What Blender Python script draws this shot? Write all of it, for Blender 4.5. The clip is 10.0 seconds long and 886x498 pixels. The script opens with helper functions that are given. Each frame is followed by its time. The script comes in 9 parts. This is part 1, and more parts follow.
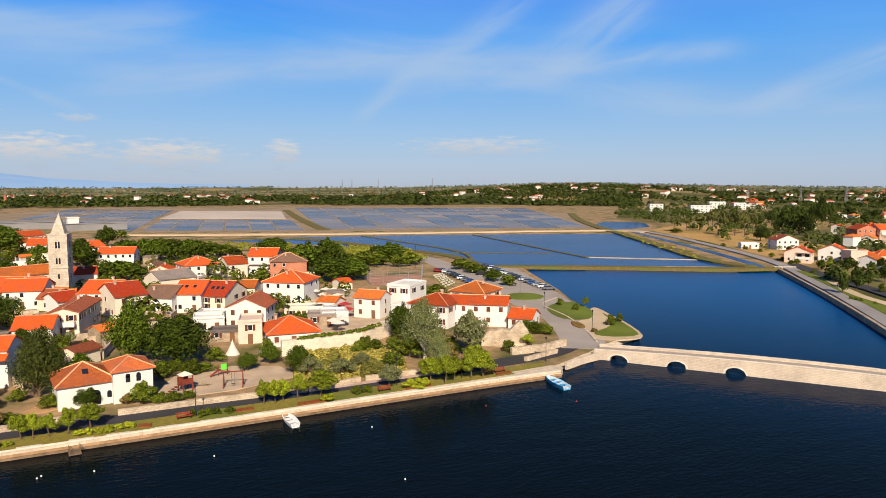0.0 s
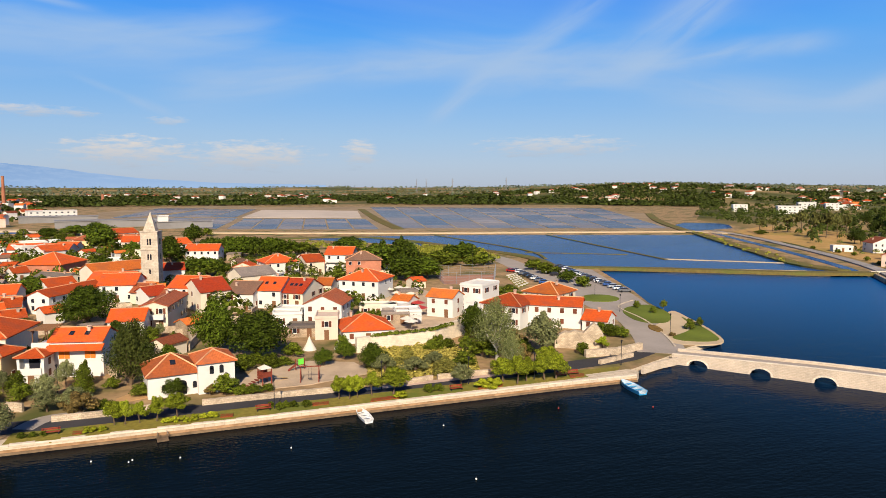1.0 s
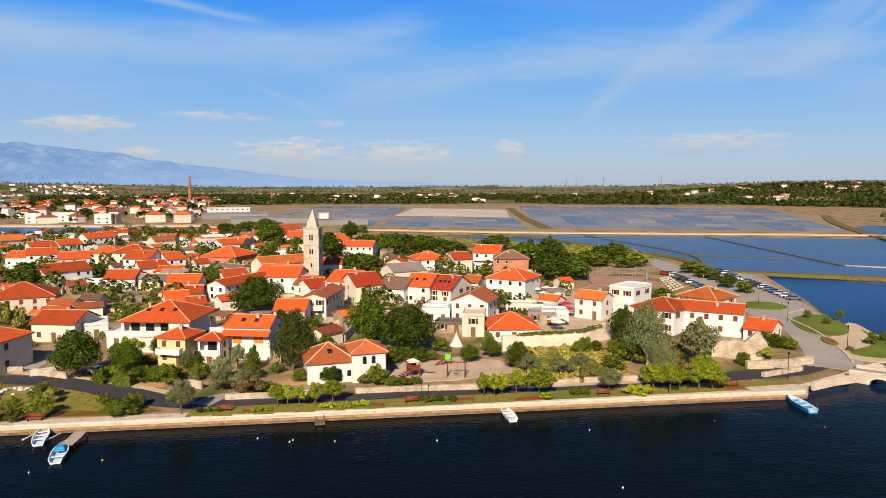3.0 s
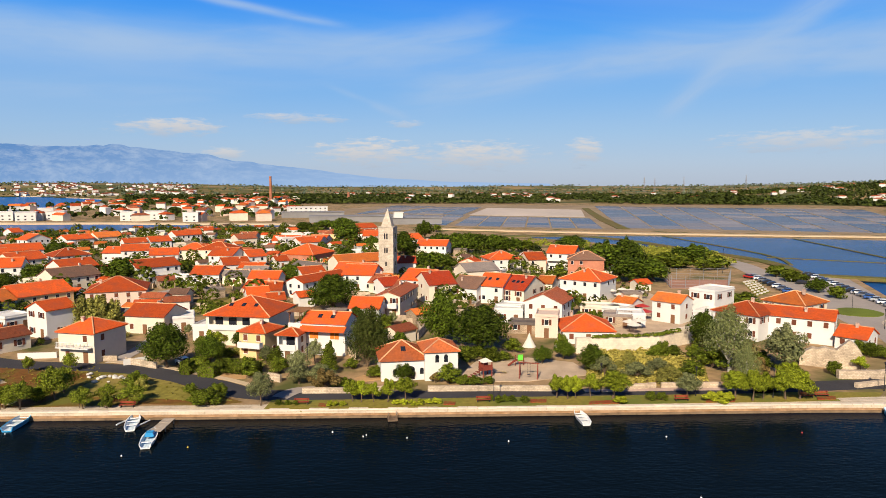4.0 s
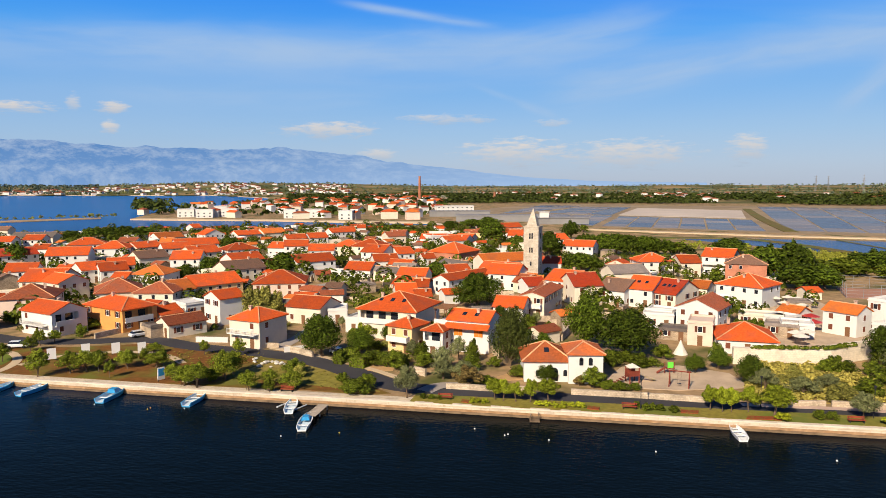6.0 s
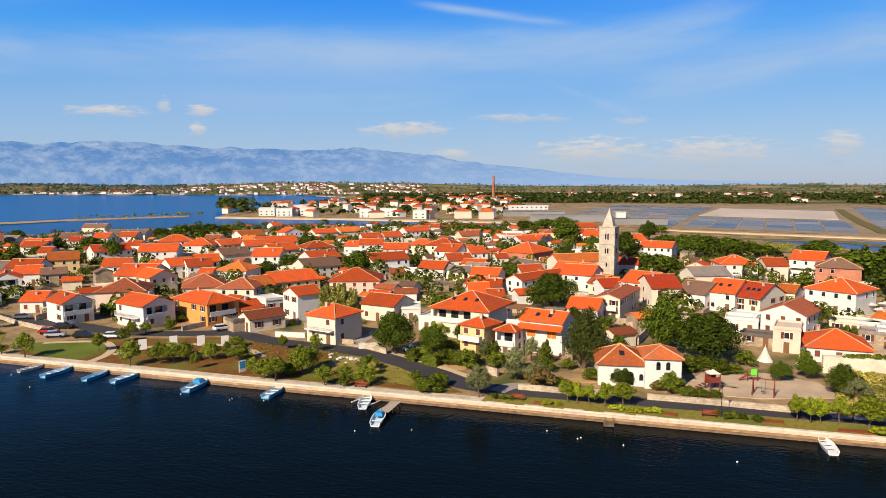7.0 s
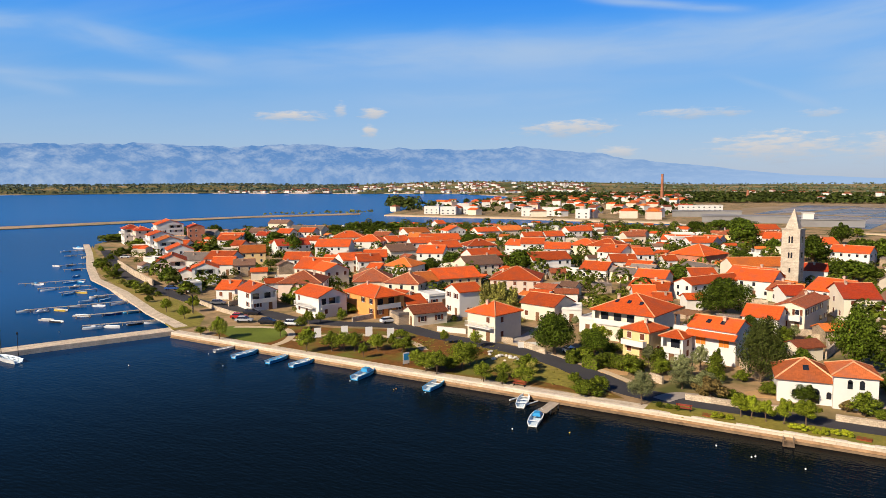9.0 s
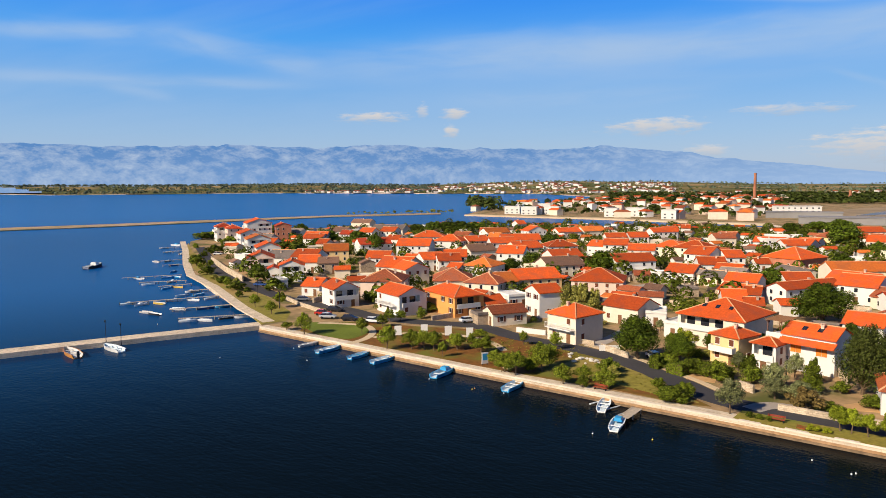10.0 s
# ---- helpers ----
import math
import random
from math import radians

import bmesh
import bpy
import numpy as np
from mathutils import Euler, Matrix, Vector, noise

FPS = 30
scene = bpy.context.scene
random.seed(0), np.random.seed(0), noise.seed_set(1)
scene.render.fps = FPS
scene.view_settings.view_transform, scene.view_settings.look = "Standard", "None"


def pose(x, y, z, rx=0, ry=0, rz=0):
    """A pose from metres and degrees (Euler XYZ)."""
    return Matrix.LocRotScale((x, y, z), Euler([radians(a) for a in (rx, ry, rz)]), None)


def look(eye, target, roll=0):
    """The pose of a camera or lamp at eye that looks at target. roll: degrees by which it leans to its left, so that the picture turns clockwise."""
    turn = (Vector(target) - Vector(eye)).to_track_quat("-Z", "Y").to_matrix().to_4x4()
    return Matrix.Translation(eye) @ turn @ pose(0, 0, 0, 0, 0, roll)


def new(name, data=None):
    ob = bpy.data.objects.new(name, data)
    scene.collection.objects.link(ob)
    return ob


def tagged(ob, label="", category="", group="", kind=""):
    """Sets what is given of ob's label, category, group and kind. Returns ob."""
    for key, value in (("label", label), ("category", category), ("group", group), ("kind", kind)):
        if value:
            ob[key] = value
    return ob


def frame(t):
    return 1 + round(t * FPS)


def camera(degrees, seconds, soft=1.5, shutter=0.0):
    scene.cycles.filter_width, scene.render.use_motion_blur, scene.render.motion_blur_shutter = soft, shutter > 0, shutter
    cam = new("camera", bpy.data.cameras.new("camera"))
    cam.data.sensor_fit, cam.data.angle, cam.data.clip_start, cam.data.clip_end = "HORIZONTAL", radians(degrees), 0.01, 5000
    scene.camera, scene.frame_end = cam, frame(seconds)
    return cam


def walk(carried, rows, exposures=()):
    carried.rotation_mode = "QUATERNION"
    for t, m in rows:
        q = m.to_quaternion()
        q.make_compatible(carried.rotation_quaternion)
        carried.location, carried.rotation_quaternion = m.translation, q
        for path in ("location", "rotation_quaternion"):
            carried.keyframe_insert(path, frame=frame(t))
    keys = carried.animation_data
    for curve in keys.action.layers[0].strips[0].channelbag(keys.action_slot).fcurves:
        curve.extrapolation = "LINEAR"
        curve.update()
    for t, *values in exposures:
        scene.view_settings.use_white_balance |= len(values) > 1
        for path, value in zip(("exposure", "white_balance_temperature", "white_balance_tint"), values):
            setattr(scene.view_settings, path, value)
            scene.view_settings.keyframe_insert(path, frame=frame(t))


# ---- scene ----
# One fixed standpoint high over the water; the camera only turns.
cam = camera(66.2, 10.0, soft=0.85)
EYE = (0.0, 0.0, 34.0)
TURNS = [
    (0.0, 84.66, -0.1, -27.9), (0.5, 84.66, -0.08, -24.81), (1.0, 84.63, -0.07, -21.71), (1.5, 84.6, -0.06, -18.59),
    (2.0, 84.58, -0.04, -15.49), (2.5, 84.56, -0.01, -12.39), (4.0, 84.51, 0.04, -3.07), (4.5, 84.5, 0.08, -0.02),
    (5.0, 84.49, 0.11, 3.07), (5.5, 84.49, 0.14, 6.14), (7.0, 84.47, 0.21, 15.34), (7.5, 84.46, 0.24, 18.69),
    (8.0, 84.44, 0.29, 22.09), (8.5, 84.44, 0.33, 25.52), (9.0, 84.45, 0.37, 28.91), (9.5, 84.46, 0.4, 32.28),
    (10.0, 84.49, 0.43, 35.67),
]
walk(cam, [(t, pose(*EYE, rx, ry, rz)) for t, rx, ry, rz in TURNS], exposures=((0.0, 0.54), (10.0, 0.54)))

# ---- world and sun ----
SUN_TO = Vector((-0.28, -0.80, 0.56)).normalized()
SUN_EL = math.asin(SUN_TO.z)
SUN_AZ = math.atan2(SUN_TO.x, SUN_TO.y)


CLOUDS = ((-3.2, 0.043, 4.3, 0.018, 0.8), (5.9, 0.040, 4.8, 0.018, 0.7), (14.7, 0.046, 1.4, 0.017, 0.7), (30.9, 0.055, 5.7, 0.013, 0.55),
          (-8.8, 0.092, 3.8, 0.006, 0.5), (-18.0, 0.078, 3.6, 0.009, 0.6), (-41.3, 0.095, 2.9, 0.007, 0.75), (-34.8, 0.100, 1.1, 0.009, 0.8),
          (-35.0, 0.075, 0.6, 0.009, 0.8), (-37.3, 0.103, 0.5, 0.01, 0.5), (-18.9, 0.075, 3.6, 0.011, 0.5), (-14.6, 0.042, 1.7, 0.007, 0.6),
          (0.0, 0.085, 1.4, 0.005, 0.4))

# long thin ice clouds: bearing and height of both ends, breadth, whiteness
STREAKS = ((20.9, 0.099, 25.1, 0.151, 0.0108, 0.55), (24.7, 0.150, 34.6, 0.253, 0.0166, 0.30), (16.7, 0.178, 37.9, 0.174, 0.0283, 0.42), (24.9, 0.150, 38.3, 0.153, 0.0249, 0.36),
           (37.2, 0.167, 49.6, 0.179, 0.0125, 0.60), (36.0, 0.159, 43.7, 0.250, 0.0283, 0.46), (38.3, 0.140, 48.4, 0.109, 0.0216, 0.28), (52.0, 0.106, 63.0, 0.172, 0.0141, 0.50),
           (42.4, 0.108, 61.6, 0.100, 0.0150, 0.32), (-6.5, 0.174, 7.7, 0.211, 0.0283, 0.36), (0.6, 0.142, 21.2, 0.172, 0.0216, 0.32), (-2.7, 0.113, -0.1, 0.095, 0.0058, 0.22),
           (-35.5, 0.190, -13.4, 0.183, 0.0216, 0.24), (-24.5, 0.170, 2.3, 0.178, 0.0200, 0.24), (-16.2, 0.245, -6.2, 0.221, 0.0050, 0.50), (0.5, 0.119, 12.7, 0.159, 0.0200, 0.32),
           (6.9, 0.167, 29.1, 0.178, 0.0200, 0.24), (-5.8, 0.134, 0.0, 0.097, 0.0042, 0.22), (-33.6, 0.121, -16.1, 0.121, 0.0150, 0.22), (-11.5, 0.203, 0.5, 0.195, 0.0116, 0.25),
           (-70.0, 0.187, -57.0, 0.199, 0.0108, 0.40), (-57.4, 0.196, -45.9, 0.161, 0.0150, 0.40), (-69.5, 0.134, -48.7, 0.139, 0.0083, 0.34), (-43.2, 0.170, -3.5, 0.197, 0.0249, 0.36),
           (-43.2, 0.162, -5.4, 0.144, 0.0183, 0.08), (-61.5, 0.130, -57.2, 0.118, 0.0075, 0.20))


def build_world():
    w = bpy.data.worlds.new("sky")
    scene.world = w
    w.use_nodes = True
    nt = w.node_tree
    nt.nodes.clear()
    N, L = nt.nodes.new, nt.links.new
    out, bg = N("ShaderNodeOutputWorld"), N("ShaderNodeBackground")
    sky = N("ShaderNodeTexSky")
    sky.sky_type = "NISHITA"
    sky.sun_disc = False
    sky.sun_elevation, sky.sun_rotation = SUN_EL, SUN_AZ
    sky.air_density, sky.dust_density, sky.ozone_density = 1.0, 0.6, 2.5
    tc = N("ShaderNodeTexCoord")
    sep = N("ShaderNodeSeparateXYZ")
    L(tc.outputs["Generated"], sep.inputs[0])

    def math_node(op, a, b=None, clamp=False):
        m = N("ShaderNodeMath")
        m.operation, m.use_clamp = op, clamp
        for i, v in enumerate((a, b)):
            if v is None:
                continue
            if isinstance(v, (int, float)):
                m.inputs[i].default_value = v
            else:
                L(v, m.inputs[i])
        return m.outputs[0]

    def mix(fac, a, b, kind="MIX"):
        m = N("ShaderNodeMix")
        m.data_type, m.blend_type = "RGBA", kind
        for sock, v in ((m.inputs[0], fac), (m.inputs[6], a), (m.inputs[7], b)):
            if isinstance(v, (int, float)):
                sock.default_value = v
            elif isinstance(v, tuple):
                sock.default_value = (*v, 1)
            else:
                L(v, sock)
        return m.outputs[2]

    def ramp(fac, stops):
        r = N("ShaderNodeValToRGB")
        L(fac, r.inputs[0])
        el = r.color_ramp.elements
        while len(el) < len(stops):
            el.new(0.5)
        for e, (p, c) in zip(el, stops):
            e.position, e.color = p, (*c, 1)
        return r.outputs[0]

    up = sep.outputs[2]
    tint = ramp(up, [(0.0, (0.44, 0.52, 0.67)), (0.03, (0.40, 0.53, 0.73)), (0.07, (0.31, 0.51, 0.79)), (0.13, (0.18, 0.44, 0.85)), (0.20, (0.045, 0.36, 0.95)), (0.26, (0.006, 0.26, 0.96)), (0.36, (0.01, 0.12, 0.50)), (0.5, (0.008, 0.06, 0.26)), (1.0, (0.006, 0.04, 0.17))])
    base = mix(0.88, mix(1.0, sky.outputs[0], (0.16, 0.16, 0.16), "MULTIPLY"), tint)
    # cirrus: a flat layer high above, streaked along one direction
    inv = math_node("DIVIDE", 1.0, math_node("MAXIMUM", math_node("ADD", up, 0.06), 0.02))
    u, v = math_node("MULTIPLY", sep.outputs[0], inv), math_node("MULTIPLY", sep.outputs[1], inv)
    flat = N("ShaderNodeCombineXYZ")
    L(u, flat.inputs[0]), L(v, flat.inputs[1])

    def layer(scale, turn, stretch, shift, detail, low, high, distortion=0.6):
        mp = N("ShaderNodeMapping")
        L(flat.outputs[0], mp.inputs[0])
        mp.inputs["Location"].default_value = shift
        mp.inputs["Rotation"].default_value = (0, 0, radians(turn))
        mp.inputs["Scale"].default_value = (scale, scale * stretch, 1)
        n = N("ShaderNodeTexNoise")
        L(mp.outputs[0], n.inputs["Vector"])
        n.inputs["Scale"].default_value = 1.0
        n.inputs["Detail"].default_value = detail
        n.inputs["Roughness"].default_value = 0.6
        n.inputs["Distortion"].default_value = distortion
        r = N("ShaderNodeMapRange")
        r.interpolation_type = "SMOOTHSTEP"
        L(n.outputs["Fac"], r.inputs[0])
        r.inputs[1].default_value, r.inputs[2].default_value = low, high
        return r.outputs[0]

    broad = layer(0.16, 30, 2.4, (3.1, 1.7, 0), 5, 0.38, 0.68)
    high = ramp(up, [(0.0, (0.05, 0.05, 0.05)), (0.05, (0.2, 0.2, 0.2)), (0.12, (1, 1, 1)), (0.27, (1, 1, 1)), (0.42, (0.1, 0.1, 0.1))])
    cirrus = math_node("MULTIPLY", math_node("MULTIPLY", broad, 0.2), high)
    az = math_node("MULTIPLY", math_node("ARCTAN2", sep.outputs[0], sep.outputs[1]), 57.2958)
    for a0, e0, a1, e1, wide, white in STREAKS:
        # distance from the line in degrees, soft across and at the ends
        k = 57.2958
        dx, dy = a1 - a0, (e1 - e0) * k
        ln = math.hypot(dx, dy)
        px, py = math_node("SUBTRACT", az, a0), math_node("MULTIPLY", math_node("SUBTRACT", up, e0), k)
        along = math_node("ADD", math_node("MULTIPLY", px, dx / ln), math_node("MULTIPLY", py, dy / ln))
        across = math_node("ADD", math_node("MULTIPLY", px, -dy / ln), math_node("MULTIPLY", py, dx / ln))
        s = math_node("DIVIDE", across, wide * k)
        m = math_node("DIVIDE", math_node("SUBTRACT", along, ln / 2), ln * 0.55)
        m2 = math_node("MULTIPLY", m, m)
        q = math_node("ADD", math_node("MULTIPLY", s, s), math_node("MULTIPLY", m2, m2))
        fade = math_node("MULTIPLY", math_node("EXPONENT", math_node("MULTIPLY", q, -1.15)), white * 1.9)
        # fibres drawn out along the streak
        fv, fn, fr = N("ShaderNodeCombineXYZ"), N("ShaderNodeTexNoise"), N("ShaderNodeMapRange")
        L(math_node("MULTIPLY", along, 0.11), fv.inputs[0]), L(math_node("MULTIPLY", across, 0.6), fv.inputs[1])
        fv.inputs[2].default_value = a0 * 1.7
        L(fv.outputs[0], fn.inputs["Vector"])
        fn.inputs["Scale"].default_value, fn.inputs["Detail"].default_value, fn.inputs["Distortion"].default_value = 1.0, 5, 0.5
        fr.interpolation_type = "SMOOTHSTEP"
        L(fn.outputs["Fac"], fr.inputs[0])
        fr.inputs[1].default_value, fr.inputs[2].default_value, fr.inputs[3].default_value = 0.30, 0.68, 0.2
        cirrus = math_node("ADD", cirrus, math_node("MULTIPLY", fade, fr.outputs[0]))
    cirrus = math_node("SUBTRACT", 1.0, math_node("EXPONENT", math_node("MULTIPLY", cirrus, -1.25)))
    col = mix(cirrus, base, (0.44, 0.60, 0.83))
    # small heaped clouds low over the land: bearing, height, width, thickness, whiteness
    low_v = N("ShaderNodeCombineXYZ")
    L(math_node("MULTIPLY", az, 0.12), low_v.inputs[0]), L(math_node("MULTIPLY", up, 30.0), low_v.inputs[1])
    n = N("ShaderNodeTexNoise")
    L(low_v.outputs[0], n.inputs["Vector"])
    n.inputs["Scale"].default_value, n.inputs["Detail"].default_value, n.inputs["Roughness"].default_value = 5.0, 6, 0.62
    for a, e, w, h, white in CLOUDS:
        dx = math_node("DIVIDE", math_node("SUBTRACT", az, a), w * 1.45)
        dz = math_node("DIVIDE", math_node("SUBTRACT", up, e), h * 1.7)
        r2 = math_node("ADD", math_node("MULTIPLY", dx, dx), math_node("MULTIPLY", dz, dz))
        lump = math_node("SUBTRACT", math_node("MULTIPLY", n.outputs["Fac"], 2.6), r2)
        f = N("ShaderNodeMapRange")
        f.interpolation_type = "SMOOTHSTEP"
        L(lump, f.inputs[0])
        f.inputs[1].default_value, f.inputs[2].default_value, f.inputs[4].default_value = 0.62, 1.6, min(0.95, white * 1.25)
        shade = N("ShaderNodeMapRange")
        L(dz, shade.inputs[0])
        shade.inputs[1].default_value, shade.inputs[2].default_value = -0.8, 0.7
        body = mix(shade.outputs[0], (0.44, 0.53, 0.66), (0.86, 0.78, 0.70))
        col = mix(f.outputs[0], col, body)
    L(col, bg.inputs["Color"])
    bg.inputs["Strength"].default_value = 0.64
    L(bg.outputs[0], out.inputs["Surface"])


build_world()
sun = new("sun", bpy.data.lights.new("sun", "SUN"))
sun.data.energy, sun.data.angle, sun.data.color = 5.0, radians(0.6), (1.0, 0.86, 0.67)
sun.matrix_world = look(SUN_TO * 300, (0, 0, 0))

# ---- materials ----


ALBEDO = 0.87  # sunlit surfaces against the sky


def material(name, colour, rough=0.8, dark=0.75, grain=4.0, patch=0.35, bump=0.0, bump_scale=20.0, metal=0.0, second=None, second_amount=0.5, per_object=0.0, spec=0.12):
    """A surface with a broad patch noise, a fine grain, an optional second tint and relief; sizes in 1/m."""
    m = bpy.data.materials.new(name)
    m.use_nodes = True
    nt = m.node_tree
    N, L = nt.nodes.new, nt.links.new
    b = nt.nodes["Principled BSDF"]
    tc = N("ShaderNodeTexCoord")

    def noise_tex(scale, detail):
        n = N("ShaderNodeTexNoise")
        n.inputs["Scale"].default_value, n.inputs["Detail"].default_value = scale, detail
        L(tc.outputs["Object"], n.inputs["Vector"])
        return n.outputs["Fac"]

    def ranged(s, a, z):
        r = N("ShaderNodeMapRange")
        L(s, r.inputs[0])
        r.inputs[1].default_value, r.inputs[2].default_value = a, z
        return r.outputs[0]

    def mix(f, a, c):
        x = N("ShaderNodeMix")
        x.data_type = "RGBA"
        L(f, x.inputs[0])
        for i, v in ((6, a), (7, c)):
            if isinstance(v, tuple):
                x.inputs[i].default_value = (*v, 1)
            else:
                L(v, x.inputs[i])
        return x.outputs[2]

    colour = tuple(c * ALBEDO for c in colour)
    second = tuple(c * ALBEDO for c in second) if second else None
    low = tuple(c * dark for c in colour)
    col = mix(ranged(noise_tex(grain, 5), 0.3, 0.7), low, colour)
    if second:
        col = mix(ranged(noise_tex(patch, 4), 0.62 - second_amount * 0.3, 0.82 - second_amount * 0.3), col, second)
    else:
        col = mix(ranged(noise_tex(patch, 3), 0.35, 0.75), col, tuple(min(1, c * (2 - dark) * 0.98) for c in colour))
    if per_object:
        oi, hs = N("ShaderNodeObjectInfo"), N("ShaderNodeHueSaturation")
        r = N("ShaderNodeMapRange")
        L(oi.outputs["Random"], r.inputs[0])
        r.inputs[3].default_value, r.inputs[4].default_value = 1 - per_object, 1 + per_object
        L(r.outputs[0], hs.inputs["Value"])
        L(col, hs.inputs["Color"])
        col = hs.outputs[0]
    L(col, b.inputs["Base Color"])
    b.inputs["Roughness"].default_value, b.inputs["Metallic"].default_value = rough, metal
    b.inputs["Specular IOR Level"].default_value = spec
    if bump:
        bp = N("ShaderNodeBump")
        bp.inputs["Strength"].default_value, bp.inputs["Distance"].default_value = bump, 0.05
        L(noise_tex(bump_scale, 3), bp.inputs["Height"])
        L(bp.outputs[0], b.inputs["Normal"])
    return m


def water_material(name, deep, ripple, rough, spec=0.22, outer=None):
    m = bpy.data.materials.new(name)
    m.use_nodes = True
    nt = m.node_tree
    N, L = nt.nodes.new, nt.links.new
    tc = N("ShaderNodeTexCoord")
    n1, n2, n3 = N("ShaderNodeTexNoise"), N("ShaderNodeTexNoise"), N("ShaderNodeTexNoise")
    mp = N("ShaderNodeMapping")
    mp.inputs["Scale"].default_value = (0.55, 1.3, 1)
    mp.inputs["Rotation"].default_value = (0, 0, radians(18))
    L(tc.outputs["Object"], mp.inputs[0])
    for n, s, d in ((n1, 1.5, 3), (n2, 0.02, 2), (n3, 0.25, 2)):
        n.inputs["Scale"].default_value, n.inputs["Detail"].default_value = s, d
        L(mp.outputs[0], n.inputs["Vector"])
    add = N("ShaderNodeMath")
    add.operation = "MULTIPLY_ADD"
    L(n3.outputs["Fac"], add.inputs[0])
    add.inputs[1].default_value = 1.2
    L(n1.outputs["Fac"], add.inputs[2])
    bp = N("ShaderNodeBump")
    bp.inputs["Strength"].default_value, bp.inputs["Distance"].default_value = ripple, 0.12
    L(add.outputs[0], bp.inputs["Height"])
    mx = N("ShaderNodeMix")
    mx.data_type = "RGBA"
    L(n2.outputs["Fac"], mx.inputs[0])
    mx.inputs[6].default_value = (*deep, 1)
    mx.inputs[7].default_value = (*[c * 1.6 for c in deep], 1)
    tint = mx.outputs[2]
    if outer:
        # sky reflection painted into the tint: bluer with distance from the standpoint
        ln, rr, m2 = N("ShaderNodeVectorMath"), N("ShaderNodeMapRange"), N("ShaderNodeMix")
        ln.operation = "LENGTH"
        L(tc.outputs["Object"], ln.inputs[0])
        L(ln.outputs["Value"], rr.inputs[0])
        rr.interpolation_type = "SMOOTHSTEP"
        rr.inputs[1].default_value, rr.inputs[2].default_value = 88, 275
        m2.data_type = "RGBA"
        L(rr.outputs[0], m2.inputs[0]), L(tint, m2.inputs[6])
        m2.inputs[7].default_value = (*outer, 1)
        # second, brighter step of the same painted blue farther out
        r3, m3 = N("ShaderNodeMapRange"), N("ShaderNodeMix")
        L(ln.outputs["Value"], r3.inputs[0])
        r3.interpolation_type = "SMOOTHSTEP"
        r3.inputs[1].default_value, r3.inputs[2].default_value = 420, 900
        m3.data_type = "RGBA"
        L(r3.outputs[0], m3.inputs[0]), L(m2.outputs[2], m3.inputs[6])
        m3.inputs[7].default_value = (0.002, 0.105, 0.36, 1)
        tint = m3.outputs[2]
    dif, glo, fr, k, mix_s = N("ShaderNodeBsdfDiffuse"), N("ShaderNodeBsdfGlossy"), N("ShaderNodeFresnel"), N("ShaderNodeMath"), N("ShaderNodeMixShader")
    L(tint, dif.inputs["Color"])
    glo.inputs["Roughness"].default_value = rough
    glo.inputs["Color"].default_value = (1.0, 0.95, 0.82, 1)
    L(bp.outputs[0], glo.inputs["Normal"]), L(bp.outputs[0], fr.inputs["Normal"])
    fr.inputs["IOR"].default_value = 1.33
    k.operation, k.use_clamp = "MULTIPLY", True
    L(fr.outputs[0], k.inputs[0])
    k.inputs[1].default_value = spec
    cap = N("ShaderNodeMath")
    cap.operation = "MINIMUM"
    L(k.outputs[0], cap.inputs[0])
    cap.inputs[1].default_value = 0.34
    L(cap.outputs[0], mix_s.inputs[0]), L(dif.outputs[0], mix_s.inputs[1]), L(glo.outputs[0], mix_s.inputs[2])
    L(mix_s.outputs[0], nt.nodes["Material Output"].inputs["Surface"])
    return m


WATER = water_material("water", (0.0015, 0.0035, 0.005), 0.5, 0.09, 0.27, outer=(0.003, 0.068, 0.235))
STONE = material("quay_stone", (0.66, 0.55, 0.42), 0.85, 0.75, 3.0, 0.5, 0.3, 12)
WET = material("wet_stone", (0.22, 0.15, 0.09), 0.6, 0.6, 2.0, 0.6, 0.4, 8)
GRASS = material("grass", (0.29, 0.245, 0.048), 0.95, 0.6, 1.2, 0.05, 0.5, 6, second=(0.34, 0.23, 0.08), second_amount=0.55)
LAWN = material("lawn", (0.13, 0.16, 0.022), 0.95, 0.7, 1.5, 0.1, 0.4, 8)
EARTH = material("park_earth", (0.23, 0.098, 0.024), 0.95, 0.6, 1.0, 0.16, 0.5, 6, second=(0.15, 0.145, 0.025), second_amount=0.6)
SOIL = material("town_ground", (0.44, 0.29, 0.15), 0.95, 0.6, 0.5, 0.09, 0.3, 4, second=(0.10, 0.105, 0.03), second_amount=0.5)
ASPHALT = material("asphalt", (0.055, 0.052, 0.056), 0.9, 0.8, 2.5, 0.15, 0.2, 30)
PALE_ROAD = material("pale_road", (0.36, 0.31, 0.27), 0.9, 0.85, 1.5, 0.1, 0.2, 20)
SPIT = material("damp_sand", (0.50, 0.34, 0.20), 0.95, 0.7, 0.3, 0.03, second=(0.30, 0.22, 0.10), second_amount=0.4)
SAND = material("sand", (0.55, 0.42, 0.27), 0.95, 0.85, 0.5, 0.06)
FIELD = material("far_fields", (0.11, 0.115, 0.03), 0.95, 0.6, 0.02, 0.004, second=(0.34, 0.23, 0.10), second_amount=0.6)
MUD = material("salt_mud", (0.30, 0.22, 0.13), 0.8, 0.7, 0.3, 0.02)
SALT = material("salt_crust", (0.55, 0.46, 0.38), 0.8, 0.85, 0.2, 0.02)
DIKE = material("dike_bank", (0.20, 0.155, 0.05), 0.95, 0.6, 0.8, 0.05, second=(0.12, 0.14, 0.035), second_amount=0.5)
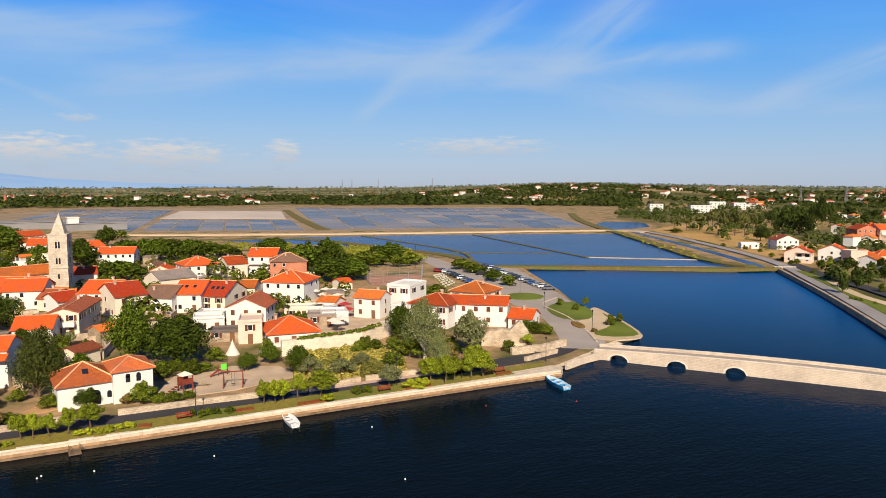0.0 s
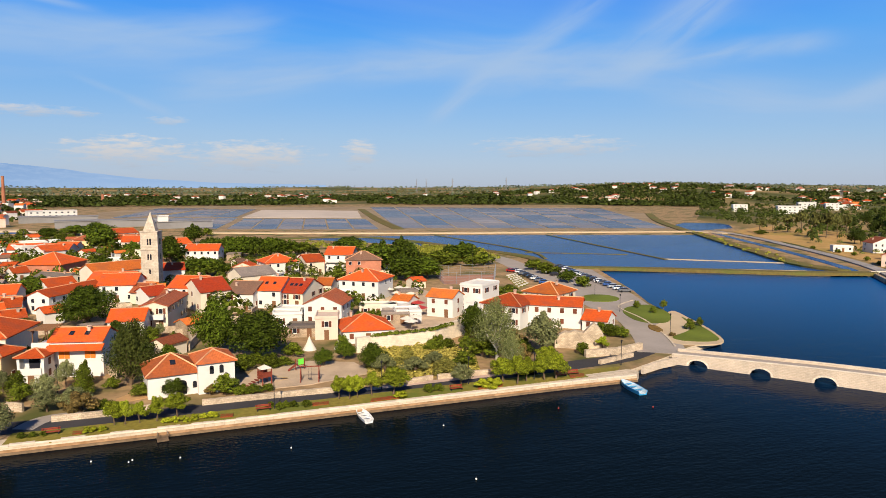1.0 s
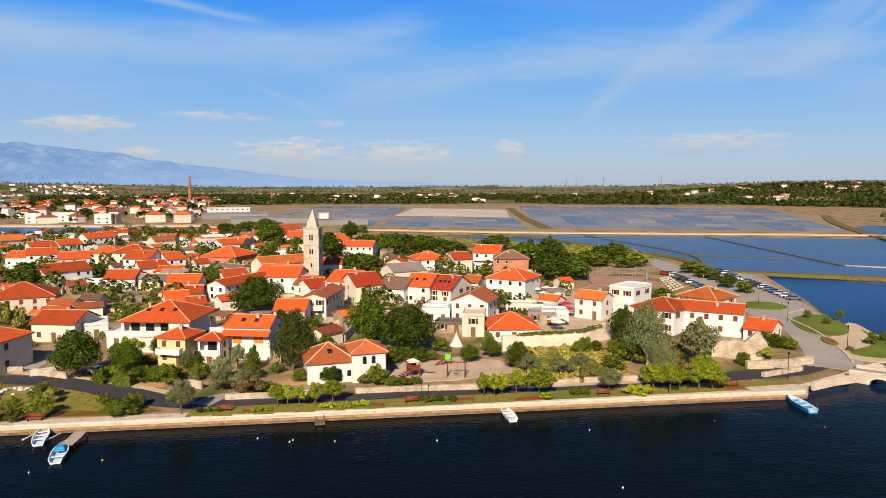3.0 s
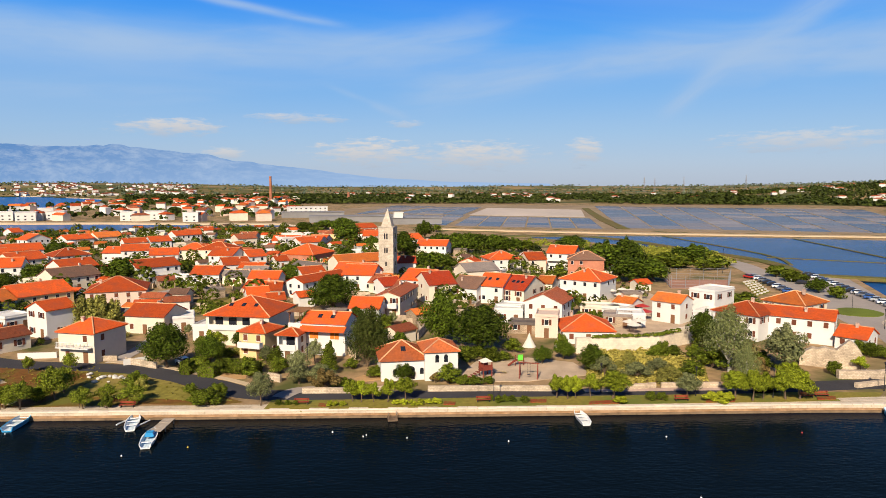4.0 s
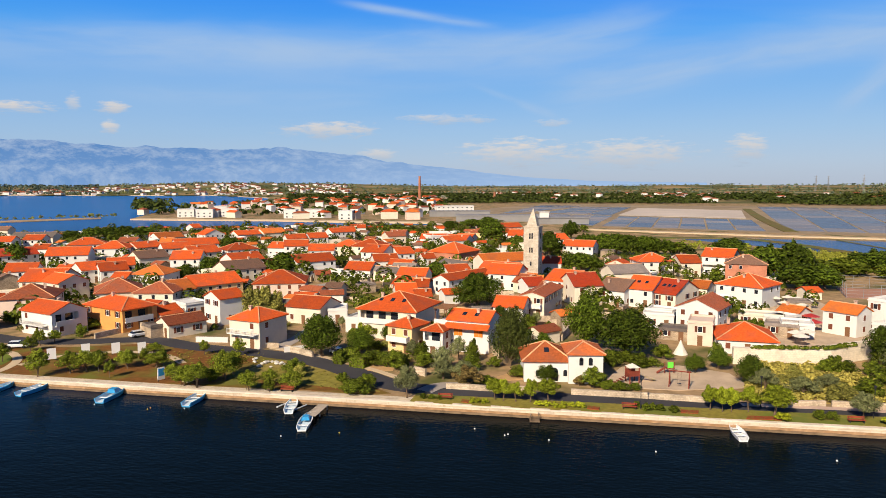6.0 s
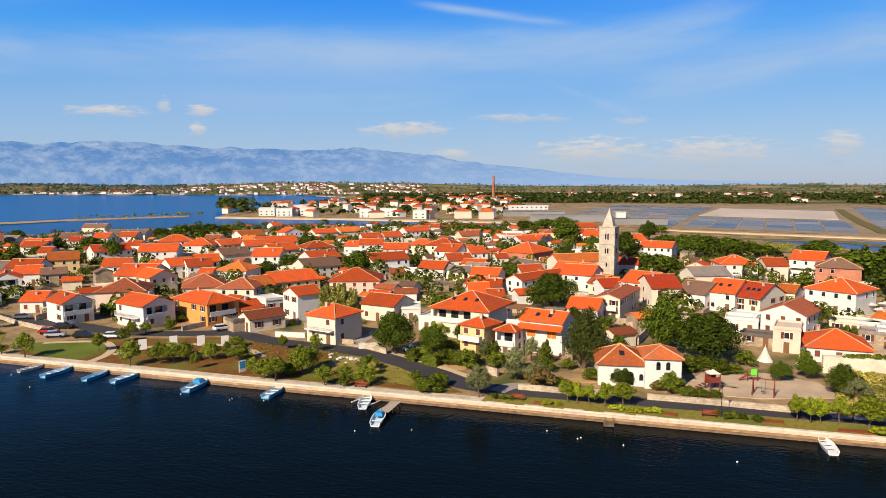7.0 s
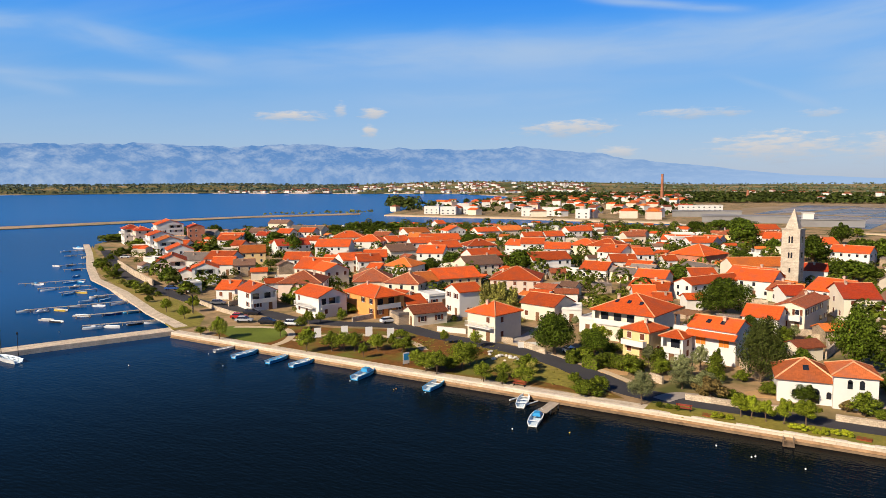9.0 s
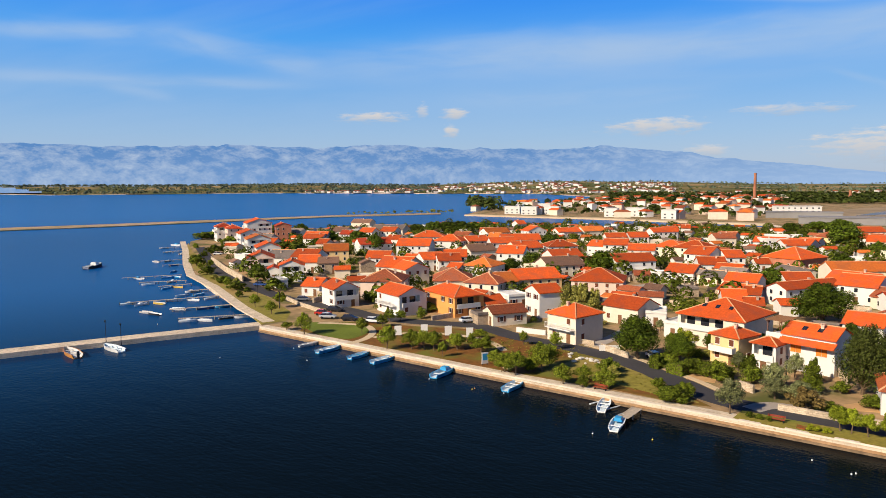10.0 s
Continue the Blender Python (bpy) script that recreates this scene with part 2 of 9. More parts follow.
VERGE = material("verge_grass", (0.29, 0.235, 0.045), 0.95, 0.65, 1.5, 0.15, 0.5, 8, second=(0.15, 0.17, 0.03), second_amount=0.6)
BANK_ROAD = material("bank_road", (0.30, 0.275, 0.26), 0.9, 0.8, 1.5, 0.1, 0.2, 20)
STAIN_SHADE = material("stained_stone", (0.50, 0.31, 0.17), 0.8, 0.55, 1.2, 0.5, 0.4, 8, second=(0.30, 0.17, 0.08), second_amount=0.5)
PINK = material("pinkish_paving", (0.50, 0.36, 0.29), 0.9, 0.85, 2.0, 0.3, 0.2, 15)
RED_BED = material("red_bed", (0.34, 0.085, 0.03), 0.95, 0.5, 5.0, 1.2, 0.6, 14, second=(0.16, 0.14, 0.03), second_amount=0.4)
GRAVEL = material("playground_gravel", (0.52, 0.39, 0.27), 0.95, 0.8, 3.0, 0.3, 0.3, 20)
YARD = material("ochre_yard", (0.50, 0.30, 0.14), 0.95, 0.75, 1.5, 0.25, 0.3, 12)


def blocks(m, long, high, joint=0.55, vary=0.22):
    """Lays courses of stone blocks, each a little different, over a material's colour."""
    nt = m.node_tree
    N, L = nt.nodes.new, nt.links.new
    b = nt.nodes["Principled BSDF"]
    was = b.inputs["Base Color"].links[0].from_socket
    tc, sp, cb, br, mx = N("ShaderNodeTexCoord"), N("ShaderNodeSeparateXYZ"), N("ShaderNodeCombineXYZ"), N("ShaderNodeTexBrick"), N("ShaderNodeMix")
    ad, az = N("ShaderNodeMath"), N("ShaderNodeMath")
    az.operation = "MULTIPLY_ADD"
    az.inputs[1].default_value = 0.37
    L(tc.outputs["Object"], sp.inputs[0])
    L(sp.outputs[0], ad.inputs[0]), L(sp.outputs[1], ad.inputs[1])
    L(sp.outputs[1], az.inputs[0]), L(sp.outputs[2], az.inputs[2])
    L(ad.outputs[0], cb.inputs[0]), L(az.outputs[0], cb.inputs[1])
    L(cb.outputs[0], br.inputs["Vector"])
    br.inputs["Color1"].default_value, br.inputs["Color2"].default_value = (1, 0.98, 0.95, 1), (1 - vary, 1 - vary * 1.05, 1 - vary * 1.15, 1)
    br.inputs["Mortar"].default_value = (joint, joint * 0.95, joint * 0.88, 1)
    br.inputs["Scale"].default_value, br.inputs["Mortar Size"].default_value = 1.0, 0.03
    br.inputs["Brick Width"].default_value, br.inputs["Row Height"].default_value = long, high
    mx.data_type, mx.blend_type = "RGBA", "MULTIPLY"
    mx.inputs[0].default_value = 1.0
    L(was, mx.inputs[6]), L(br.outputs["Color"], mx.inputs[7])
    L(mx.outputs[2], b.inputs["Base Color"])
    return m


blocks(STONE, 1.3, 0.45, 0.72, 0.14)

# ---- builders ----


def mesh_object(name, bm, mats, parent=None, label=""):
    me = bpy.data.meshes.new(name)
    bm.normal_update()
    bm.to_mesh(me)
    bm.free()
    for m in mats if isinstance(mats, (list, tuple)) else (mats,):
        me.materials.append(m)
    ob = new(name, me)
    if parent:
        ob.parent = parent
    if label:
        ob["label"] = label
    return ob


def part(name, bm, mat, parent, label=""):
    return mesh_object(name, bm, mat, parent, label)


def piece(name, me, parent, m=None):
    """One more object on a shared mesh."""
    ob = new(name, me)
    ob.parent = parent
    if m is not None:
        ob.matrix_basis = m
    return ob


def box(bm, x0, x1, y0, y1, z0, z1, mi=0):
    vs = [bm.verts.new(p) for p in ((x0, y0, z0), (x1, y0, z0), (x1, y1, z0), (x0, y1, z0), (x0, y0, z1), (x1, y0, z1), (x1, y1, z1), (x0, y1, z1))]
    for f in ((3, 2, 1, 0), (4, 5, 6, 7), (0, 1, 5, 4), (1, 2, 6, 5), (2, 3, 7, 6), (3, 0, 4, 7)):
        bm.faces.new([vs[i] for i in f]).material_index = mi
    return vs


def tube(bm, a, b, r0, r1, n=7, mi=0, cap=True):
    a, b = Vector(a), Vector(b)
    q = (b - a).to_track_quat("Z", "Y")
    rings = []
    for c, r in ((a, r0), (b, r1)):
        rings.append([bm.verts.new(c + q @ Vector((r * math.cos(2 * math.pi * k / n), r * math.sin(2 * math.pi * k / n), 0))) for k in range(n)])
    for k in range(n):
        bm.faces.new((rings[0][k], rings[0][(k + 1) % n], rings[1][(k + 1) % n], rings[1][k])).material_index = mi
    if cap:
        bm.faces.new(rings[1]).material_index = mi
        bm.faces.new(rings[0][::-1]).material_index = mi


def slab(name, pts, z0, z1, mat, kind="structure", label="", side=None, category=""):
    """A flat piece of ground with an edge, from its outline."""
    bm = bmesh.new()
    top = [bm.verts.new((x, y, z1)) for x, y in pts]
    low = [bm.verts.new((x, y, z0)) for x, y in pts]
    f = bm.faces.new(top)
    f.normal_update()
    if f.normal.z < 0:
        f.normal_flip()
    n = len(pts)
    for i in range(n):
        bm.faces.new((low[i], low[(i + 1) % n], top[(i + 1) % n], top[i])).material_index = 1 if side else 0
    bmesh.ops.triangulate(bm, faces=[f])
    bmesh.ops.recalc_face_normals(bm, faces=bm.faces)
    ob = mesh_object(name, bm, [mat, side] if side else mat)
    return tagged(ob, label=label, kind=kind, category=category)


KEEP_CLEAR = []


def strip(name, pts, width, z0, z1, mat, kind="structure", label="", category=""):
    """A band of even width along a line."""
    if name in ("road", "street", "path", "town_wall", "canal_road"):
        KEEP_CLEAR.append((pts, width))
    left, right = [], []
    for i, p in enumerate(pts):
        a, b = Vector(pts[max(i - 1, 0)]), Vector(pts[min(i + 1, len(pts) - 1)])
        d = (b - a).normalized()
        nrm = Vector((-d.y, d.x)) * width / 2
        left.append(tuple(Vector(p) + nrm)), right.append(tuple(Vector(p) - nrm))
    bm = bmesh.new()
    rows = [[bm.verts.new((*q, z)) for q in side] for side, z in ((left, z1), (right, z1), (left, z0), (right, z0))]
    for i in range(len(pts) - 1):
        for a, b in ((0, 1), (2, 0), (1, 3)):
            bm.faces.new((rows[a][i], rows[b][i], rows[b][i + 1], rows[a][i + 1]))
    for i in (0, -1):
        bm.faces.new((rows[0][i], rows[1][i], rows[3][i], rows[2][i]))
    bmesh.ops.recalc_face_normals(bm, faces=bm.faces)
    ob = mesh_object(name, bm, mat)
    return tagged(ob, label=label, kind=kind, category=category)


def smooth_line(pts, n=6):
    """A rounder line through the points."""
    out = []
    for i in range(len(pts) - 1):
        p0, p1, p2, p3 = (Vector(pts[min(max(j, 0), len(pts) - 1)]) for j in (i - 1, i, i + 1, i + 2))
        for k in range(n):
            t = k / n
            out.append(tuple(0.5 * (2 * p1 + (p2 - p0) * t + (2 * p0 - 5 * p1 + 4 * p2 - p3) * t * t + (3 * p1 - p0 - 3 * p2 + p3) * t ** 3)))
    return out + [tuple(pts[-1])]

# ---- water and ground ----
GZ = 1.2
bm = bmesh.new()
ring = [bm.verts.new((7000 * math.cos(k * math.pi / 24), 7000 * math.sin(k * math.pi / 24), 0)) for k in range(48)]
mid = bm.verts.new((0, 0, 0))
for k in range(48):
    bm.faces.new((mid, ring[k], ring[(k + 1) % 48]))
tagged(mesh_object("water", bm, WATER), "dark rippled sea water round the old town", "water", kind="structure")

SHORE_WEST = [(-131, 109), (-152, 117), (-183, 130), (-215, 146), (-277, 183), (-352, 236), (-372, 262)]
COAST = [(-125.5, 101.6), (-62, 99.2), (0, 97.6), (60, 96.2), (73.5, 95.6), (75, 98), (88, 103.4), (95, 107.2), (109, 111.3), (111, 114), (110.5, 119), (117, 137),
         (124, 155), (133, 173), (145, 201), (156, 227), (146, 242), (246.1, 178.0), (242.3, 173.7), (208.9, 136.9), (183.6, 110.3), (161.1, 87.7), (142.9, 70.0), (150, 40), (160, 15), (400, -150),
         (6900, -900), (4500, 4900), (0, 6900), (-4500, 4900), (-6900, 1700), (-2720, 1255), (-2158, 1832), (-960, 1855), (-640, 1500), (-470, 1000),
         (-470, 760), (-397.5, 591.9), (-349.1, 589.0), (-303.7, 586.9), (-257.4, 587.2), (-211.5, 578.8), (-170.3, 571.2), (-129.2, 566.4), (-100.5, 565.5), (-80, 535), (-140, 512), (-250, 462), (-345, 428), (-374, 395)] + SHORE_WEST[::-1]
slab("ground", COAST, -1.5, GZ, SOIL, label="sunlit dry town ground and fields to the horizon", side=STONE)

# ---- houses ----


def roof_material(name, colour, dark):
    m = material(name, colour, 0.85, dark, 2.2, 0.35, 0, 1, second=tuple(c * 0.62 + 0.02 for c in colour), second_amount=0.45, per_object=0.36, spec=0.2)
    nt = m.node_tree
    N, L = nt.nodes.new, nt.links.new
    b = nt.nodes["Principled BSDF"]
    tc = N("ShaderNodeTexCoord")
    add = N("ShaderNodeMath")
    waves = []
    for axis in ("X", "Y"):
        w = N("ShaderNodeTexWave")
        w.bands_direction = axis
        w.inputs["Scale"].default_value = 1.25
        w.inputs["Distortion"].default_value = 0.6
        L(tc.outputs["Object"], w.inputs["Vector"])
        waves.append(w.outputs["Fac"])
    L(waves[0], add.inputs[0]), L(waves[1], add.inputs[1])
    bp = N("ShaderNodeBump")
    bp.inputs["Strength"].default_value, bp.inputs["Distance"].default_value = 0.35, 0.05
    L(add.outputs[0], bp.inputs["Height"])
    L(bp.outputs[0], b.inputs["Normal"])
    return m


ROOFS = {"red": roof_material("red_tiles", (0.64, 0.098, 0.015), 0.7), "darkred": roof_material("dark_red_tiles", (0.46, 0.05, 0.012), 0.65),
         "orange": roof_material("orange_tiles", (0.68, 0.17, 0.028), 0.7), "terracotta": roof_material("terracotta_tiles", (0.56, 0.14, 0.04), 0.65),
         "rust": roof_material("rusty_tiles", (0.38, 0.10, 0.04), 0.55), "brown": roof_material("brown_tiles", (0.24, 0.13, 0.085), 0.65),
         "grey": roof_material("grey_roof", (0.27, 0.22, 0.19), 0.7)}
RIDGE = material("pale_ridge_tiles", (0.66, 0.33, 0.17), 0.85, 0.7, 3.0, 0.5, 0.2, 12, per_object=0.25)
WALLS = {"white": material("white_plaster", (0.72, 0.69, 0.64), 0.9, 0.93, 1.5, 0.25, 0.1, 10, per_object=0.03),
         "cream": material("cream_plaster", (0.74, 0.65, 0.51), 0.9, 0.9, 1.5, 0.25, 0.1, 10, per_object=0.06),
         "yellow": material("yellow_plaster", (0.76, 0.55, 0.27), 0.9, 0.9, 1.5, 0.25, 0.1, 10, per_object=0.05),
         "pink": material("pale_pink_plaster", (0.72, 0.55, 0.44), 0.9, 0.88, 1.5, 0.25, 0.1, 10, per_object=0.06),
         "orange": material("orange_plaster", (0.72, 0.33, 0.10), 0.9, 0.9, 1.5, 0.25, 0.1, 10),
         "brick": material("red_brick_wall", (0.50, 0.20, 0.12), 0.9, 0.75, 3.0, 0.4, 0.3, 14),
         "stone": material("rubble_wall", (0.46, 0.36, 0.26), 0.95, 0.6, 2.5, 0.4, 0.5, 6)}
FRAME = material("window_frame", (0.75, 0.72, 0.68), 0.6, 0.95)
GLASS = material("dark_glass", (0.02, 0.022, 0.03), 0.08, 0.8, spec=0.6)
SHUTTER = material("brown_shutter", (0.16, 0.055, 0.03), 0.7, 0.8, per_object=0.3)
ORANGE_SHUTTER = material("orange_shutter", (0.70, 0.20, 0.03), 0.7, 0.85)
WOOD = material("door_wood", (0.20, 0.10, 0.05), 0.6, 0.7, 8)
CHIM = material("chimney_plaster", (0.60, 0.42, 0.32), 0.9, 0.8, per_object=0.2)


def window_mesh(w, h):
    """Frame plate and sill in one moulding."""
    bm = bmesh.new()
    prof = [(0.02, -0.09), (-0.14, -0.09), (-0.14, 0.0), (-0.05, 0.0), (-0.05, h), (0.02, h)]
    ends = [[bm.verts.new((x, y, z)) for y, z in prof] for x in (-w / 2, w / 2)]
    for f in ends:
        bm.faces.new(f)
    for i in range(6):
        bm.faces.new((ends[0][i], ends[0][(i + 1) % 6], ends[1][(i + 1) % 6], ends[1][i]))
    bmesh.ops.recalc_face_normals(bm, faces=bm.faces)
    me = bpy.data.meshes.new("window")
    bm.to_mesh(me)
    bm.free()
    me.materials.append(FRAME)
    return me


def box_mesh(name, dims, mat):
    bm = bmesh.new()
    box(bm, *dims)
    me = bpy.data.meshes.new(name)
    bm.to_mesh(me)
    bm.free()
    me.materials.append(mat)
    return me


WIN = window_mesh(1.0, 1.25)
bm = bmesh.new()
box(bm, -0.5, 0.5, -0.05, 0.02, 0.0, 1.25)
box(bm, -0.42, 0.42, -0.062, -0.053, 0.08, 1.18, 1)
FAR_WIN = bpy.data.meshes.new("window")
bm.to_mesh(FAR_WIN)
bm.free()
FAR_WIN.materials.append(FRAME)
PANE = box_mesh("pane", (-0.42, 0.42, -0.062, -0.02, 0.08, 1.18), GLASS)
SHUT = {k: box_mesh("shutter", (-0.26, 0.26, -0.06, 0.0, 0.0, 1.25), m) for k, m in (("brown", SHUTTER), ("orange", ORANGE_SHUTTER))}
SHUT_CLOSED = {k: box_mesh("shutter", (-0.44, 0.44, -0.075, 0.0, 0.05, 1.2), m) for k, m in (("brown", SHUTTER), ("orange", ORANGE_SHUTTER))}
FAR_WIN.materials.append(GLASS)
DOOR = box_mesh("door", (-0.5, 0.5, -0.06, 0.02, 0.0, 2.1), WOOD)
rng = random.Random(7)


def add_window(house_ob, m, shutters, closed):
    if house_ob.matrix_world.translation.length > 235:
        piece("window", FAR_WIN, house_ob, m)
        return
    w = piece("window", WIN, house_ob, m)
    if not closed:
        piece("pane", PANE, w)
    if closed:
        piece("shutter", SHUT_CLOSED[shutters], w)
    elif shutters and house_ob.matrix_world.translation.length < 235:
        for s in (-0.77, 0.77):
            piece("shutter", SHUT[shutters], w, pose(s, 0, 0))


def roof_parts(root, w, d, h, kind, along_x, mat, rise, over=0.4, ridges=True):
    """Tiled slopes with thickness, and their ridge caps."""
    bm, caps = bmesh.new(), bmesh.new()
    th = 0.2
    W, D = (w, d) if along_x else (d, w)
    turn = Matrix.Identity(4) if along_x else pose(0, 0, 0, 0, 0, 90)

    def v(b, x, y, z):
        return b.verts.new(turn @ Vector((x, y, z)))

    slope = rise / (D / 2)
    ze = h - over * slope
    if kind == "gable":
        X, Y = W / 2 + over * 0.7, D / 2 + over
        for s in (-1, 1):
            pts = [(-X, s * Y, ze), (X, s * Y, ze), (X, 0, h + rise), (-X, 0, h + rise)]
            top = [v(bm, x, y, z + th) for x, y, z in pts]
            low = [v(bm, x, y, z + 0.01) for x, y, z in pts]
            bm.faces.new(top), bm.faces.new(low)
            for i in range(4):
                bm.faces.new((top[i], top[(i + 1) % 4], low[(i + 1) % 4], low[i]))
        lines = [((-X, 0, h + rise + th), (X, 0, h + rise + th))]
    else:
        X, Y = W / 2 + over, D / 2 + over
        r = max(0.05, (W - D) / 2)
        base = [(-X, -Y), (X, -Y), (X, Y), (-X, Y)]
        top = [v(bm, x, y, ze + th) for x, y in base]
        low = [v(bm, x, y, ze + 0.01) for x, y in base]
        a, b = v(bm, -r, 0, h + rise + th), v(bm, r, 0, h + rise + th)
        for f in ((top[0], top[1], b, a), (top[1], top[2], b), (top[2], top[3], a, b), (top[3], top[0], a)):
            bm.faces.new(f)
        bm.faces.new(low[::-1])
        for i in range(4):
            bm.faces.new((low[i], low[(i + 1) % 4], top[(i + 1) % 4], top[i]))
        lines = [((-r, 0, h + rise + th), (r, 0, h + rise + th))]
        for (x, y), s in zip(base, (-1, 1, 1, -1)):
            lines.append(((x, y, ze + th), (s * r, 0, h + rise + th)))
    bmesh.ops.recalc_face_normals(bm, faces=bm.faces)
    roof = part("roof", bm, mat, root)
    for p, q in lines if ridges else ():
        tube(caps, turn @ Vector(p), turn @ Vector(q), 0.13, 0.13, 6)
    if caps.verts:
        part("ridge_tiles", caps, RIDGE, roof)
    else:
        caps.free()
    return roof


FOOTPRINTS = []
GLASS_DOOR = box_mesh("glass_door", (-0.85, 0.85, -0.05, 0.02, 0.0, 2.05), GLASS)
ROOF_PANE = box_mesh("roof_window", (-0.4, 0.4, -0.55, 0.55, 0.0, 0.09), GLASS)


def loggia_front(root, w, d, h, rise, deep, span, mat):
    """An upper floor set back behind an open loggia, with a solid parapet."""
    x0, x1 = span[0] * w / 2, span[1] * w / 2
    zb, zt = h - 2.75, h - 0.3
    y0, y1 = -d / 2, -d / 2 + deep
    bm = bmesh.new()
    box(bm, -w / 2, w / 2, y0, y1 - 0.003, -0.6, zb)
    for a, b, lo in ((-w / 2, x0, zb), (x1, w / 2, zb), (x0, x1, zt)):
        if b - a > 0.05:
            box(bm, a, b, y0, y1 - 0.003, lo + 0.003, h)
    if rise:
        ends = [[bm.verts.new(p) for p in ((-w / 2, y, h + 0.003), (w / 2, y, h + 0.003), (0, y, h + rise))] for y in (y0, y1 - 0.003)]
        bm.faces.new(ends[0]), bm.faces.new(ends[1][::-1])
        for i in range(3):
            bm.faces.new((ends[0][i], ends[0][(i + 1) % 3], ends[1][(i + 1) % 3], ends[1][i]))
    bmesh.ops.recalc_face_normals(bm, faces=bm.faces)
    front = part("loggia", bm, mat, root)
    bm = bmesh.new()
    box(bm, x0 - 0.1, x1 + 0.1, y0 - 0.35, y0 - 0.23, zb - 0.25, zb + 0.9)
    box(bm, x0 - 0.1, x1 + 0.1, y0 - 0.23, y0 - 0.003, zb - 0.25, zb + 0.02)
    part("parapet", bm, WALLS["white"], front)
    n = max(1, int((x1 - x0) / 2.6))
    for k in range(n):
        piece("glass_door", GLASS_DOOR, front, pose(x0 + (k + 0.5) / n * (x1 - x0), y1, zb + 0.02))


def house(x, y, rot, w, d, h, roof="gable", ridge="x", wall="white", tiles="red", label="", shutters="brown", z=GZ, chimney=True, windows=True, name="house", category="house", balcony=0, awning=0.0, pitch=0.44, shut=None, loggia=None, balcony_side=0, skylights=0, storeys=0):
    """One house with its walls, tiled roof, windows, door and chimney, standing on the ground."""
    root = new(name)
    root.matrix_world = pose(x, y, z, 0, 0, rot)
    FOOTPRINTS.append((x, y, 0.5 * max(w, d) + 0.8))
    words = {"white": "white plastered", "cream": "cream plastered", "yellow": "yellow plastered", "pink": "pale pink plastered", "orange": "orange plastered", "brick": "red brick", "stone": "rubble stone"}
    tops = {"red": "orange-red tiled", "darkred": "dark red tiled", "orange": "bright orange tiled", "terracotta": "terracotta tiled", "rust": "weathered rusty tiled", "brown": "brown tiled", "grey": "grey"}
    forms = {"gable": "gable roof", "hip": "hipped roof", "flat": "flat roof"}
    if name == "outbuilding":
        label = f"small {words[wall]} outbuilding with {tops[tiles]} {forms[roof]}"
    height = "three-storey" if storeys > 2 else "two-storey" if h > 4.1 else "single-storey"
    tagged(root, label or f"{words[wall]} {height} house with {tops[tiles]} {forms[roof]}", category)
    along_x = ridge == "x"
    span = d if along_x else w
    rise = pitch * span / 2
    bm = bmesh.new()
    deep = 1.5 if loggia else 0.0
    if roof == "gable":
        prof = [(-1, -0.6), (1, -0.6), (1, h), (0, h + rise), (-1, h)]
        half, ext = span / 2, (w if along_x else d) / 2
        ends = []
        for s in (-ext if along_x else -ext + deep, ext):
            ends.append([bm.verts.new((s, p * half, q) if along_x else (p * half, s, q)) for p, q in prof])
        for e in ends:
            bm.faces.new(e)
        for i in range(5):
            bm.faces.new((ends[0][i], ends[0][(i + 1) % 5], ends[1][(i + 1) % 5], ends[1][i]))
        bmesh.ops.recalc_face_normals(bm, faces=bm.faces)
    else:
        box(bm, -w / 2, w / 2, -d / 2 + deep, d / 2, -0.6, h)
    part("wall", bm, WALLS[wall], root)
    if loggia:
        loggia_front(root, w, d, h, rise if roof == "gable" and not along_x else 0, deep, loggia, WALLS[wall])
    if roof == "flat":
        bm = bmesh.new()
        box(bm, -w / 2 - 0.15, w / 2 + 0.15, -d / 2 - 0.15, d / 2 + 0.15, h, h + 0.2)
        for x0, x1, y0, y1 in ((-w / 2, w / 2, -d / 2, -d / 2 + 0.2), (-w / 2, w / 2, d / 2 - 0.2, d / 2), (-w / 2, -w / 2 + 0.2, -d / 2 + 0.2, d / 2 - 0.2), (w / 2 - 0.2, w / 2, -d / 2 + 0.2, d / 2 - 0.2)):
            box(bm, x0, x1, y0, y1, h + 0.2, h + 0.6)
        roof_ob = part("roof", bm, ROOFS["grey"] if wall == "stone" else WALLS[wall], root)
    else:
        roof_ob = roof_parts(root, w, d, h, roof, along_x, ROOFS[tiles], rise, ridges=name == "house")
    if chimney and roof != "flat":
        bm = bmesh.new()
        cx, cy = rng.uniform(-0.3, 0.3) * w, rng.uniform(-0.22, 0.22) * d
        off = abs(cy) if along_x else abs(cx)
        zc = h + rise * (1 - off / (span / 2)) - 0.2
        box(bm, cx - 0.26, cx + 0.26, cy - 0.24, cy + 0.24, zc, zc + 0.9)
        box(bm, cx - 0.34, cx + 0.34, cy - 0.32, cy + 0.32, zc + 0.9, zc + 1.02)
        for s in (-0.2, 0.2):
            box(bm, cx + s - 0.06, cx + s + 0.06, cy - 0.24, cy + 0.24, zc + 1.02, zc + 1.2)
        box(bm, cx - 0.34, cx + 0.34, cy - 0.32, cy + 0.32, zc + 1.2, zc + 1.27)
        part("chimney", bm, CHIM, roof_ob)
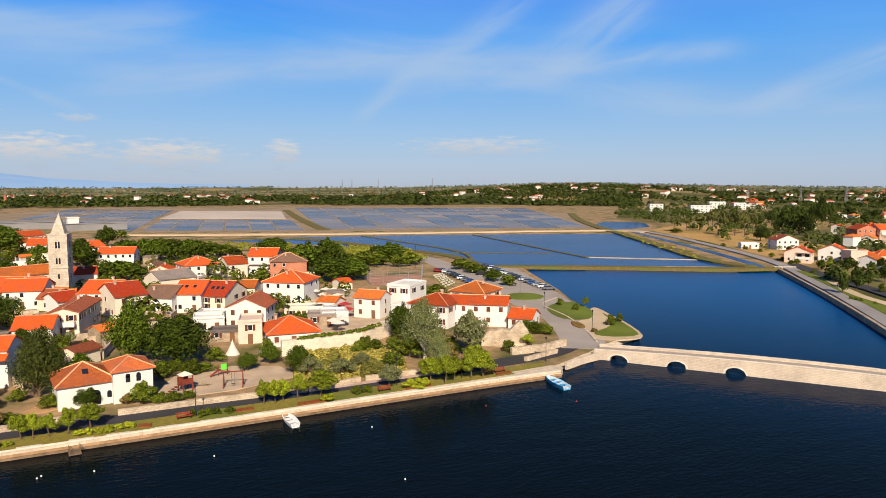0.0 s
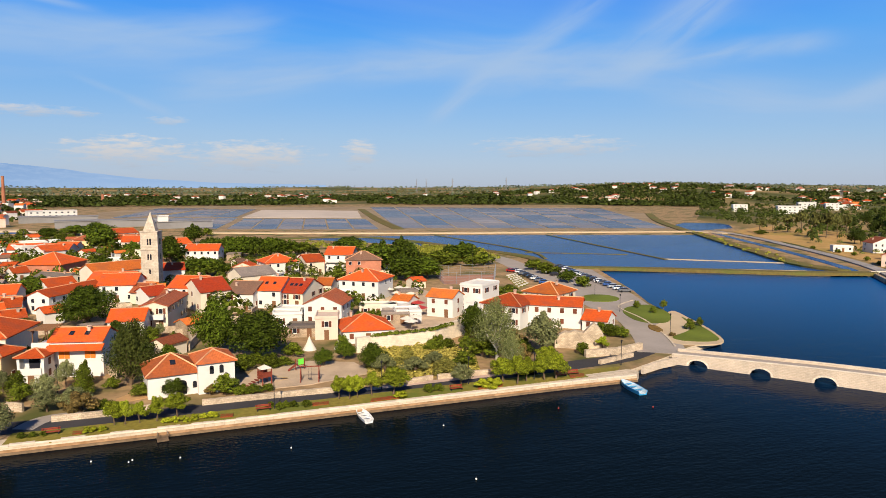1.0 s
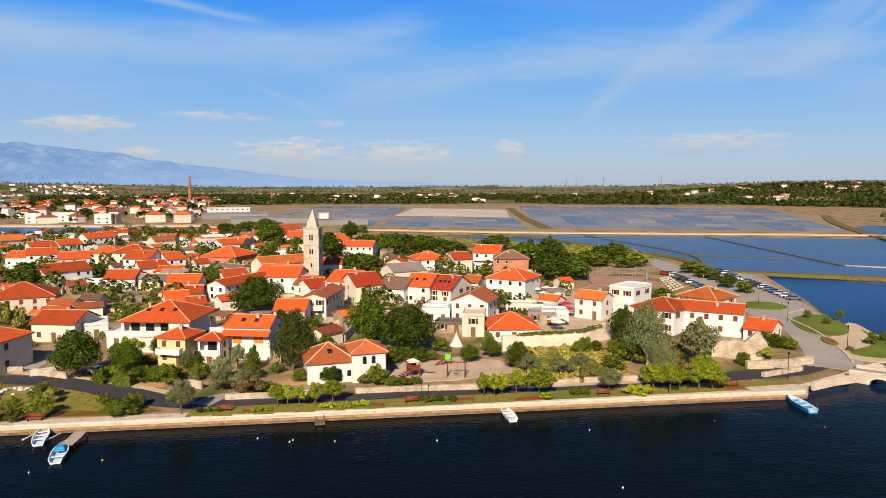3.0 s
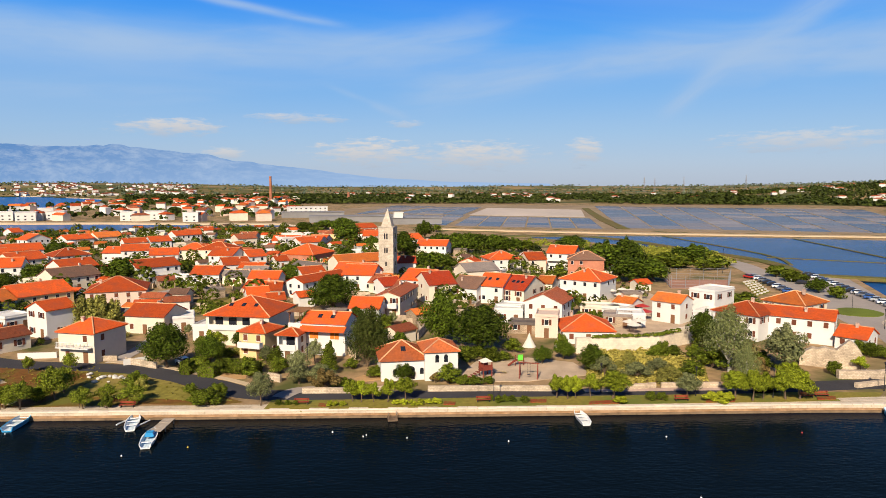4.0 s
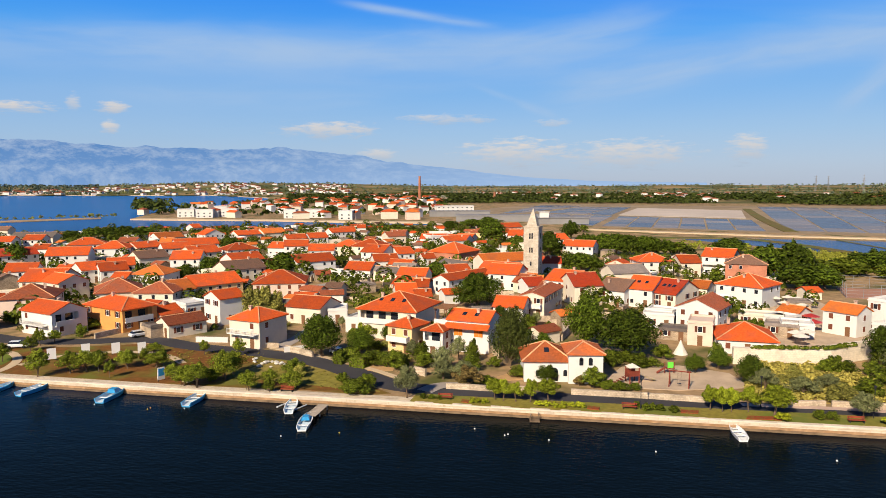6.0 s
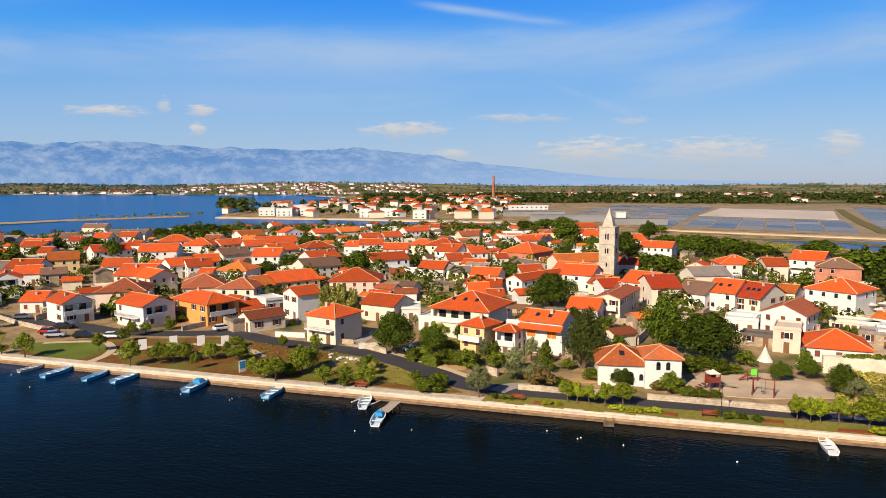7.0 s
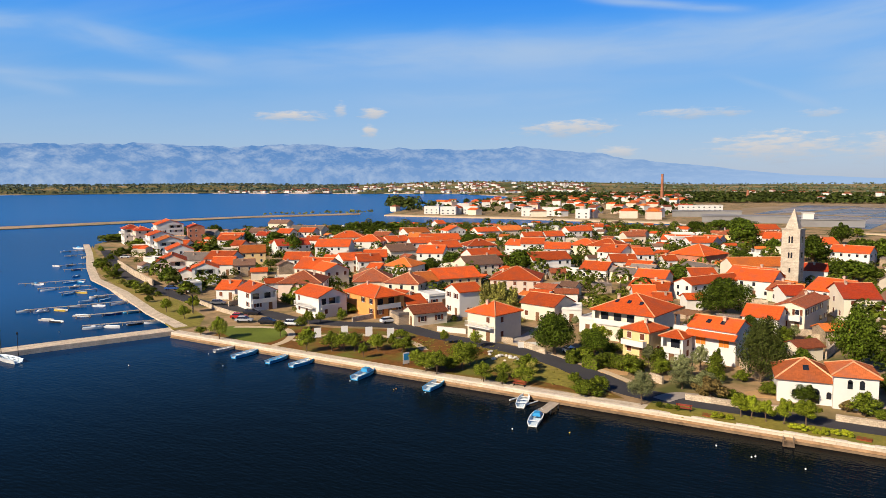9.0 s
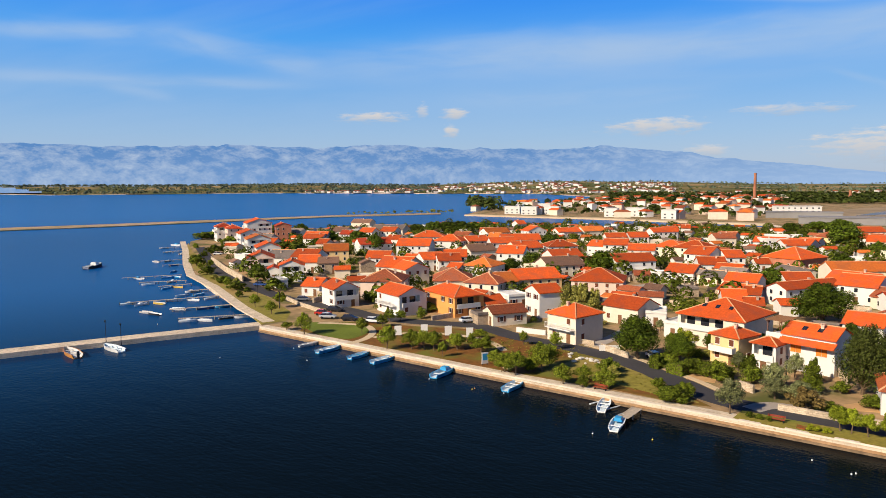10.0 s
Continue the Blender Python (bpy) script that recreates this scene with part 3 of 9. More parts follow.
    for k in range(skylights):
        # roof windows on the slope towards the water, or on the west slope of a gable-fronted house
        u = (k + 0.5) / skylights - 0.5
        tilt = math.degrees(math.atan2(rise, span / 2))
        m = pose(u * w * 0.6, -d / 4, h + rise / 2 + 0.2, tilt) if along_x else pose(-w / 4, u * d * 0.6, h + rise / 2 + 0.2, 0, -tilt)
        piece("roof_window", ROOF_PANE, roof_ob, m)
    if windows:
        closed = rng.random() < 0.35 if shut is None else shut
        far_off = math.hypot(x, y) > 190
        rows = [0.95] if h < 4.1 else [0.95, h - 1.75] if storeys < 3 else [0.95 + 2.8 * k for k in range(storeys)]
        for side, (length, m) in enumerate(((w, pose(0, -d / 2, 0)), (d, pose(w / 2, 0, 0, 0, 0, 90)), (d, pose(-w / 2, 0, 0, 0, 0, -90)))):
            n = max(1, int(length / (2.7 if side == 0 else 3.4)))
            for r, zz in enumerate(rows):
                for k in range(n):
                    xx = (k + 0.5) / n * length - length / 2
                    if side == 0 and loggia and zz > h - 3.2:
                        continue
                    if side == 0 and r == 0 and k == n // 2:
                        piece("door", DOOR, root, m @ pose(xx, 0, 0))
                        continue
                    if rng.random() < (0.08 if side == 0 else 0.3):
                        continue
                    add_window(root, m @ pose(xx, 0, zz), shutters if closed or not far_off else '', closed)
    if awning:
        bm = bmesh.new()
        za = h * awning
        top = [bm.verts.new(p) for p in ((-w / 2 - 0.3, -d / 2 - 1.5, za - 0.45), (w / 2 + 0.3, -d / 2 - 1.5, za - 0.45), (w / 2 + 0.3, -d / 2 + 0.05, za + 0.3), (-w / 2 - 0.3, -d / 2 + 0.05, za + 0.3))]
        low = [bm.verts.new((v.co.x, v.co.y, v.co.z - 0.16)) for v in top]
        bm.faces.new(top), bm.faces.new(low[::-1])
        for i in range(4):
            bm.faces.new((low[i], low[(i + 1) % 4], top[(i + 1) % 4], top[i]))
        bmesh.ops.recalc_face_normals(bm, faces=bm.faces)
        part("porch_roof", bm, ROOFS[tiles], root)
    if balcony:
        long, off = (w, d) if balcony_side == 0 else (d, w)
        m = pose(0, 0, 0, 0, 0, (0, 90, -90)[balcony_side])
        zb, bw, y0 = h - 2.7, long * balcony, -off / 2
        bm = bmesh.new()
        box(bm, -bw / 2, bw / 2, y0 - 1.3, y0, zb - 0.18, zb)
        bm.transform(m)
        b = part("balcony", bm, WALLS["white"], root)
        bm = bmesh.new()
        if rng.random() < 0.5:
            # solid plastered parapet
            box(bm, -bw / 2, bw / 2, y0 - 1.3, y0 - 1.2, zb + 0.003, zb + 0.9)
            for s in (-bw / 2, bw / 2 - 0.1):
                box(bm, s, s + 0.1, y0 - 1.197, y0 - 0.003, zb + 0.003, zb + 0.9)
            bm.transform(m)
            part("parapet", bm, WALLS["white"], b)
        else:
            box(bm, -bw / 2, bw / 2, y0 - 1.3, y0 - 1.22, zb + 0.95, zb + 1.02)
            for k in range(int(bw / 0.3) + 1):
                xx = -bw / 2 + 0.04 + k * 0.3
                box(bm, xx - 0.03, xx + 0.03, y0 - 1.29, y0 - 1.23, zb, zb + 0.95)
            bm.transform(m)
            part("railing", bm, FRAME, b)
    return root

# ---- quay, bridge, piers ----
QUAY = [(-125.5, 101.2), (-62, 98.6), (0, 97.0), (60, 95.7), (74.2, 95.0)]
quay = slab("quay", [(x, y) for x, y in QUAY] + [(75.6, 96.3), (75.6, 97.6), (74.4, 98.4)] + [(60, 98.2), (0, 99.5), (-62, 100.6), (-125.5, 103.4)], -1.5, GZ + 0.06, STONE, label="pale stone quay along the water", side=STONE)
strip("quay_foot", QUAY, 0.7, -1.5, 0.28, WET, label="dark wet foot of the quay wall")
# brown waterline stain; its darkness also paints shade on the wall face
strip("quay_face", [(x, y - 0.02) for x, y in QUAY], 0.12, -1.0, 0.62, STAIN_SHADE, label="rust-stained lower face of the quay wall, with painted shade")


PALE = blocks(material("bridge_stone", (0.66, 0.55, 0.44), 0.85, 0.8, 1.6, 0.3, 0.3, 6), 0.55, 0.28, 0.78, 0.13)
ARCH_STONE = material("arch_stone", (0.72, 0.62, 0.50), 0.85, 0.8, 2.5, 0.5, 0.3, 8, per_object=0.1)


def bridge_top(s):
    return 2.0 + 0.75 * math.sin(math.pi * min(1, s / 70))


def swept(length, n, ring_at):
    """A closed profile carried along the bridge."""
    bm = bmesh.new()
    cols = [[bm.verts.new(p) for p in ring_at(length * i / n)] for i in range(n + 1)]
    k = len(cols[0])
    for i in range(n):
        for q in range(k):
            bm.faces.new((cols[i][q], cols[i][(q + 1) % k], cols[i + 1][(q + 1) % k], cols[i + 1][q]))
    bm.faces.new(cols[0]), bm.faces.new(cols[-1])
    bmesh.ops.recalc_face_normals(bm, faces=bm.faces)
    return bm


def stone_bridge(length, width, arches):
    root = new("stone_bridge")
    root.matrix_world = pose(87.8, 102.1, 0, 0, 0, -53.6)
    tagged(root, "long low pale stone bridge with small round arches", "bridge")

    def body(s):
        low = -1.0
        for a in arches:
            q = abs(s - a) / 1.75
            if q < 1:
                low = max(low, 1.25 * math.sqrt(1 - q * q) + 0.02)
        t = bridge_top(s) - 0.55
        return (s, 0, low), (s, 0, t), (s, width, t), (s, width, low)

    part("body", swept(length, 240, body), PALE, root)
    for y0, y1 in ((0, 0.4), (width - 0.4, width)):
        part("parapet", swept(length, 60, lambda s: ((s, y0, bridge_top(s) - 0.548), (s, y0, bridge_top(s) - 0.08), (s, y1, bridge_top(s) - 0.08), (s, y1, bridge_top(s) - 0.548))), PALE, root)
        part("coping", swept(length, 60, lambda s: ((s, y0 - 0.06, bridge_top(s) - 0.078), (s, y0 - 0.06, bridge_top(s) + 0.04), (s, y1 + 0.06, bridge_top(s) + 0.04), (s, y1 + 0.06, bridge_top(s) - 0.078))), ARCH_STONE, root)
    part("deck", swept(length, 60, lambda s: ((s, 0.42, bridge_top(s) - 0.546), (s, 0.42, bridge_top(s) - 0.5), (s, width - 0.42, bridge_top(s) - 0.5), (s, width - 0.42, bridge_top(s) - 0.546))), PALE_ROAD, root)
    for a in arches:
        ring = part("arch_ring", bmesh_block(a, 0), ARCH_STONE, root)
        for k in range(1, 13):
            part("voussoir", bmesh_block(a, k), ARCH_STONE, ring)


def bmesh_block(a, k):
    """One wedge stone of an arch, standing a little proud."""
    bm = bmesh.new()
    t0, t1 = math.pi * (k + 0.06) / 13, math.pi * (k + 0.94) / 13
    pts = [(a + rx * math.cos(t), y, rz * math.sin(t) + 0.02) for y in (-0.05, 0.1) for rx, rz, t in ((1.76, 1.26, t0), (2.08, 1.55, t0), (2.08, 1.55, t1), (1.76, 1.26, t1))]
    v = [bm.verts.new(p) for p in pts]
    for f in ((0, 1, 2, 3), (7, 6, 5, 4), (0, 4, 5, 1), (1, 5, 6, 2), (2, 6, 7, 3), (3, 7, 4, 0)):
        bm.faces.new([v[i] for i in f])
    bmesh.ops.recalc_face_normals(bm, faces=bm.faces)
    return bm


stone_bridge(85, 5.0, (4.7, 15.5, 25.6))
strip("pier", [(-128.5, 104.5), (-139, 83), (-150.5, 57), (-176, -2)], 4.6, -1.5, 1.05, STONE, label="pale stone pier running out into the sea", category="pier")

# ---- bell tower ----
TW = blocks(material("tower_stone", (0.60, 0.52, 0.42), 0.9, 0.72, 1.8, 0.4, 0.35, 5), 0.9, 0.5, 0.7, 0.2)


def bell_tower(x, y, rot):
    root = new("bell_tower")
    root.matrix_world = pose(x, y, GZ, 0, 0, rot)
    tagged(root, "tall square pale stone bell tower with pyramid spire", "bell tower")
    bm = bmesh.new()
    s = 2.55
    box(bm, -s - 0.25, s + 0.25, -s - 0.25, s + 0.25, -0.5, 1.2)
    box(bm, -s, s, -s, s, 1.2, 18.2)
    part("shaft", bm, TW, root)
    for z in (8.3, 12.6, 18.2):
        bm = bmesh.new()
        box(bm, -s - 0.16, s + 0.16, -s - 0.16, s + 0.16, z, z + 0.26)
        part("cornice", bm, TW, root)
    bm = bmesh.new()
    q = s * 0.74
    base = [bm.verts.new((a * q, b * q, 18.46)) for a, b in ((-1, -1), (1, -1), (1, 1), (-1, 1))]
    tip = bm.verts.new((0, 0, 24.5))
    for k in range(4):
        bm.faces.new((base[k], base[(k + 1) % 4], tip))
    bm.faces.new(base[::-1])
    part("spire", bm, TW, root)
    for side in range(4):
        m = pose(0, 0, 0, 0, 0, 90 * side) @ pose(0, -s, 0)
        for z, h in ((14.2, 2.2), (9.6, 1.9)):
            for dx in (-0.38, 0.38):
                bm = bmesh.new()
                box(bm, dx - 0.24, dx + 0.24, -0.03, 0.1, z, z + h * 0.8)
                tube(bm, (dx, -0.03, z + h * 0.8), (dx, 0.1, z + h * 0.8), 0.24, 0.24, 10)
                bm.transform(m)
                part("window", bm, GLASS, root, "dark arched opening")
        bm = bmesh.new()
        box(bm, -0.25, 0.25, -0.03, 0.1, 5.2, 6.6)
        bm.transform(m)
        part("window", bm, GLASS, root, "narrow dark opening")


bell_tower(-6.4, 231.0, -14)

# ---- roads, verges and paths ----


def round_off(pts, n=5):
    """A closed outline with rounded turns."""
    k = len(pts)
    out = []
    for i in range(k):
        p0, p1, p2, p3 = (Vector(pts[(i + j) % k]) for j in (-1, 0, 1, 2))
        for s in range(n):
            t = s / n
            out.append(tuple(0.5 * (2 * p1 + (p2 - p0) * t + (2 * p0 - 5 * p1 + 4 * p2 - p3) * t * t + (3 * p1 - p0 - 3 * p2 + p3) * t ** 3)))
    return out


ROAD_Z = GZ + 0.05
strip("road", smooth_line([(87.7, 109.2), (78.8, 105.4), (69.3, 104.6), (56.8, 103.6), (53.6, 102.0), (18.9, 102.7), (-7.4, 103.1), (-16.3, 103.7), (-25.3, 105.8), (-32.1, 110.8), (-39.7, 115.6), (-45.8, 119.7), (-55.4, 122.4), (-70.9, 125.3), (-83.9, 129.7), (-98.1, 125.8), (-111.5, 125.1), (-123.9, 128.2), (-149.6, 131.2), (-184.0, 143.5), (-223.9, 161.8), (-315.3, 217.0)]), 5.0, GZ - 0.3, ROAD_Z, ASPHALT, label="dark asphalt shore road")
strip("road", smooth_line([(88.4, 105.6), (96.5, 118.0), (105.5, 137.3), (108.4, 152.5), (114.8, 175.1), (118.6, 196.7), (125.0, 224.1), (133.7, 260.8), (135.8, 280.8)]), 9.5, GZ - 0.3, ROAD_Z + 0.015, PALE_ROAD, label="pale worn asphalt road to the bridge")
slab("parking_ground", [(126.5, 231.2), (139.9, 241.2), (151.1, 222.6), (129.4, 170.1), (119.5, 146.7), (105.1, 142.8), (112.2, 172.7)], GZ - 0.3, ROAD_Z + 0.03, PALE_ROAD, label="pale parking ground by the lagoon")
strip("kerb", smooth_line([(94.5, 109.1), (99.3, 117.9), (106.2, 133.6), (109.6, 146.9), (113.0, 153.1), (121.6, 158.4)]), 0.4, GZ - 0.3, GZ + 0.22, STONE, label="pale stone kerb")
slab("lawn", round_off([(109.1, 146.3), (115.7, 150.7), (121.1, 150.0), (118.8, 141.2), (114.8, 134.2), (108.7, 129.1), (104.4, 131.3), (104.8, 137.6)]), GZ - 0.2, GZ + 0.16, LAWN, label="mown lawn by the lagoon")
slab("lawn", round_off([(117.4, 133.7), (115.4, 128.0), (112.9, 120.7), (109.1, 112.8), (106.7, 110.1), (103.1, 110.1), (99.4, 112.7), (99.9, 116.2), (107.4, 119.9), (112.7, 125.4)]), GZ - 0.2, GZ + 0.16, LAWN, label="mown lawn on the point")
slab("stone_rim", round_off([(120.7, 141.2), (117.3, 129.5), (113.7, 120.3), (109.1, 111.5), (106.3, 108.4), (101.7, 107.8), (96.5, 110.5), (98.4, 115.7), (105.6, 127.5)]), GZ - 0.2, GZ + 0.1, SAND, label="pale stone rim of the point")
slab("flower_bed", round_off([(103.0, 128.1), (103.8, 126.2), (102.1, 122.0), (100.3, 121.4), (100.7, 124.8)]), GZ - 0.1, GZ + 0.3, material("bed_shrubs", (0.20, 0.12, 0.03), 0.95, 0.5, 3, 0.8), label="brownish planted flower bed")
slab("paved_square", [(113.8, 134.7), (114.1, 129.5), (106.3, 119.8), (99.1, 115.3), (103.6, 127.1), (109.0, 130.5)], GZ - 0.2, GZ + 0.12, SAND, label="pale paved square between lawns")
slab("lawn", round_off([(110.3, 167.7), (115.2, 171.1), (119.8, 168.7), (120.0, 162.7), (114.7, 158.7), (108.9, 161.7)]), GZ - 0.2, GZ + 0.2, LAWN, label="green traffic island")
strip("verge", [(65.5, 98.8), (35.2, 99.1), (-0.0, 99.3), (-15.6, 99.5), (-20.8, 99.9)], 4.2, GZ - 0.3, GZ + 0.085, VERGE, label="dry grass verge along the quay")
slab("verge", [(42.9, 97.0), (59.2, 97.9), (72.6, 98.4), (74.7, 100.4), (61.2, 101.3), (44.5, 100.7)], GZ - 0.3, GZ + 0.087, VERGE, label="dry grass verge along the quay")
slab("park_ground", [(-113.9, 103.1), (-101.9, 102.7), (-83.9, 101.9), (-66.7, 101.1), (-55.4, 100.7), (-40.8, 101.2), (-28.6, 100.2), (-24.7, 101.3), (-35.1, 109.5), (-48.5, 120.0), (-56.5, 124.8), (-66.3, 126.1), (-81.9, 126.6), (-95.0, 121.8), (-110.2, 118.0), (-119.3, 110.4)], GZ - 0.3, GZ + 0.03, EARTH, label="brown dry park ground with patchy grass")
slab("lawn", round_off([(-117.8, 107.7), (-118.6, 111.6), (-112.3, 114.5), (-105.0, 115.1), (-99.9, 110.0), (-99.1, 104.4), (-101.4, 103.0), (-108.8, 103.4)]), GZ - 0.3, GZ + 0.06, LAWN, label="shaded green lawn in the park")
slab("grass_bank", [(-53.4, 105.9), (-42.2, 104.5), (-30.0, 101.9), (-26.6, 102.0), (-39.2, 112.7), (-47.5, 117.6), (-52.2, 117.8)], GZ - 0.3, GZ + 0.055, GRASS, label="dry yellow grass in the park")
slab("grass_bank", [(-127.5, 103.4), (-125.4, 109.1), (-133.0, 117.6), (-155.9, 129.7), (-193.3, 146.9), (-234.3, 167.9), (-297.7, 200.5), (-346.0, 230.5), (-308.7, 203.9), (-233.9, 158.1), (-189.1, 135.1), (-149.6, 115.1)], GZ - 0.3, GZ + 0.04, GRASS, label="dry grass bank along the west shore")
strip("promenade", [(-127.9, 106.1), (-149.6, 115.1), (-187.0, 133.6), (-220.7, 147.5), (-253.6, 167.7), (-308.7, 203.9), (-355.8, 233.5)], 3.0, GZ - 0.3, GZ + 0.07, STONE, label="pale paved shore promenade")
strip("path", smooth_line([(-96.1, 100.2), (-96.5, 105.7), (-98.8, 110.6), (-102.3, 114.0), (-105.5, 115.6), (-110.7, 114.7), (-116.9, 111.8)]), 1.6, GZ - 0.2, GZ + 0.08, SAND, label="sandy footpath")
strip("path", smooth_line([(-95.7, 107.5), (-93.3, 113.9), (-87.2, 118.2), (-79.3, 119.6), (-72.4, 117.7), (-66.8, 113.2)]), 1.4, GZ - 0.2, GZ + 0.08, SAND, label="sandy footpath")
strip("path", [(-59.9, 102.0), (-58.7, 109.5)], 1.4, GZ - 0.2, GZ + 0.08, SAND, label="sandy footpath")
slab("playground", [(9.4, 115.0), (12.6, 122.5), (22.9, 124.8), (30.4, 120.8), (31.8, 112.8), (20.1, 109.6), (9.0, 109.7)], GZ - 0.3, GZ + 0.12, GRAVEL, label="pale gravelled playground")
slab("terrace", [(54.5, 192.8), (72.8, 198.6), (73.0, 164.5), (63.6, 145.7), (47.1, 140.4), (39.6, 148.1)], GZ - 0.3, GZ + 0.04, GRAVEL, label="pale terrace of the cafes behind the old wall")
slab("courtyard", [(-9.0, 113.0), (-4.9, 117.6), (-3.7, 112.3), (-8.8, 110.4)], GZ - 0.3, GZ + 0.1, YARD, label="ochre gravel yard")
slab("rough_grass", [(29.4, 105.9), (31.5, 117.4), (38.4, 130.8), (51.1, 129.4), (54.3, 119.2), (49.5, 106.4)], GZ - 0.3, GZ + 0.1, GRASS, label="tall dry grass below the old wall")
slab("rough_grass", [(-59.0, 182.7), (-49.4, 207.1), (-41.3, 201.6), (-37.1, 166.7), (-48.4, 166.8)], GZ - 0.3, GZ + 0.05, GRASS, label="overgrown plot between houses")
slab("sports_court", [(87.6, 226.5), (110.0, 223.6), (100.0, 204.7), (82.8, 207.0)], GZ - 0.2, GZ + 0.08, material("court_red", (0.42, 0.22, 0.15), 0.9, 0.85, 1.0, 0.1), label="faded red sports court")
strip("street", smooth_line([(-76.6, 203.7), (-70.1, 216.4), (-60.9, 234.0), (-58.4, 249.7)]), 4.0, GZ - 0.2, GZ + 0.06, PALE_ROAD, label="pale village street")
strip("street", smooth_line([(-54.1, 125.7), (-53.5, 136.9), (-54.1, 149.6)]), 3.0, GZ - 0.2, GZ + 0.06, PALE_ROAD, label="pale lane beside a house")
strip("street", smooth_line([(-19.7, 103.2), (-17.6, 106.7), (-13.2, 107.3)]), 3.0, GZ - 0.2, GZ + 0.065, PALE_ROAD, label="pale drive to a gate")

strip("street", smooth_line([(-29.6, 113.6), (-29.9, 116.0), (-30.5, 120.9), (-31.0, 126.1)]), 4.5, GZ - 0.2, GZ + 0.066, YARD, label="ochre gravel drive to a house")
strip("street", smooth_line([(-37.6, 118.6), (-37.0, 120.6), (-35.4, 124.2)]), 2.4, GZ - 0.2, GZ + 0.063, YARD, label="ochre gravel drive to a house")
strip("footway", [(-55.2, 126.6), (-46.4, 123.6), (-36.8, 118.0), (-29.6, 113.2), (-23.0, 108.0)], 1.2, GZ - 0.2, GZ + 0.09, SAND, label="pale footway along the road")

strip("footway", [(28.0, 103.8), (41.3, 103.9), (56.1, 103.4)], 1.3, GZ - 0.2, GZ + 0.1, PINK, label="pinkish paved footway beside the wall")
for bed in ([(18.6, 99.7), (21.1, 99.7), (20.8, 98.4), (18.4, 98.4)], [(27.4, 98.4), (32.1, 98.6), (31.7, 97.3), (26.9, 97.1)], [(45.5, 98.5), (50.0, 98.5), (49.1, 97.0), (44.7, 97.0)], [(62.7, 98.5), (65.9, 98.7), (64.9, 97.2), (62.1, 97.2)], [(-13.2, 99.6), (-12.0, 99.3), (-12.1, 98.3), (-13.2, 98.5)], [(5.5, 99.5), (7.2, 99.1), (7.0, 97.9), (5.3, 98.2)]):
    slab("flower_bed", bed, GZ - 0.1, GZ + 0.22, RED_BED, label="bed of rust red flowers on the verge")
slab("bank_field", [(413.5, 397.2), (306.5, 264.9), (278.3, 214.0), (250.2, 174.0), (171.3, 93.4), (590.7, 327.0), (1149.8, 638.4), (680.4, 739.7), (466.6, 514.9)], GZ - 0.3, GZ + 0.03, FIELD, label="green and brown gardens on the far bank")


def wall_line(name, pts, height, thick, mat, label):
    return strip(name, pts, thick, GZ - 0.5, GZ + height, mat, kind="", label=label, category="wall")


RUBBLE = WALLS["stone"]
OLD_WALL = blocks(material("old_wall_plaster", (0.80, 0.70, 0.56), 0.95, 0.78, 1.6, 0.35, 0.4, 5), 0.6, 0.34, 0.85, 0.12)
PALE_RUBBLE = blocks(material("pale_rubble", (0.64, 0.52, 0.39), 0.95, 0.65, 2.5, 0.5, 0.5, 5), 0.45, 0.26, 0.65, 0.3)
blocks(RUBBLE, 0.4, 0.24, 0.65, 0.3)
wall_line("garden_wall", [(-58.8, 127.1), (-53.9, 127.0)], 1.0, 0.35, PALE_RUBBLE, "low pale wall with white gate posts")
wall_line("garden_wall", [(-51.5, 124.9), (-44.6, 121.0)], 1.2, 0.35, PALE_RUBBLE, "low pale wall with white gate posts")
wall_line("garden_wall", [(-23.4, 113.0), (-21.0, 111.5)], 1.3, 0.4, PALE_RUBBLE, "white gate wall of a garden")
wall_line("garden_wall", [(-16.5, 105.2), (-9.3, 104.9), (-3.8, 105.4)], 0.9, 0.5, PALE_RUBBLE, "low pale stone wall along the road")
wall_line("garden_wall", [(3.2, 105.1), (13.9, 104.8), (23.6, 104.1)], 0.9, 0.5, PALE_RUBBLE, "low pale stone wall along the road")
wall_line("garden_wall", [(35.1, 104.1), (39.9, 104.9)], 0.9, 0.5, PALE_RUBBLE, "low pale stone wall along the road")
wall_line("garden_wall", [(40.8, 104.9), (50.5, 104.6)], 0.9, 0.5, PALE_RUBBLE, "low pale stone wall along the road")
wall_line("town_wall", [(32.7, 128.2), (36.0, 128.2), (49.6, 129.8)], 3.0, 1.2, OLD_WALL, "tall pale remains of the old town wall")
wall_line("town_wall", [(49.6, 129.8), (59.6, 136.3)], 3.4, 1.2, OLD_WALL, "tall pale remains of the old town wall")
wall_line("town_wall", [(72.6, 108.6), (79.7, 108.0), (86.6, 109.8)], 1.4, 0.9, PALE_RUBBLE, "low stone wall by the gate ruin")
wall_line("town_wall", [(72.1, 103.1), (81.3, 105.6)], 0.8, 0.7, PALE_RUBBLE, "low stone wall by the gate ruin")
wall_line("bridge_wing", [(76.4, 96.4), (81.5, 98.2), (86.6, 99.3)], 0.9, 0.5, PALE, "pale parapet leading to the bridge")
wall_line("garden_wall", [(-71.5, 185.4), (-52.6, 180.2)], 1.4, 0.5, PALE_RUBBLE, "pale garden wall")
wall_line("garden_wall", [(-73.2, 129.5), (-66.3, 130.0)], 1.1, 0.35, WALLS["white"], "white garden wall of a corner house")
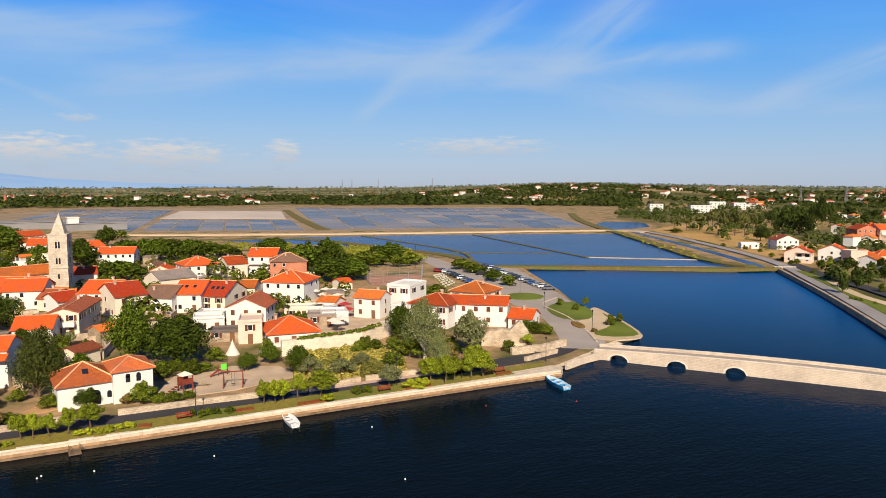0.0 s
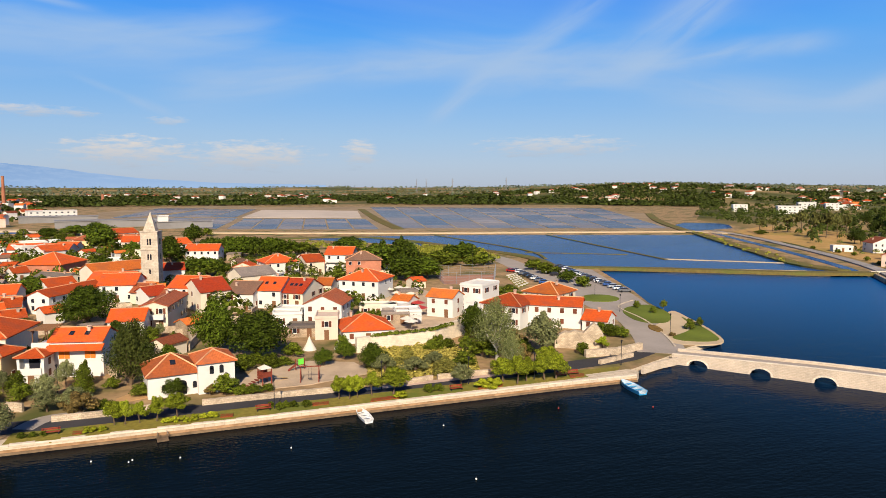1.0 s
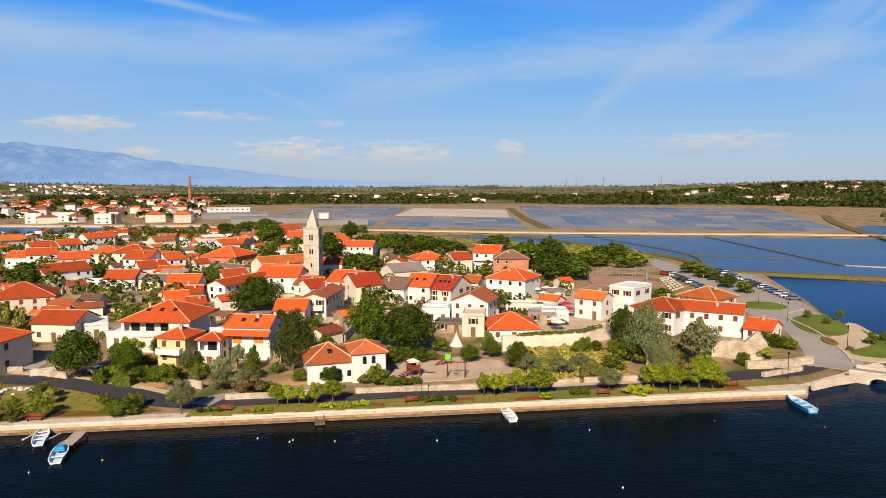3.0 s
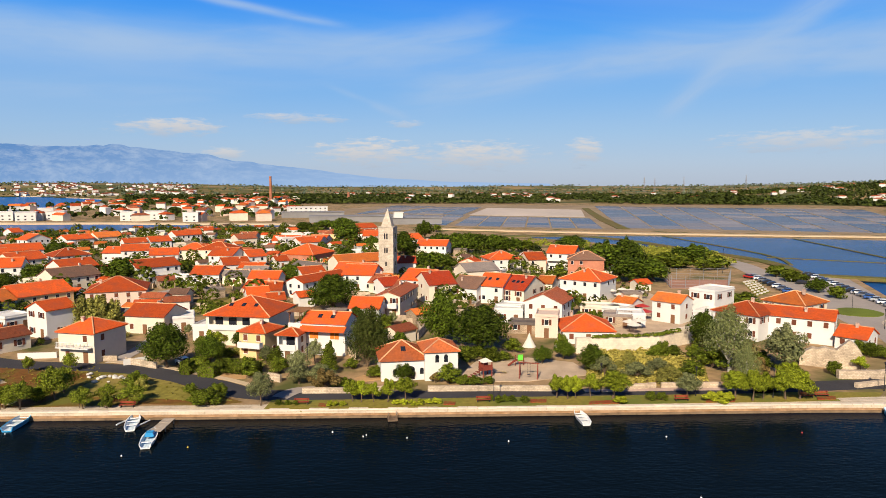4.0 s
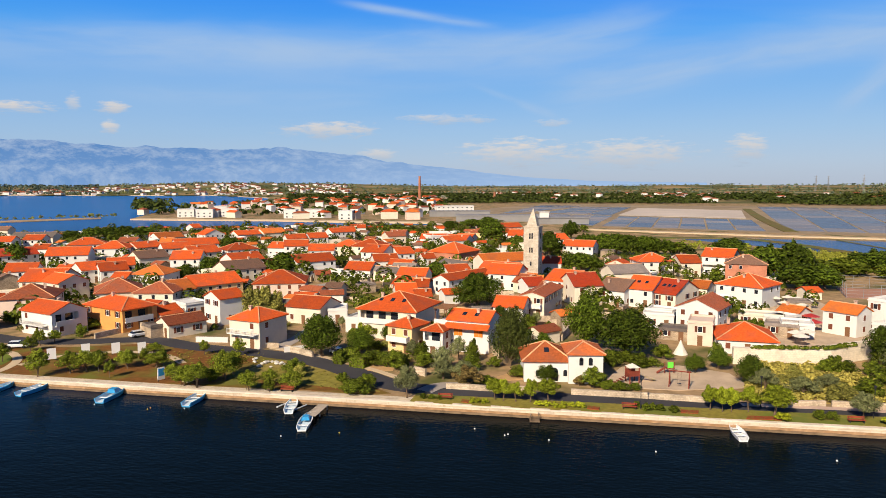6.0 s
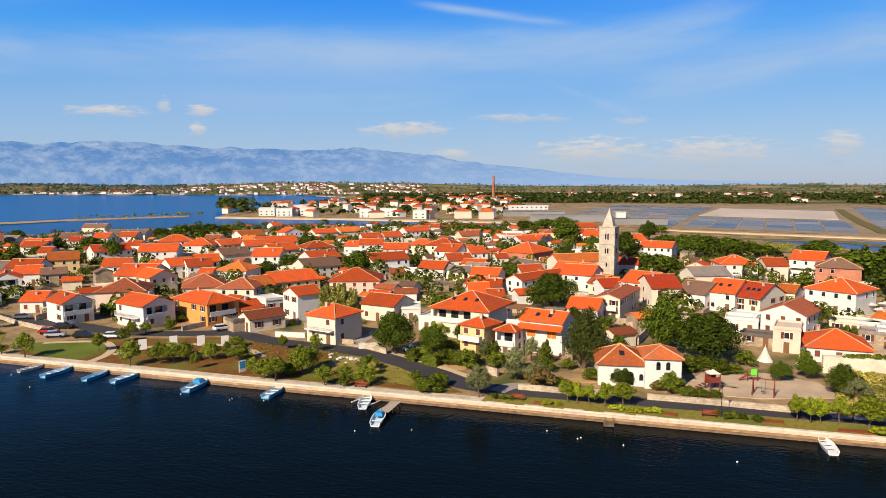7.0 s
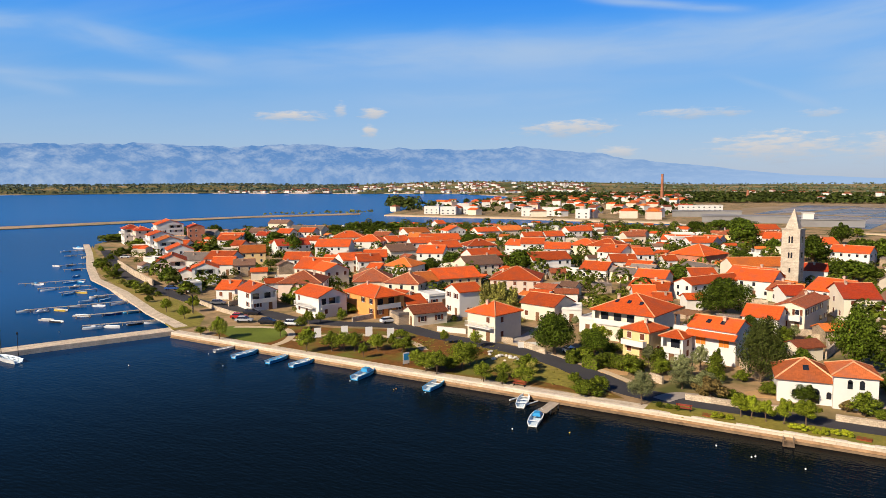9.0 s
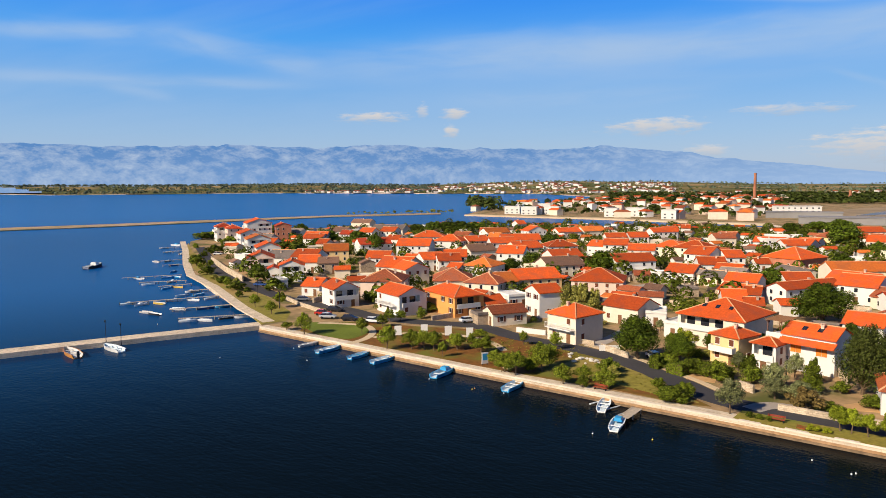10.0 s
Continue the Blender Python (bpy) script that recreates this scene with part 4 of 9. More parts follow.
wall_line("garden_wall", [(-51.4, 123.6), (-47.9, 125.7)], 1.1, 0.35, WALLS["white"], "white garden wall with gate")
wall_line("garden_wall", [(-50.5, 208.0), (-37.5, 192.8)], 1.2, 0.5, PALE_RUBBLE, "crumbling pale wall")

wall_line("garden_wall", [(-251.7, 178.6), (-215.7, 159.2), (-189.1, 146.3)], 2.2, 0.4, PALE_RUBBLE, "high pale garden wall along the west shore road")
wall_line("garden_wall", [(-152.8, 131.6), (-138.5, 125.5), (-126.7, 121.6)], 1.0, 0.4, PALE_RUBBLE, "low pale wall of a corner garden by the road")

# ---- salt pans and canals beyond the town ----
POOL = water_material("pool_water", (0.010, 0.045, 0.15), 0.3, 0.10, 0.42)
slab("pool", [(145.1, 240.8), (225.5, 193.1), (237.6, 182.5), (241.9, 208.2), (275.9, 268.6), (323.2, 356.3), (203.7, 403.9), (110.2, 423.3), (68.6, 419.5), (113.1, 362.6), (141.2, 318.6), (149.7, 273.7)], GZ - 0.5, GZ + 0.02, POOL, label="still blue water of the outer salt pools")
slab("pool", [(374.1, 442.6), (420.6, 479.0), (446.4, 455.7), (401.2, 403.3), (352.4, 388.6)], GZ - 0.5, GZ + 0.02, POOL, label="still blue canal pool")
slab("salt_pans", [(-47.4, 594.1), (53.1, 509.8), (221.6, 439.4), (349.9, 404.7), (408.3, 495.9), (513.3, 644.4), (559.5, 879.5), (454.3, 1024.5), (280.5, 1008.4), (108.7, 1032.4), (28.6, 996.2), (-41.9, 761.9)], GZ - 0.5, GZ + 0.03, MUD, label="brown mud banks between evaporation pans")


def pan_material():
    m = bpy.data.materials.new("pan_water")
    m.use_nodes = True
    nt = m.node_tree
    N, L = nt.nodes.new, nt.links.new
    oi, r = N("ShaderNodeObjectInfo"), N("ShaderNodeValToRGB")
    L(oi.outputs["Random"], r.inputs[0])
    el = r.color_ramp.elements
    el.new(0.35), el.new(0.7)
    for e, (pos, c) in zip(el, ((0.0, (0.05, 0.07, 0.13)), (0.35, (0.10, 0.11, 0.15)), (0.7, (0.17, 0.13, 0.12)), (1.0, (0.24, 0.19, 0.17)))):
        e.position, e.color = pos, (*c, 1)
    d, g, x, fr, k = N("ShaderNodeBsdfDiffuse"), N("ShaderNodeBsdfGlossy"), N("ShaderNodeMixShader"), N("ShaderNodeFresnel"), N("ShaderNodeMath")
    L(r.outputs[0], d.inputs["Color"])
    g.inputs["Roughness"].default_value, fr.inputs["IOR"].default_value = 0.12, 1.33
    k.operation = "MULTIPLY"
    L(fr.outputs[0], k.inputs[0])
    k.inputs[1].default_value = 0.45
    L(k.outputs[0], x.inputs[0]), L(d.outputs[0], x.inputs[1]), L(g.outputs[0], x.inputs[2])
    L(x.outputs[0], nt.nodes["Material Output"].inputs["Surface"])
    return m


def pan_field(c00, c10, c11, c01, cols, rows, gap):
    """A field of shallow pans laid out between four corners, each one a sheet of brine in its bank."""
    c00, c10, c11, c01 = (Vector(c) for c in (c00, c10, c11, c01))
    at = lambda u, v: c00.lerp(c10, u).lerp(c01.lerp(c11, u), v)
    for j in range(rows):
        for i in range(cols):
            u0, u1 = (i + gap) / cols, (i + 1 - gap) / cols
            v0, v1 = (j + gap) / rows, (j + 1 - gap) / rows
            q = [at(u0, v0), at(u1, v0), at(u1, v1), at(u0, v1)]
            bm = bmesh.new()
            top = [bm.verts.new((p.x, p.y, GZ + 0.14)) for p in q]
            low = [bm.verts.new((p.x, p.y, GZ)) for p in q]
            bm.faces.new(top)
            for k in range(4):
                bm.faces.new((low[k], low[(k + 1) % 4], top[(k + 1) % 4], top[k]))
            bmesh.ops.recalc_face_normals(bm, faces=bm.faces)
            tagged(mesh_object("salt_pan", bm, PAN), "shallow grey brine pan between mud banks", "salt pan", group="salt pans", kind="structure")


PAN = pan_material()
pan_field((158.1, 492.3), (353.4, 418.7), (569.0, 818.2), (273.4, 983.0), 9, 12, 0.03)
pan_field((36.5, 531.3), (143.0, 485.3), (173.2, 633.3), (64.5, 686.3), 6, 5, 0.035)
pan_field((-41.0, 605.9), (31.1, 534.0), (60.8, 699.9), (-17.6, 738.0), 4, 5, 0.035)
pan_field((-13.3, 760.5), (59.4, 712.7), (107.8, 959.0), (40.8, 968.1), 3, 6, 0.035)
pan_field((-58.0, 735.0), (-30.0, 765.0), (48.0, 1000.0), (-16.0, 1040.0), 2, 7, 0.04)
slab("salt_bed", [(65.2, 709.9), (174.6, 656.7), (218.4, 842.2), (109.5, 914.3)], GZ - 0.5, GZ + 0.3, SALT, label="bare pale salt bed")
slab("mud_flat", [(-65.3, 716.6), (-41.9, 761.9), (35.2, 993.1), (130.1, 1022.4), (102.0, 1120.8), (-18.0, 1065.8), (-81.1, 894.0)], GZ - 0.5, GZ + 0.06, MUD, label="brown dry mud flat")
DIKE_LINES = [
    ([(16.8, 491.6), (116.5, 447.5), (211.0, 418.4), (332.3, 384.3), (348.9, 356.0)], 9.0, SAND, 0.7),
    ([(55.5, 417.0), (114.0, 411.2), (141.2, 318.6), (149.7, 273.7), (141.2, 236.1)], 6.0, DIKE, 0.5),
    ([(139.0, 235.1), (180.6, 211.7), (216.8, 186.9), (243.6, 175.1)], 5.0, DIKE, 0.6),
    ([(334.3, 369.8), (275.9, 268.6), (241.9, 208.2), (237.6, 182.5)], 7.0, DIKE, 0.7),
    ([(159.9, 292.4), (200.1, 265.8)], 1.8, DIKE, 0.2),
    ([(202.9, 243.9), (244.4, 209.4)], 2.6, SAND, 0.2),
    ([(159.7, 414.6), (165.2, 306.4), (154.2, 263.3)], 1.6, DIKE, 0.3),
    ([(229.7, 391.0), (202.5, 241.4)], 1.6, DIKE, 0.3),
    ([(238.2, 897.8), (186.4, 651.0), (155.9, 478.9)], 9.0, DIKE, 0.4),
    ([(513.3, 644.4), (419.3, 513.5), (355.4, 409.8), (331.0, 364.9)], 8.0, DIKE, 0.6),
]
for pts, width, mat, up in DIKE_LINES:
    strip("dike", smooth_line(pts, 4), width, GZ - 0.6, GZ + up, mat, label="low bank between salt pans")
strip("canal_road", smooth_line([(362.7, 381.7), (338.1, 323.0), (307.6, 265.9), (280.7, 219.0), (253.8, 180.3), (222.0, 145.7), (195.7, 117.8), (171.5, 93.6), (151.8, 74.6)]), 5.0, GZ - 0.4, GZ + 0.5, BANK_ROAD, label="grey embankment road along the canal")
strip("canal", smooth_line([(346.0, 364.0), (287.0, 255.5), (253.2, 197.4), (238.4, 177.9)]), 4.5, GZ - 0.4, GZ + 0.12, POOL, label="narrow straight canal")
strip("shore_wall", smooth_line([(242.3, 173.7), (208.9, 136.9), (183.6, 110.3), (161.1, 87.7), (142.9, 70.0)]), 0.9, -1.0, GZ + 0.35, WALLS["stone"], label="grey stone bank of the lagoon")
slab("field", [(370.5, 372.4), (325.2, 281.2), (287.7, 218.2), (263.4, 178.1), (351.6, 219.1), (403.5, 281.6), (444.4, 357.9), (446.4, 416.2)], GZ - 0.4, GZ + 0.08, material("dry_field", (0.55, 0.33, 0.12), 0.95, 0.75, 0.3, 0.03, second=(0.34, 0.24, 0.07)), label="dry orange field")
slab("sand_spit", [(-616.0, 238.7), (-586.3, 317.0), (-560.5, 416.3), (-523.5, 534.9), (-456.2, 630.8), (-438.9, 606.8), (-500.1, 511.0), (-529.3, 393.1), (-552.7, 298.7), (-579.5, 224.4)], -1.0, 0.6, SPIT, label="long low sand spit in the bay")
strip("beach", smooth_line([(-395.5, 597.9), (-347.1, 595.0), (-301.7, 592.9), (-255.39999999999998, 593.2), (-209.5, 584.8), (-168.3, 577.2), (-127.19999999999999, 572.4), (-98.5, 571.5)]), 14, -1.0, GZ + 0.1, SAND, label="narrow pale beach across the bay")

# ---- the town, house by house: place, turn, width, depth, eaves ----
house(-59.6, 130.2, -16, 7.7, 8.5, 5.7, "hip", "x", "cream", "red", balcony=0.9, shut=True)
house(-77.2, 150.1, -32, 7.0, 6.5, 6.2, "gable", "y", "white", "red")
house(-33.0, 144.3, -12, 13.6, 13.4, 6.2, "hip", "x", "cream", "red", loggia=(-0.9, 0.4), skylights=3)
house(-28.0, 129.7, -21, 5.6, 5.9, 5.2, "hip", "y", "yellow", "red", balcony=0.85, skylights=1, shut=True)
villa_o = house(-15.1, 132.4, -15, 8.6, 6.8, 6.3, "gable", "x", "white", "red", shutters="orange", awning=0.86, windows=False, skylights=2)
bay = house(5.3, 114.4, 7, 5.6, 6.6, 5.0, "hip", "y", "white", "terracotta", windows=False, chimney=False)
wing = house(-1.0, 115.6, 7, 7.8, 8.6, 3.6, "hip", "x", "white", "terracotta", windows=False, chimney=False, skylights=1, pitch=0.5)
house(34.5, 160.7, -28, 9.0, 11.5, 5.1, "gable", "y", "white", "rust", chimney=False, shut=True)
house(30.6, 144.8, -15, 4.8, 7.3, 4.5, "flat", "x", "pink", "grey")
house(37.8, 140.6, -7, 10.5, 11.0, 2.8, "hip", "x", "white", "red")
house(32.6, 187.1, -36, 6.8, 13.3, 4.2, "gable", "x", "cream", "darkred", skylights=3)
house(25.6, 189.0, -28, 7.3, 12.2, 4.9, "gable", "x", "white", "red", skylights=2)
house(18.6, 189.4, -33, 8.0, 11.0, 4.3, "gable", "x", "white", "brown")
house(7.9, 189.3, 18, 7.9, 12.2, 5.5, "gable", "x", "cream", "darkred")
house(4.9, 196.8, -29, 9.3, 11.0, 5.5, "gable", "x", "white", "red")
house(-2.4, 173.5, -15, 6.0, 17.1, 5.4, "gable", "y", "cream", "rust", balcony=0.8, pitch=0.32)
house(-9.4, 163.4, -10, 7.3, 8.5, 3.6, "gable", "x", "white", "red")
house(-26.7, 204.4, -33, 6.3, 20.5, 4.6, "gable", "y", "white", "red")
house(-17.6, 236.0, 30, 17.0, 9.6, 6.4, "gable", "x", "cream", "orange", chimney=False)
house(-15.8, 218.8, -21, 12.4, 11.0, 5.0, "gable", "x", "white", "red")
house(-41.6, 288.0, -24, 15.2, 16.8, 4.0, "hip", "x", "brick", "red")
house(-36.3, 257.2, -42, 14.0, 8.2, 1.7, "gable", "x", "cream", "grey")
house(-69.3, 265.8, -13, 9.9, 11.0, 5.8, "gable", "x", "white", "red")
house(-64.7, 257.3, 26, 9.4, 9.8, 3.2, "gable", "x", "white", "red")
house(-64.2, 228.7, -24, 12.9, 4.9, 3.3, "gable", "x", "cream", "grey")
house(-54.8, 244.6, -5, 8.6, 6.1, 3.4, "gable", "x", "cream", "red")
house(-38.0, 196.7, 4, 4.2, 7.3, 2.8, "gable", "x", "white", "red")
house(-40.6, 184.9, 19, 5.7, 9.8, 2.8, "gable", "x", "white", "red")
house(-43.4, 212.1, -5, 9.2, 8.5, 4.0, "gable", "x", "white", "red")
house(-56.5, 154.4, -14, 9.6, 8.6, 4.0, "gable", "x", "cream", "red", shut=True)
house(-98.1, 183.1, 54, 14.4, 11.0, 4.4, "gable", "x", "yellow", "red")
house(-102.7, 172.8, 58, 5.5, 9.8, 4.2, "gable", "x", "white", "orange")
house(-79.1, 189.3, 17, 14.6, 13.4, 4.5, "hip", "x", "pink", "red")
house(-84.8, 230.0, 45, 14.5, 9.8, 5.8, "gable", "x", "white", "red", balcony=0.5)
house(-201.8, 331.2, 59, 14.2, 11.0, 5.0, "gable", "x", "white", "orange")
house(-166.1, 296.4, 40, 19.2, 11.0, 5.0, "gable", "x", "white", "red")
house(-165.0, 276.8, 45, 11.6, 9.8, 5.0, "gable", "x", "white", "red")
house(-132.1, 230.7, 16, 10.4, 11.0, 6.0, "gable", "x", "white", "red", balcony=0.9)
house(-144.2, 261.1, 56, 12.7, 11.0, 5.0, "gable", "x", "cream", "red")
house(-189.9, 356.1, 56, 11.6, 9.8, 5.0, "gable", "y", "white", "red")
house(-134.2, 275.7, 45, 13.4, 11.0, 5.0, "hip", "x", "white", "red")
house(-118.4, 245.9, 53, 12.7, 11.0, 4.0, "gable", "x", "white", "red")
house(-105.4, 216.6, 53, 13.9, 11.0, 4.5, "gable", "x", "cream", "brown")
house(-175.2, 369.0, 53, 14.6, 9.8, 4.0, "gable", "x", "white", "red")
house(-166.4, 384.2, 51, 14.1, 11.0, 4.0, "gable", "x", "cream", "orange")
house(-122.8, 295.5, -5, 9.0, 9.8, 4.0, "gable", "x", "white", "red")
house(-131.4, 333.9, 36, 10.3, 8.5, 5.0, "gable", "x", "white", "red")
house(-113.1, 289.4, 16, 10.4, 9.8, 5.5, "gable", "x", "white", "red")
house(-97.0, 276.8, 16, 10.5, 9.8, 5.0, "gable", "x", "white", "red")
house(-122.4, 340.8, 38, 9.8, 9.8, 5.0, "gable", "x", "white", "red")
house(-122.8, 382.0, 45, 14.5, 9.8, 5.0, "gable", "x", "white", "red")
house(-92.9, 302.9, 4, 12.9, 11.0, 4.5, "hip", "x", "cream", "red")
house(-81.0, 297.9, -12, 14.5, 12.2, 5.0, "hip", "x", "cream", "red")
house(-60.2, 268.4, 34, 7.0, 9.8, 5.0, "gable", "x", "white", "red")
house(-87.1, 368.0, 37, 10.6, 9.8, 4.0, "gable", "x", "cream", "rust")
house(-60.3, 351.5, 35, 10.7, 9.8, 5.5, "flat", "x", "white", "grey")
house(-51.2, 342.4, 36, 9.5, 9.8, 4.0, "gable", "x", "white", "red")
house(-130.3, 132.9, 66, 7.0, 9.4, 5.0, "gable", "y", "white", "red", loggia=(-0.9, 0.9), pitch=0.5)
house(-149.0, 142.2, 19, 5.8, 8.5, 3.0, "gable", "x", "white", "red")
house(-109.6, 134.0, 70, 8.0, 11.4, 5.2, "gable", "y", "white", "red", balcony=0.75, balcony_side=2, loggia=(-0.8, 0.5))
house(-98.7, 141.8, 66, 8.5, 15.1, 5.1, "hip", "y", "orange", "red", loggia=(-0.85, 0.7))
house(-130.2, 151.8, 28, 12.1, 12.2, 5.0, "hip", "x", "pink", "rust")
house(-142.5, 173.6, 12, 11.1, 12.2, 6.0, "gable", "x", "cream", "red")
house(-135.1, 169.9, 66, 8.4, 9.8, 6.0, "gable", "y", "cream", "red")
house(-177.5, 157.8, 47, 8.2, 8.4, 5.6, "gable", "y", "white", "red", loggia=(-0.75, 0.75), pitch=0.42)
house(-184.6, 156.0, 47, 4.2, 7.0, 4.0, "gable", "y", "white", "darkred", chimney=False)
house(-205.5, 167.5, 50, 9.6, 12.0, 5.8, "gable", "y", "pink", "red", loggia=(-0.1, 0.9), balcony=0.7, balcony_side=2)
house(-198.1, 185.6, 19, 10.3, 11.0, 5.0, "gable", "x", "white", "red")
house(-191.0, 179.2, 32, 7.9, 9.8, 4.0, "gable", "x", "white", "red")
house(-206.0, 208.3, 45, 10.2, 11.0, 5.0, "gable", "x", "yellow", "orange")
house(-181.1, 179.0, 43, 7.3, 7.7, 4.1, "gable", "x", "stone", "brown")
house(-160.3, 177.3, -38, 4.0, 5.1, 5.3, "gable", "x", "stone", "brown")
house(-171.3, 197.0, 27, 9.1, 9.8, 5.0, "gable", "x", "white", "red")
house(-213.9, 240.8, 57, 15.1, 11.0, 5.0, "gable", "x", "white", "darkred")
house(-267.9, 298.5, 16, 8.3, 9.8, 5.0, "gable", "x", "white", "red")
house(-261.4, 310.3, 16, 9.2, 9.8, 5.0, "gable", "x", "white", "red")
house(-282.6, 335.3, 12, 23.0, 11.0, 4.0, "gable", "x", "cream", "grey")
house(-190.4, 243.6, 25, 15.1, 12.2, 5.2, "gable", "x", "white", "red")
house(-209.1, 279.2, 33, 15.6, 12.2, 6.0, "hip", "x", "white", "red")
house(-188.6, 269.0, 16, 13.9, 12.2, 5.5, "hip", "x", "white", "red")
house(-181.0, 278.8, 61, 11.6, 9.8, 5.0, "gable", "x", "pink", "red")
house(-159.5, 248.4, 56, 12.1, 11.0, 4.0, "gable", "x", "cream", "brown")
house(-206.8, 333.4, 39, 10.2, 9.8, 5.0, "gable", "x", "cream", "red")
house(-154.9, 207.3, 57, 9.0, 9.8, 4.5, "gable", "x", "white", "red")
house(-146.6, 207.0, 45, 8.5, 9.8, 4.5, "gable", "x", "white", "red")
house(-149.5, 216.2, 34, 8.7, 9.8, 5.0, "gable", "x", "pink", "red")
house(-128.6, 204.0, 5, 10.9, 11.0, 4.0, "hip", "x", "white", "orange")
house(-118.5, 169.9, 35, 11.6, 13.4, 4.0, "hip", "x", "cream", "rust")
house(-104.2, 167.2, 9, 10.3, 9.8, 4.4, "hip", "x", "cream", "rust")
house(-321.4, 260.5, 60, 14.0, 15.0, 10.8, "gable", "y", "white", "red", loggia=(-0.1, 0.9), balcony=0.6, balcony_side=2, storeys=4, pitch=0.36)
house(-309.0, 268.5, 55, 9.0, 11.0, 9.0, "gable", "y", "brick", "darkred", storeys=3, pitch=0.36)
house(-338.0, 249.0, 62, 9.0, 12.0, 8.6, "hip", "y", "white", "darkred", balcony=0.8, balcony_side=2, storeys=3, loggia=(-0.8, 0.8))
house(-325.5, 246.5, 62, 8.0, 11.0, 8.2, "hip", "y", "pink", "darkred", balcony=0.8, balcony_side=2, storeys=3)
house(-288.7, 228.1, 62, 10.5, 13.0, 8.0, "gable", "y", "white", "red", balcony=0.8, balcony_side=2, storeys=3, pitch=0.36)
house(-257.0, 208.0, 58, 10.7, 12.8, 7.8, "gable", "y", "white", "orange", balcony=0.8, balcony_side=2, storeys=3, loggia=(-0.8, 0.6), pitch=0.36)
house(-232.0, 193.0, 55, 10.0, 13.0, 6.4, "gable", "y", "white", "red", balcony=0.7, balcony_side=2, pitch=0.4)
house(-268.2, 257.5, 27, 12.4, 11.0, 5.0, "gable", "x", "white", "red")
house(82.8, 138.4, -37, 14.6, 8.4, 5.2, "gable", "x", "white", "red", pitch=0.32, shut=True)
house(74.0, 142.4, -52, 10.0, 11.0, 5.4, "hip", "x", "white", "red", pitch=0.34)
house(91.9, 154.6, -59, 10.0, 10.0, 5.2, "hip", "x", "cream", "orange")
house(63.5, 157.8, -48, 7.1, 6.3, 5.1, "gable", "x", "white", "orange")
house(74.6, 161.0, -52, 6.5, 9.8, 7.0, "flat", "x", "white", "grey")
house(52.3, 192.0, -38, 12.1, 11.8, 5.8, "hip", "x", "white", "red")
house(63.6, 237.1, -15, 12.4, 11.0, 6.5, "hip", "x", "brick", "brown")
house(59.5, 253.5, -27, 10.3, 11.0, 7.0, "gable", "x", "white", "red", balcony=0.9)
house(35.5, 253.7, 9, 12.2, 11.0, 5.0, "hip", "x", "white", "red")
house(24.5, 260.0, -18, 10.3, 7.6, 2.2, "gable", "y", "cream", "red")
house(47.1, 251.0, 10, 7.0, 9.8, 5.0, "gable", "x", "cream", "red")
house(23.5, 228.2, 22, 12.0, 9.8, 4.0, "gable", "x", "cream", "grey")
house(322.9, 229.8, -26, 11.5, 9.5, 5.0, "gable", "y", "white", "rust")
house(273.8, 186.8, -62, 10.5, 9.0, 4.6, "gable", "y", "pink", "red", loggia=(-0.2, 0.9))
house(293.6, 184.2, -65, 10.5, 10.0, 4.8, "gable", "y", "white", "red")
house(400.1, 234.4, -32, 12.0, 12.0, 8.0, "gable", "y", "brick", "red", storeys=3)
house(407.9, 226.1, -33, 12.0, 12.0, 8.4, "gable", "x", "pink", "red", storeys=3, loggia=(-0.8, 0.8))
house(309.7, 240.1, -35, 9.0, 5.0, 2.6, "flat", "x", "white", "grey")
house(298.5, 174.2, -40, 9.0, 8.5, 3.6, "hip", "x", "cream", "red")
house(301.9, 167.6, -40, 7.0, 8.5, 3.8, "hip", "x", "pink", "red")
house(-88.7, 388.0, -4, 9.7, 9.8, 3.5, "gable", "x", "cream", "rust")
house(-62.1, 372.1, 16, 10.8, 9.8, 5.5, "flat", "x", "white", "grey")
house(-47.9, 349.6, -15, 11.8, 9.8, 4.0, "gable", "x", "white", "red")
house(-41.0, 388.4, -22, 9.3, 11.0, 5.0, "hip", "x", "yellow", "rust")
house(-122.1, 393.8, 27, 8.4, 9.8, 5.0, "gable", "x", "white", "red")
house(12.3, 304.8, -17, 13.6, 9.8, 5.5, "gable", "x", "white", "red")
house(1.1, 347.0, 27, 10.8, 11.0, 5.0, "gable", "x", "white", "red")
house(-27.7, 437.8, 31, 13.5, 11.0, 5.0, "gable", "x", "white", "red")
house(-19.1, 370.6, -5, 7.9, 11.0, 5.0, "gable", "x", "pink", "red")
house(-0.4, 251.5, 4, 6.9, 8.5, 4.0, "gable", "x", "white", "darkred")
house(-13.9, 213.4, -13, 9.9, 11.0, 5.0, "gable", "x", "white", "red")
house(-80.5, 136.6, -34, 6.0, 8.6, 2.9, "gable", "y", "cream", "rust", chimney=False)
house(-84.6, 133.6, -34, 4.2, 4.4, 2.3, "flat", "x", "stone", "grey", chimney=False, windows=False)
house(-90.4, 157.6, 57, 5.8, 7.3, 3.0, "flat", "x", "white", "grey")
house(-91.0, 147.0, 59, 5.4, 7.3, 2.6, "gable", "x", "white", "red")
house(-22.0, 128.6, -15, 4.2, 3.9, 4.6, "hip", "x", "white", "red", chimney=False, loggia=(-0.8, 0.8))
house(24.4, 159.9, -9, 6.6, 6.1, 3.0, "flat", "x", "white", "grey")
house(25.8, 147.8, -15, 6.2, 4.9, 2.0, "flat", "x", "stone", "grey")
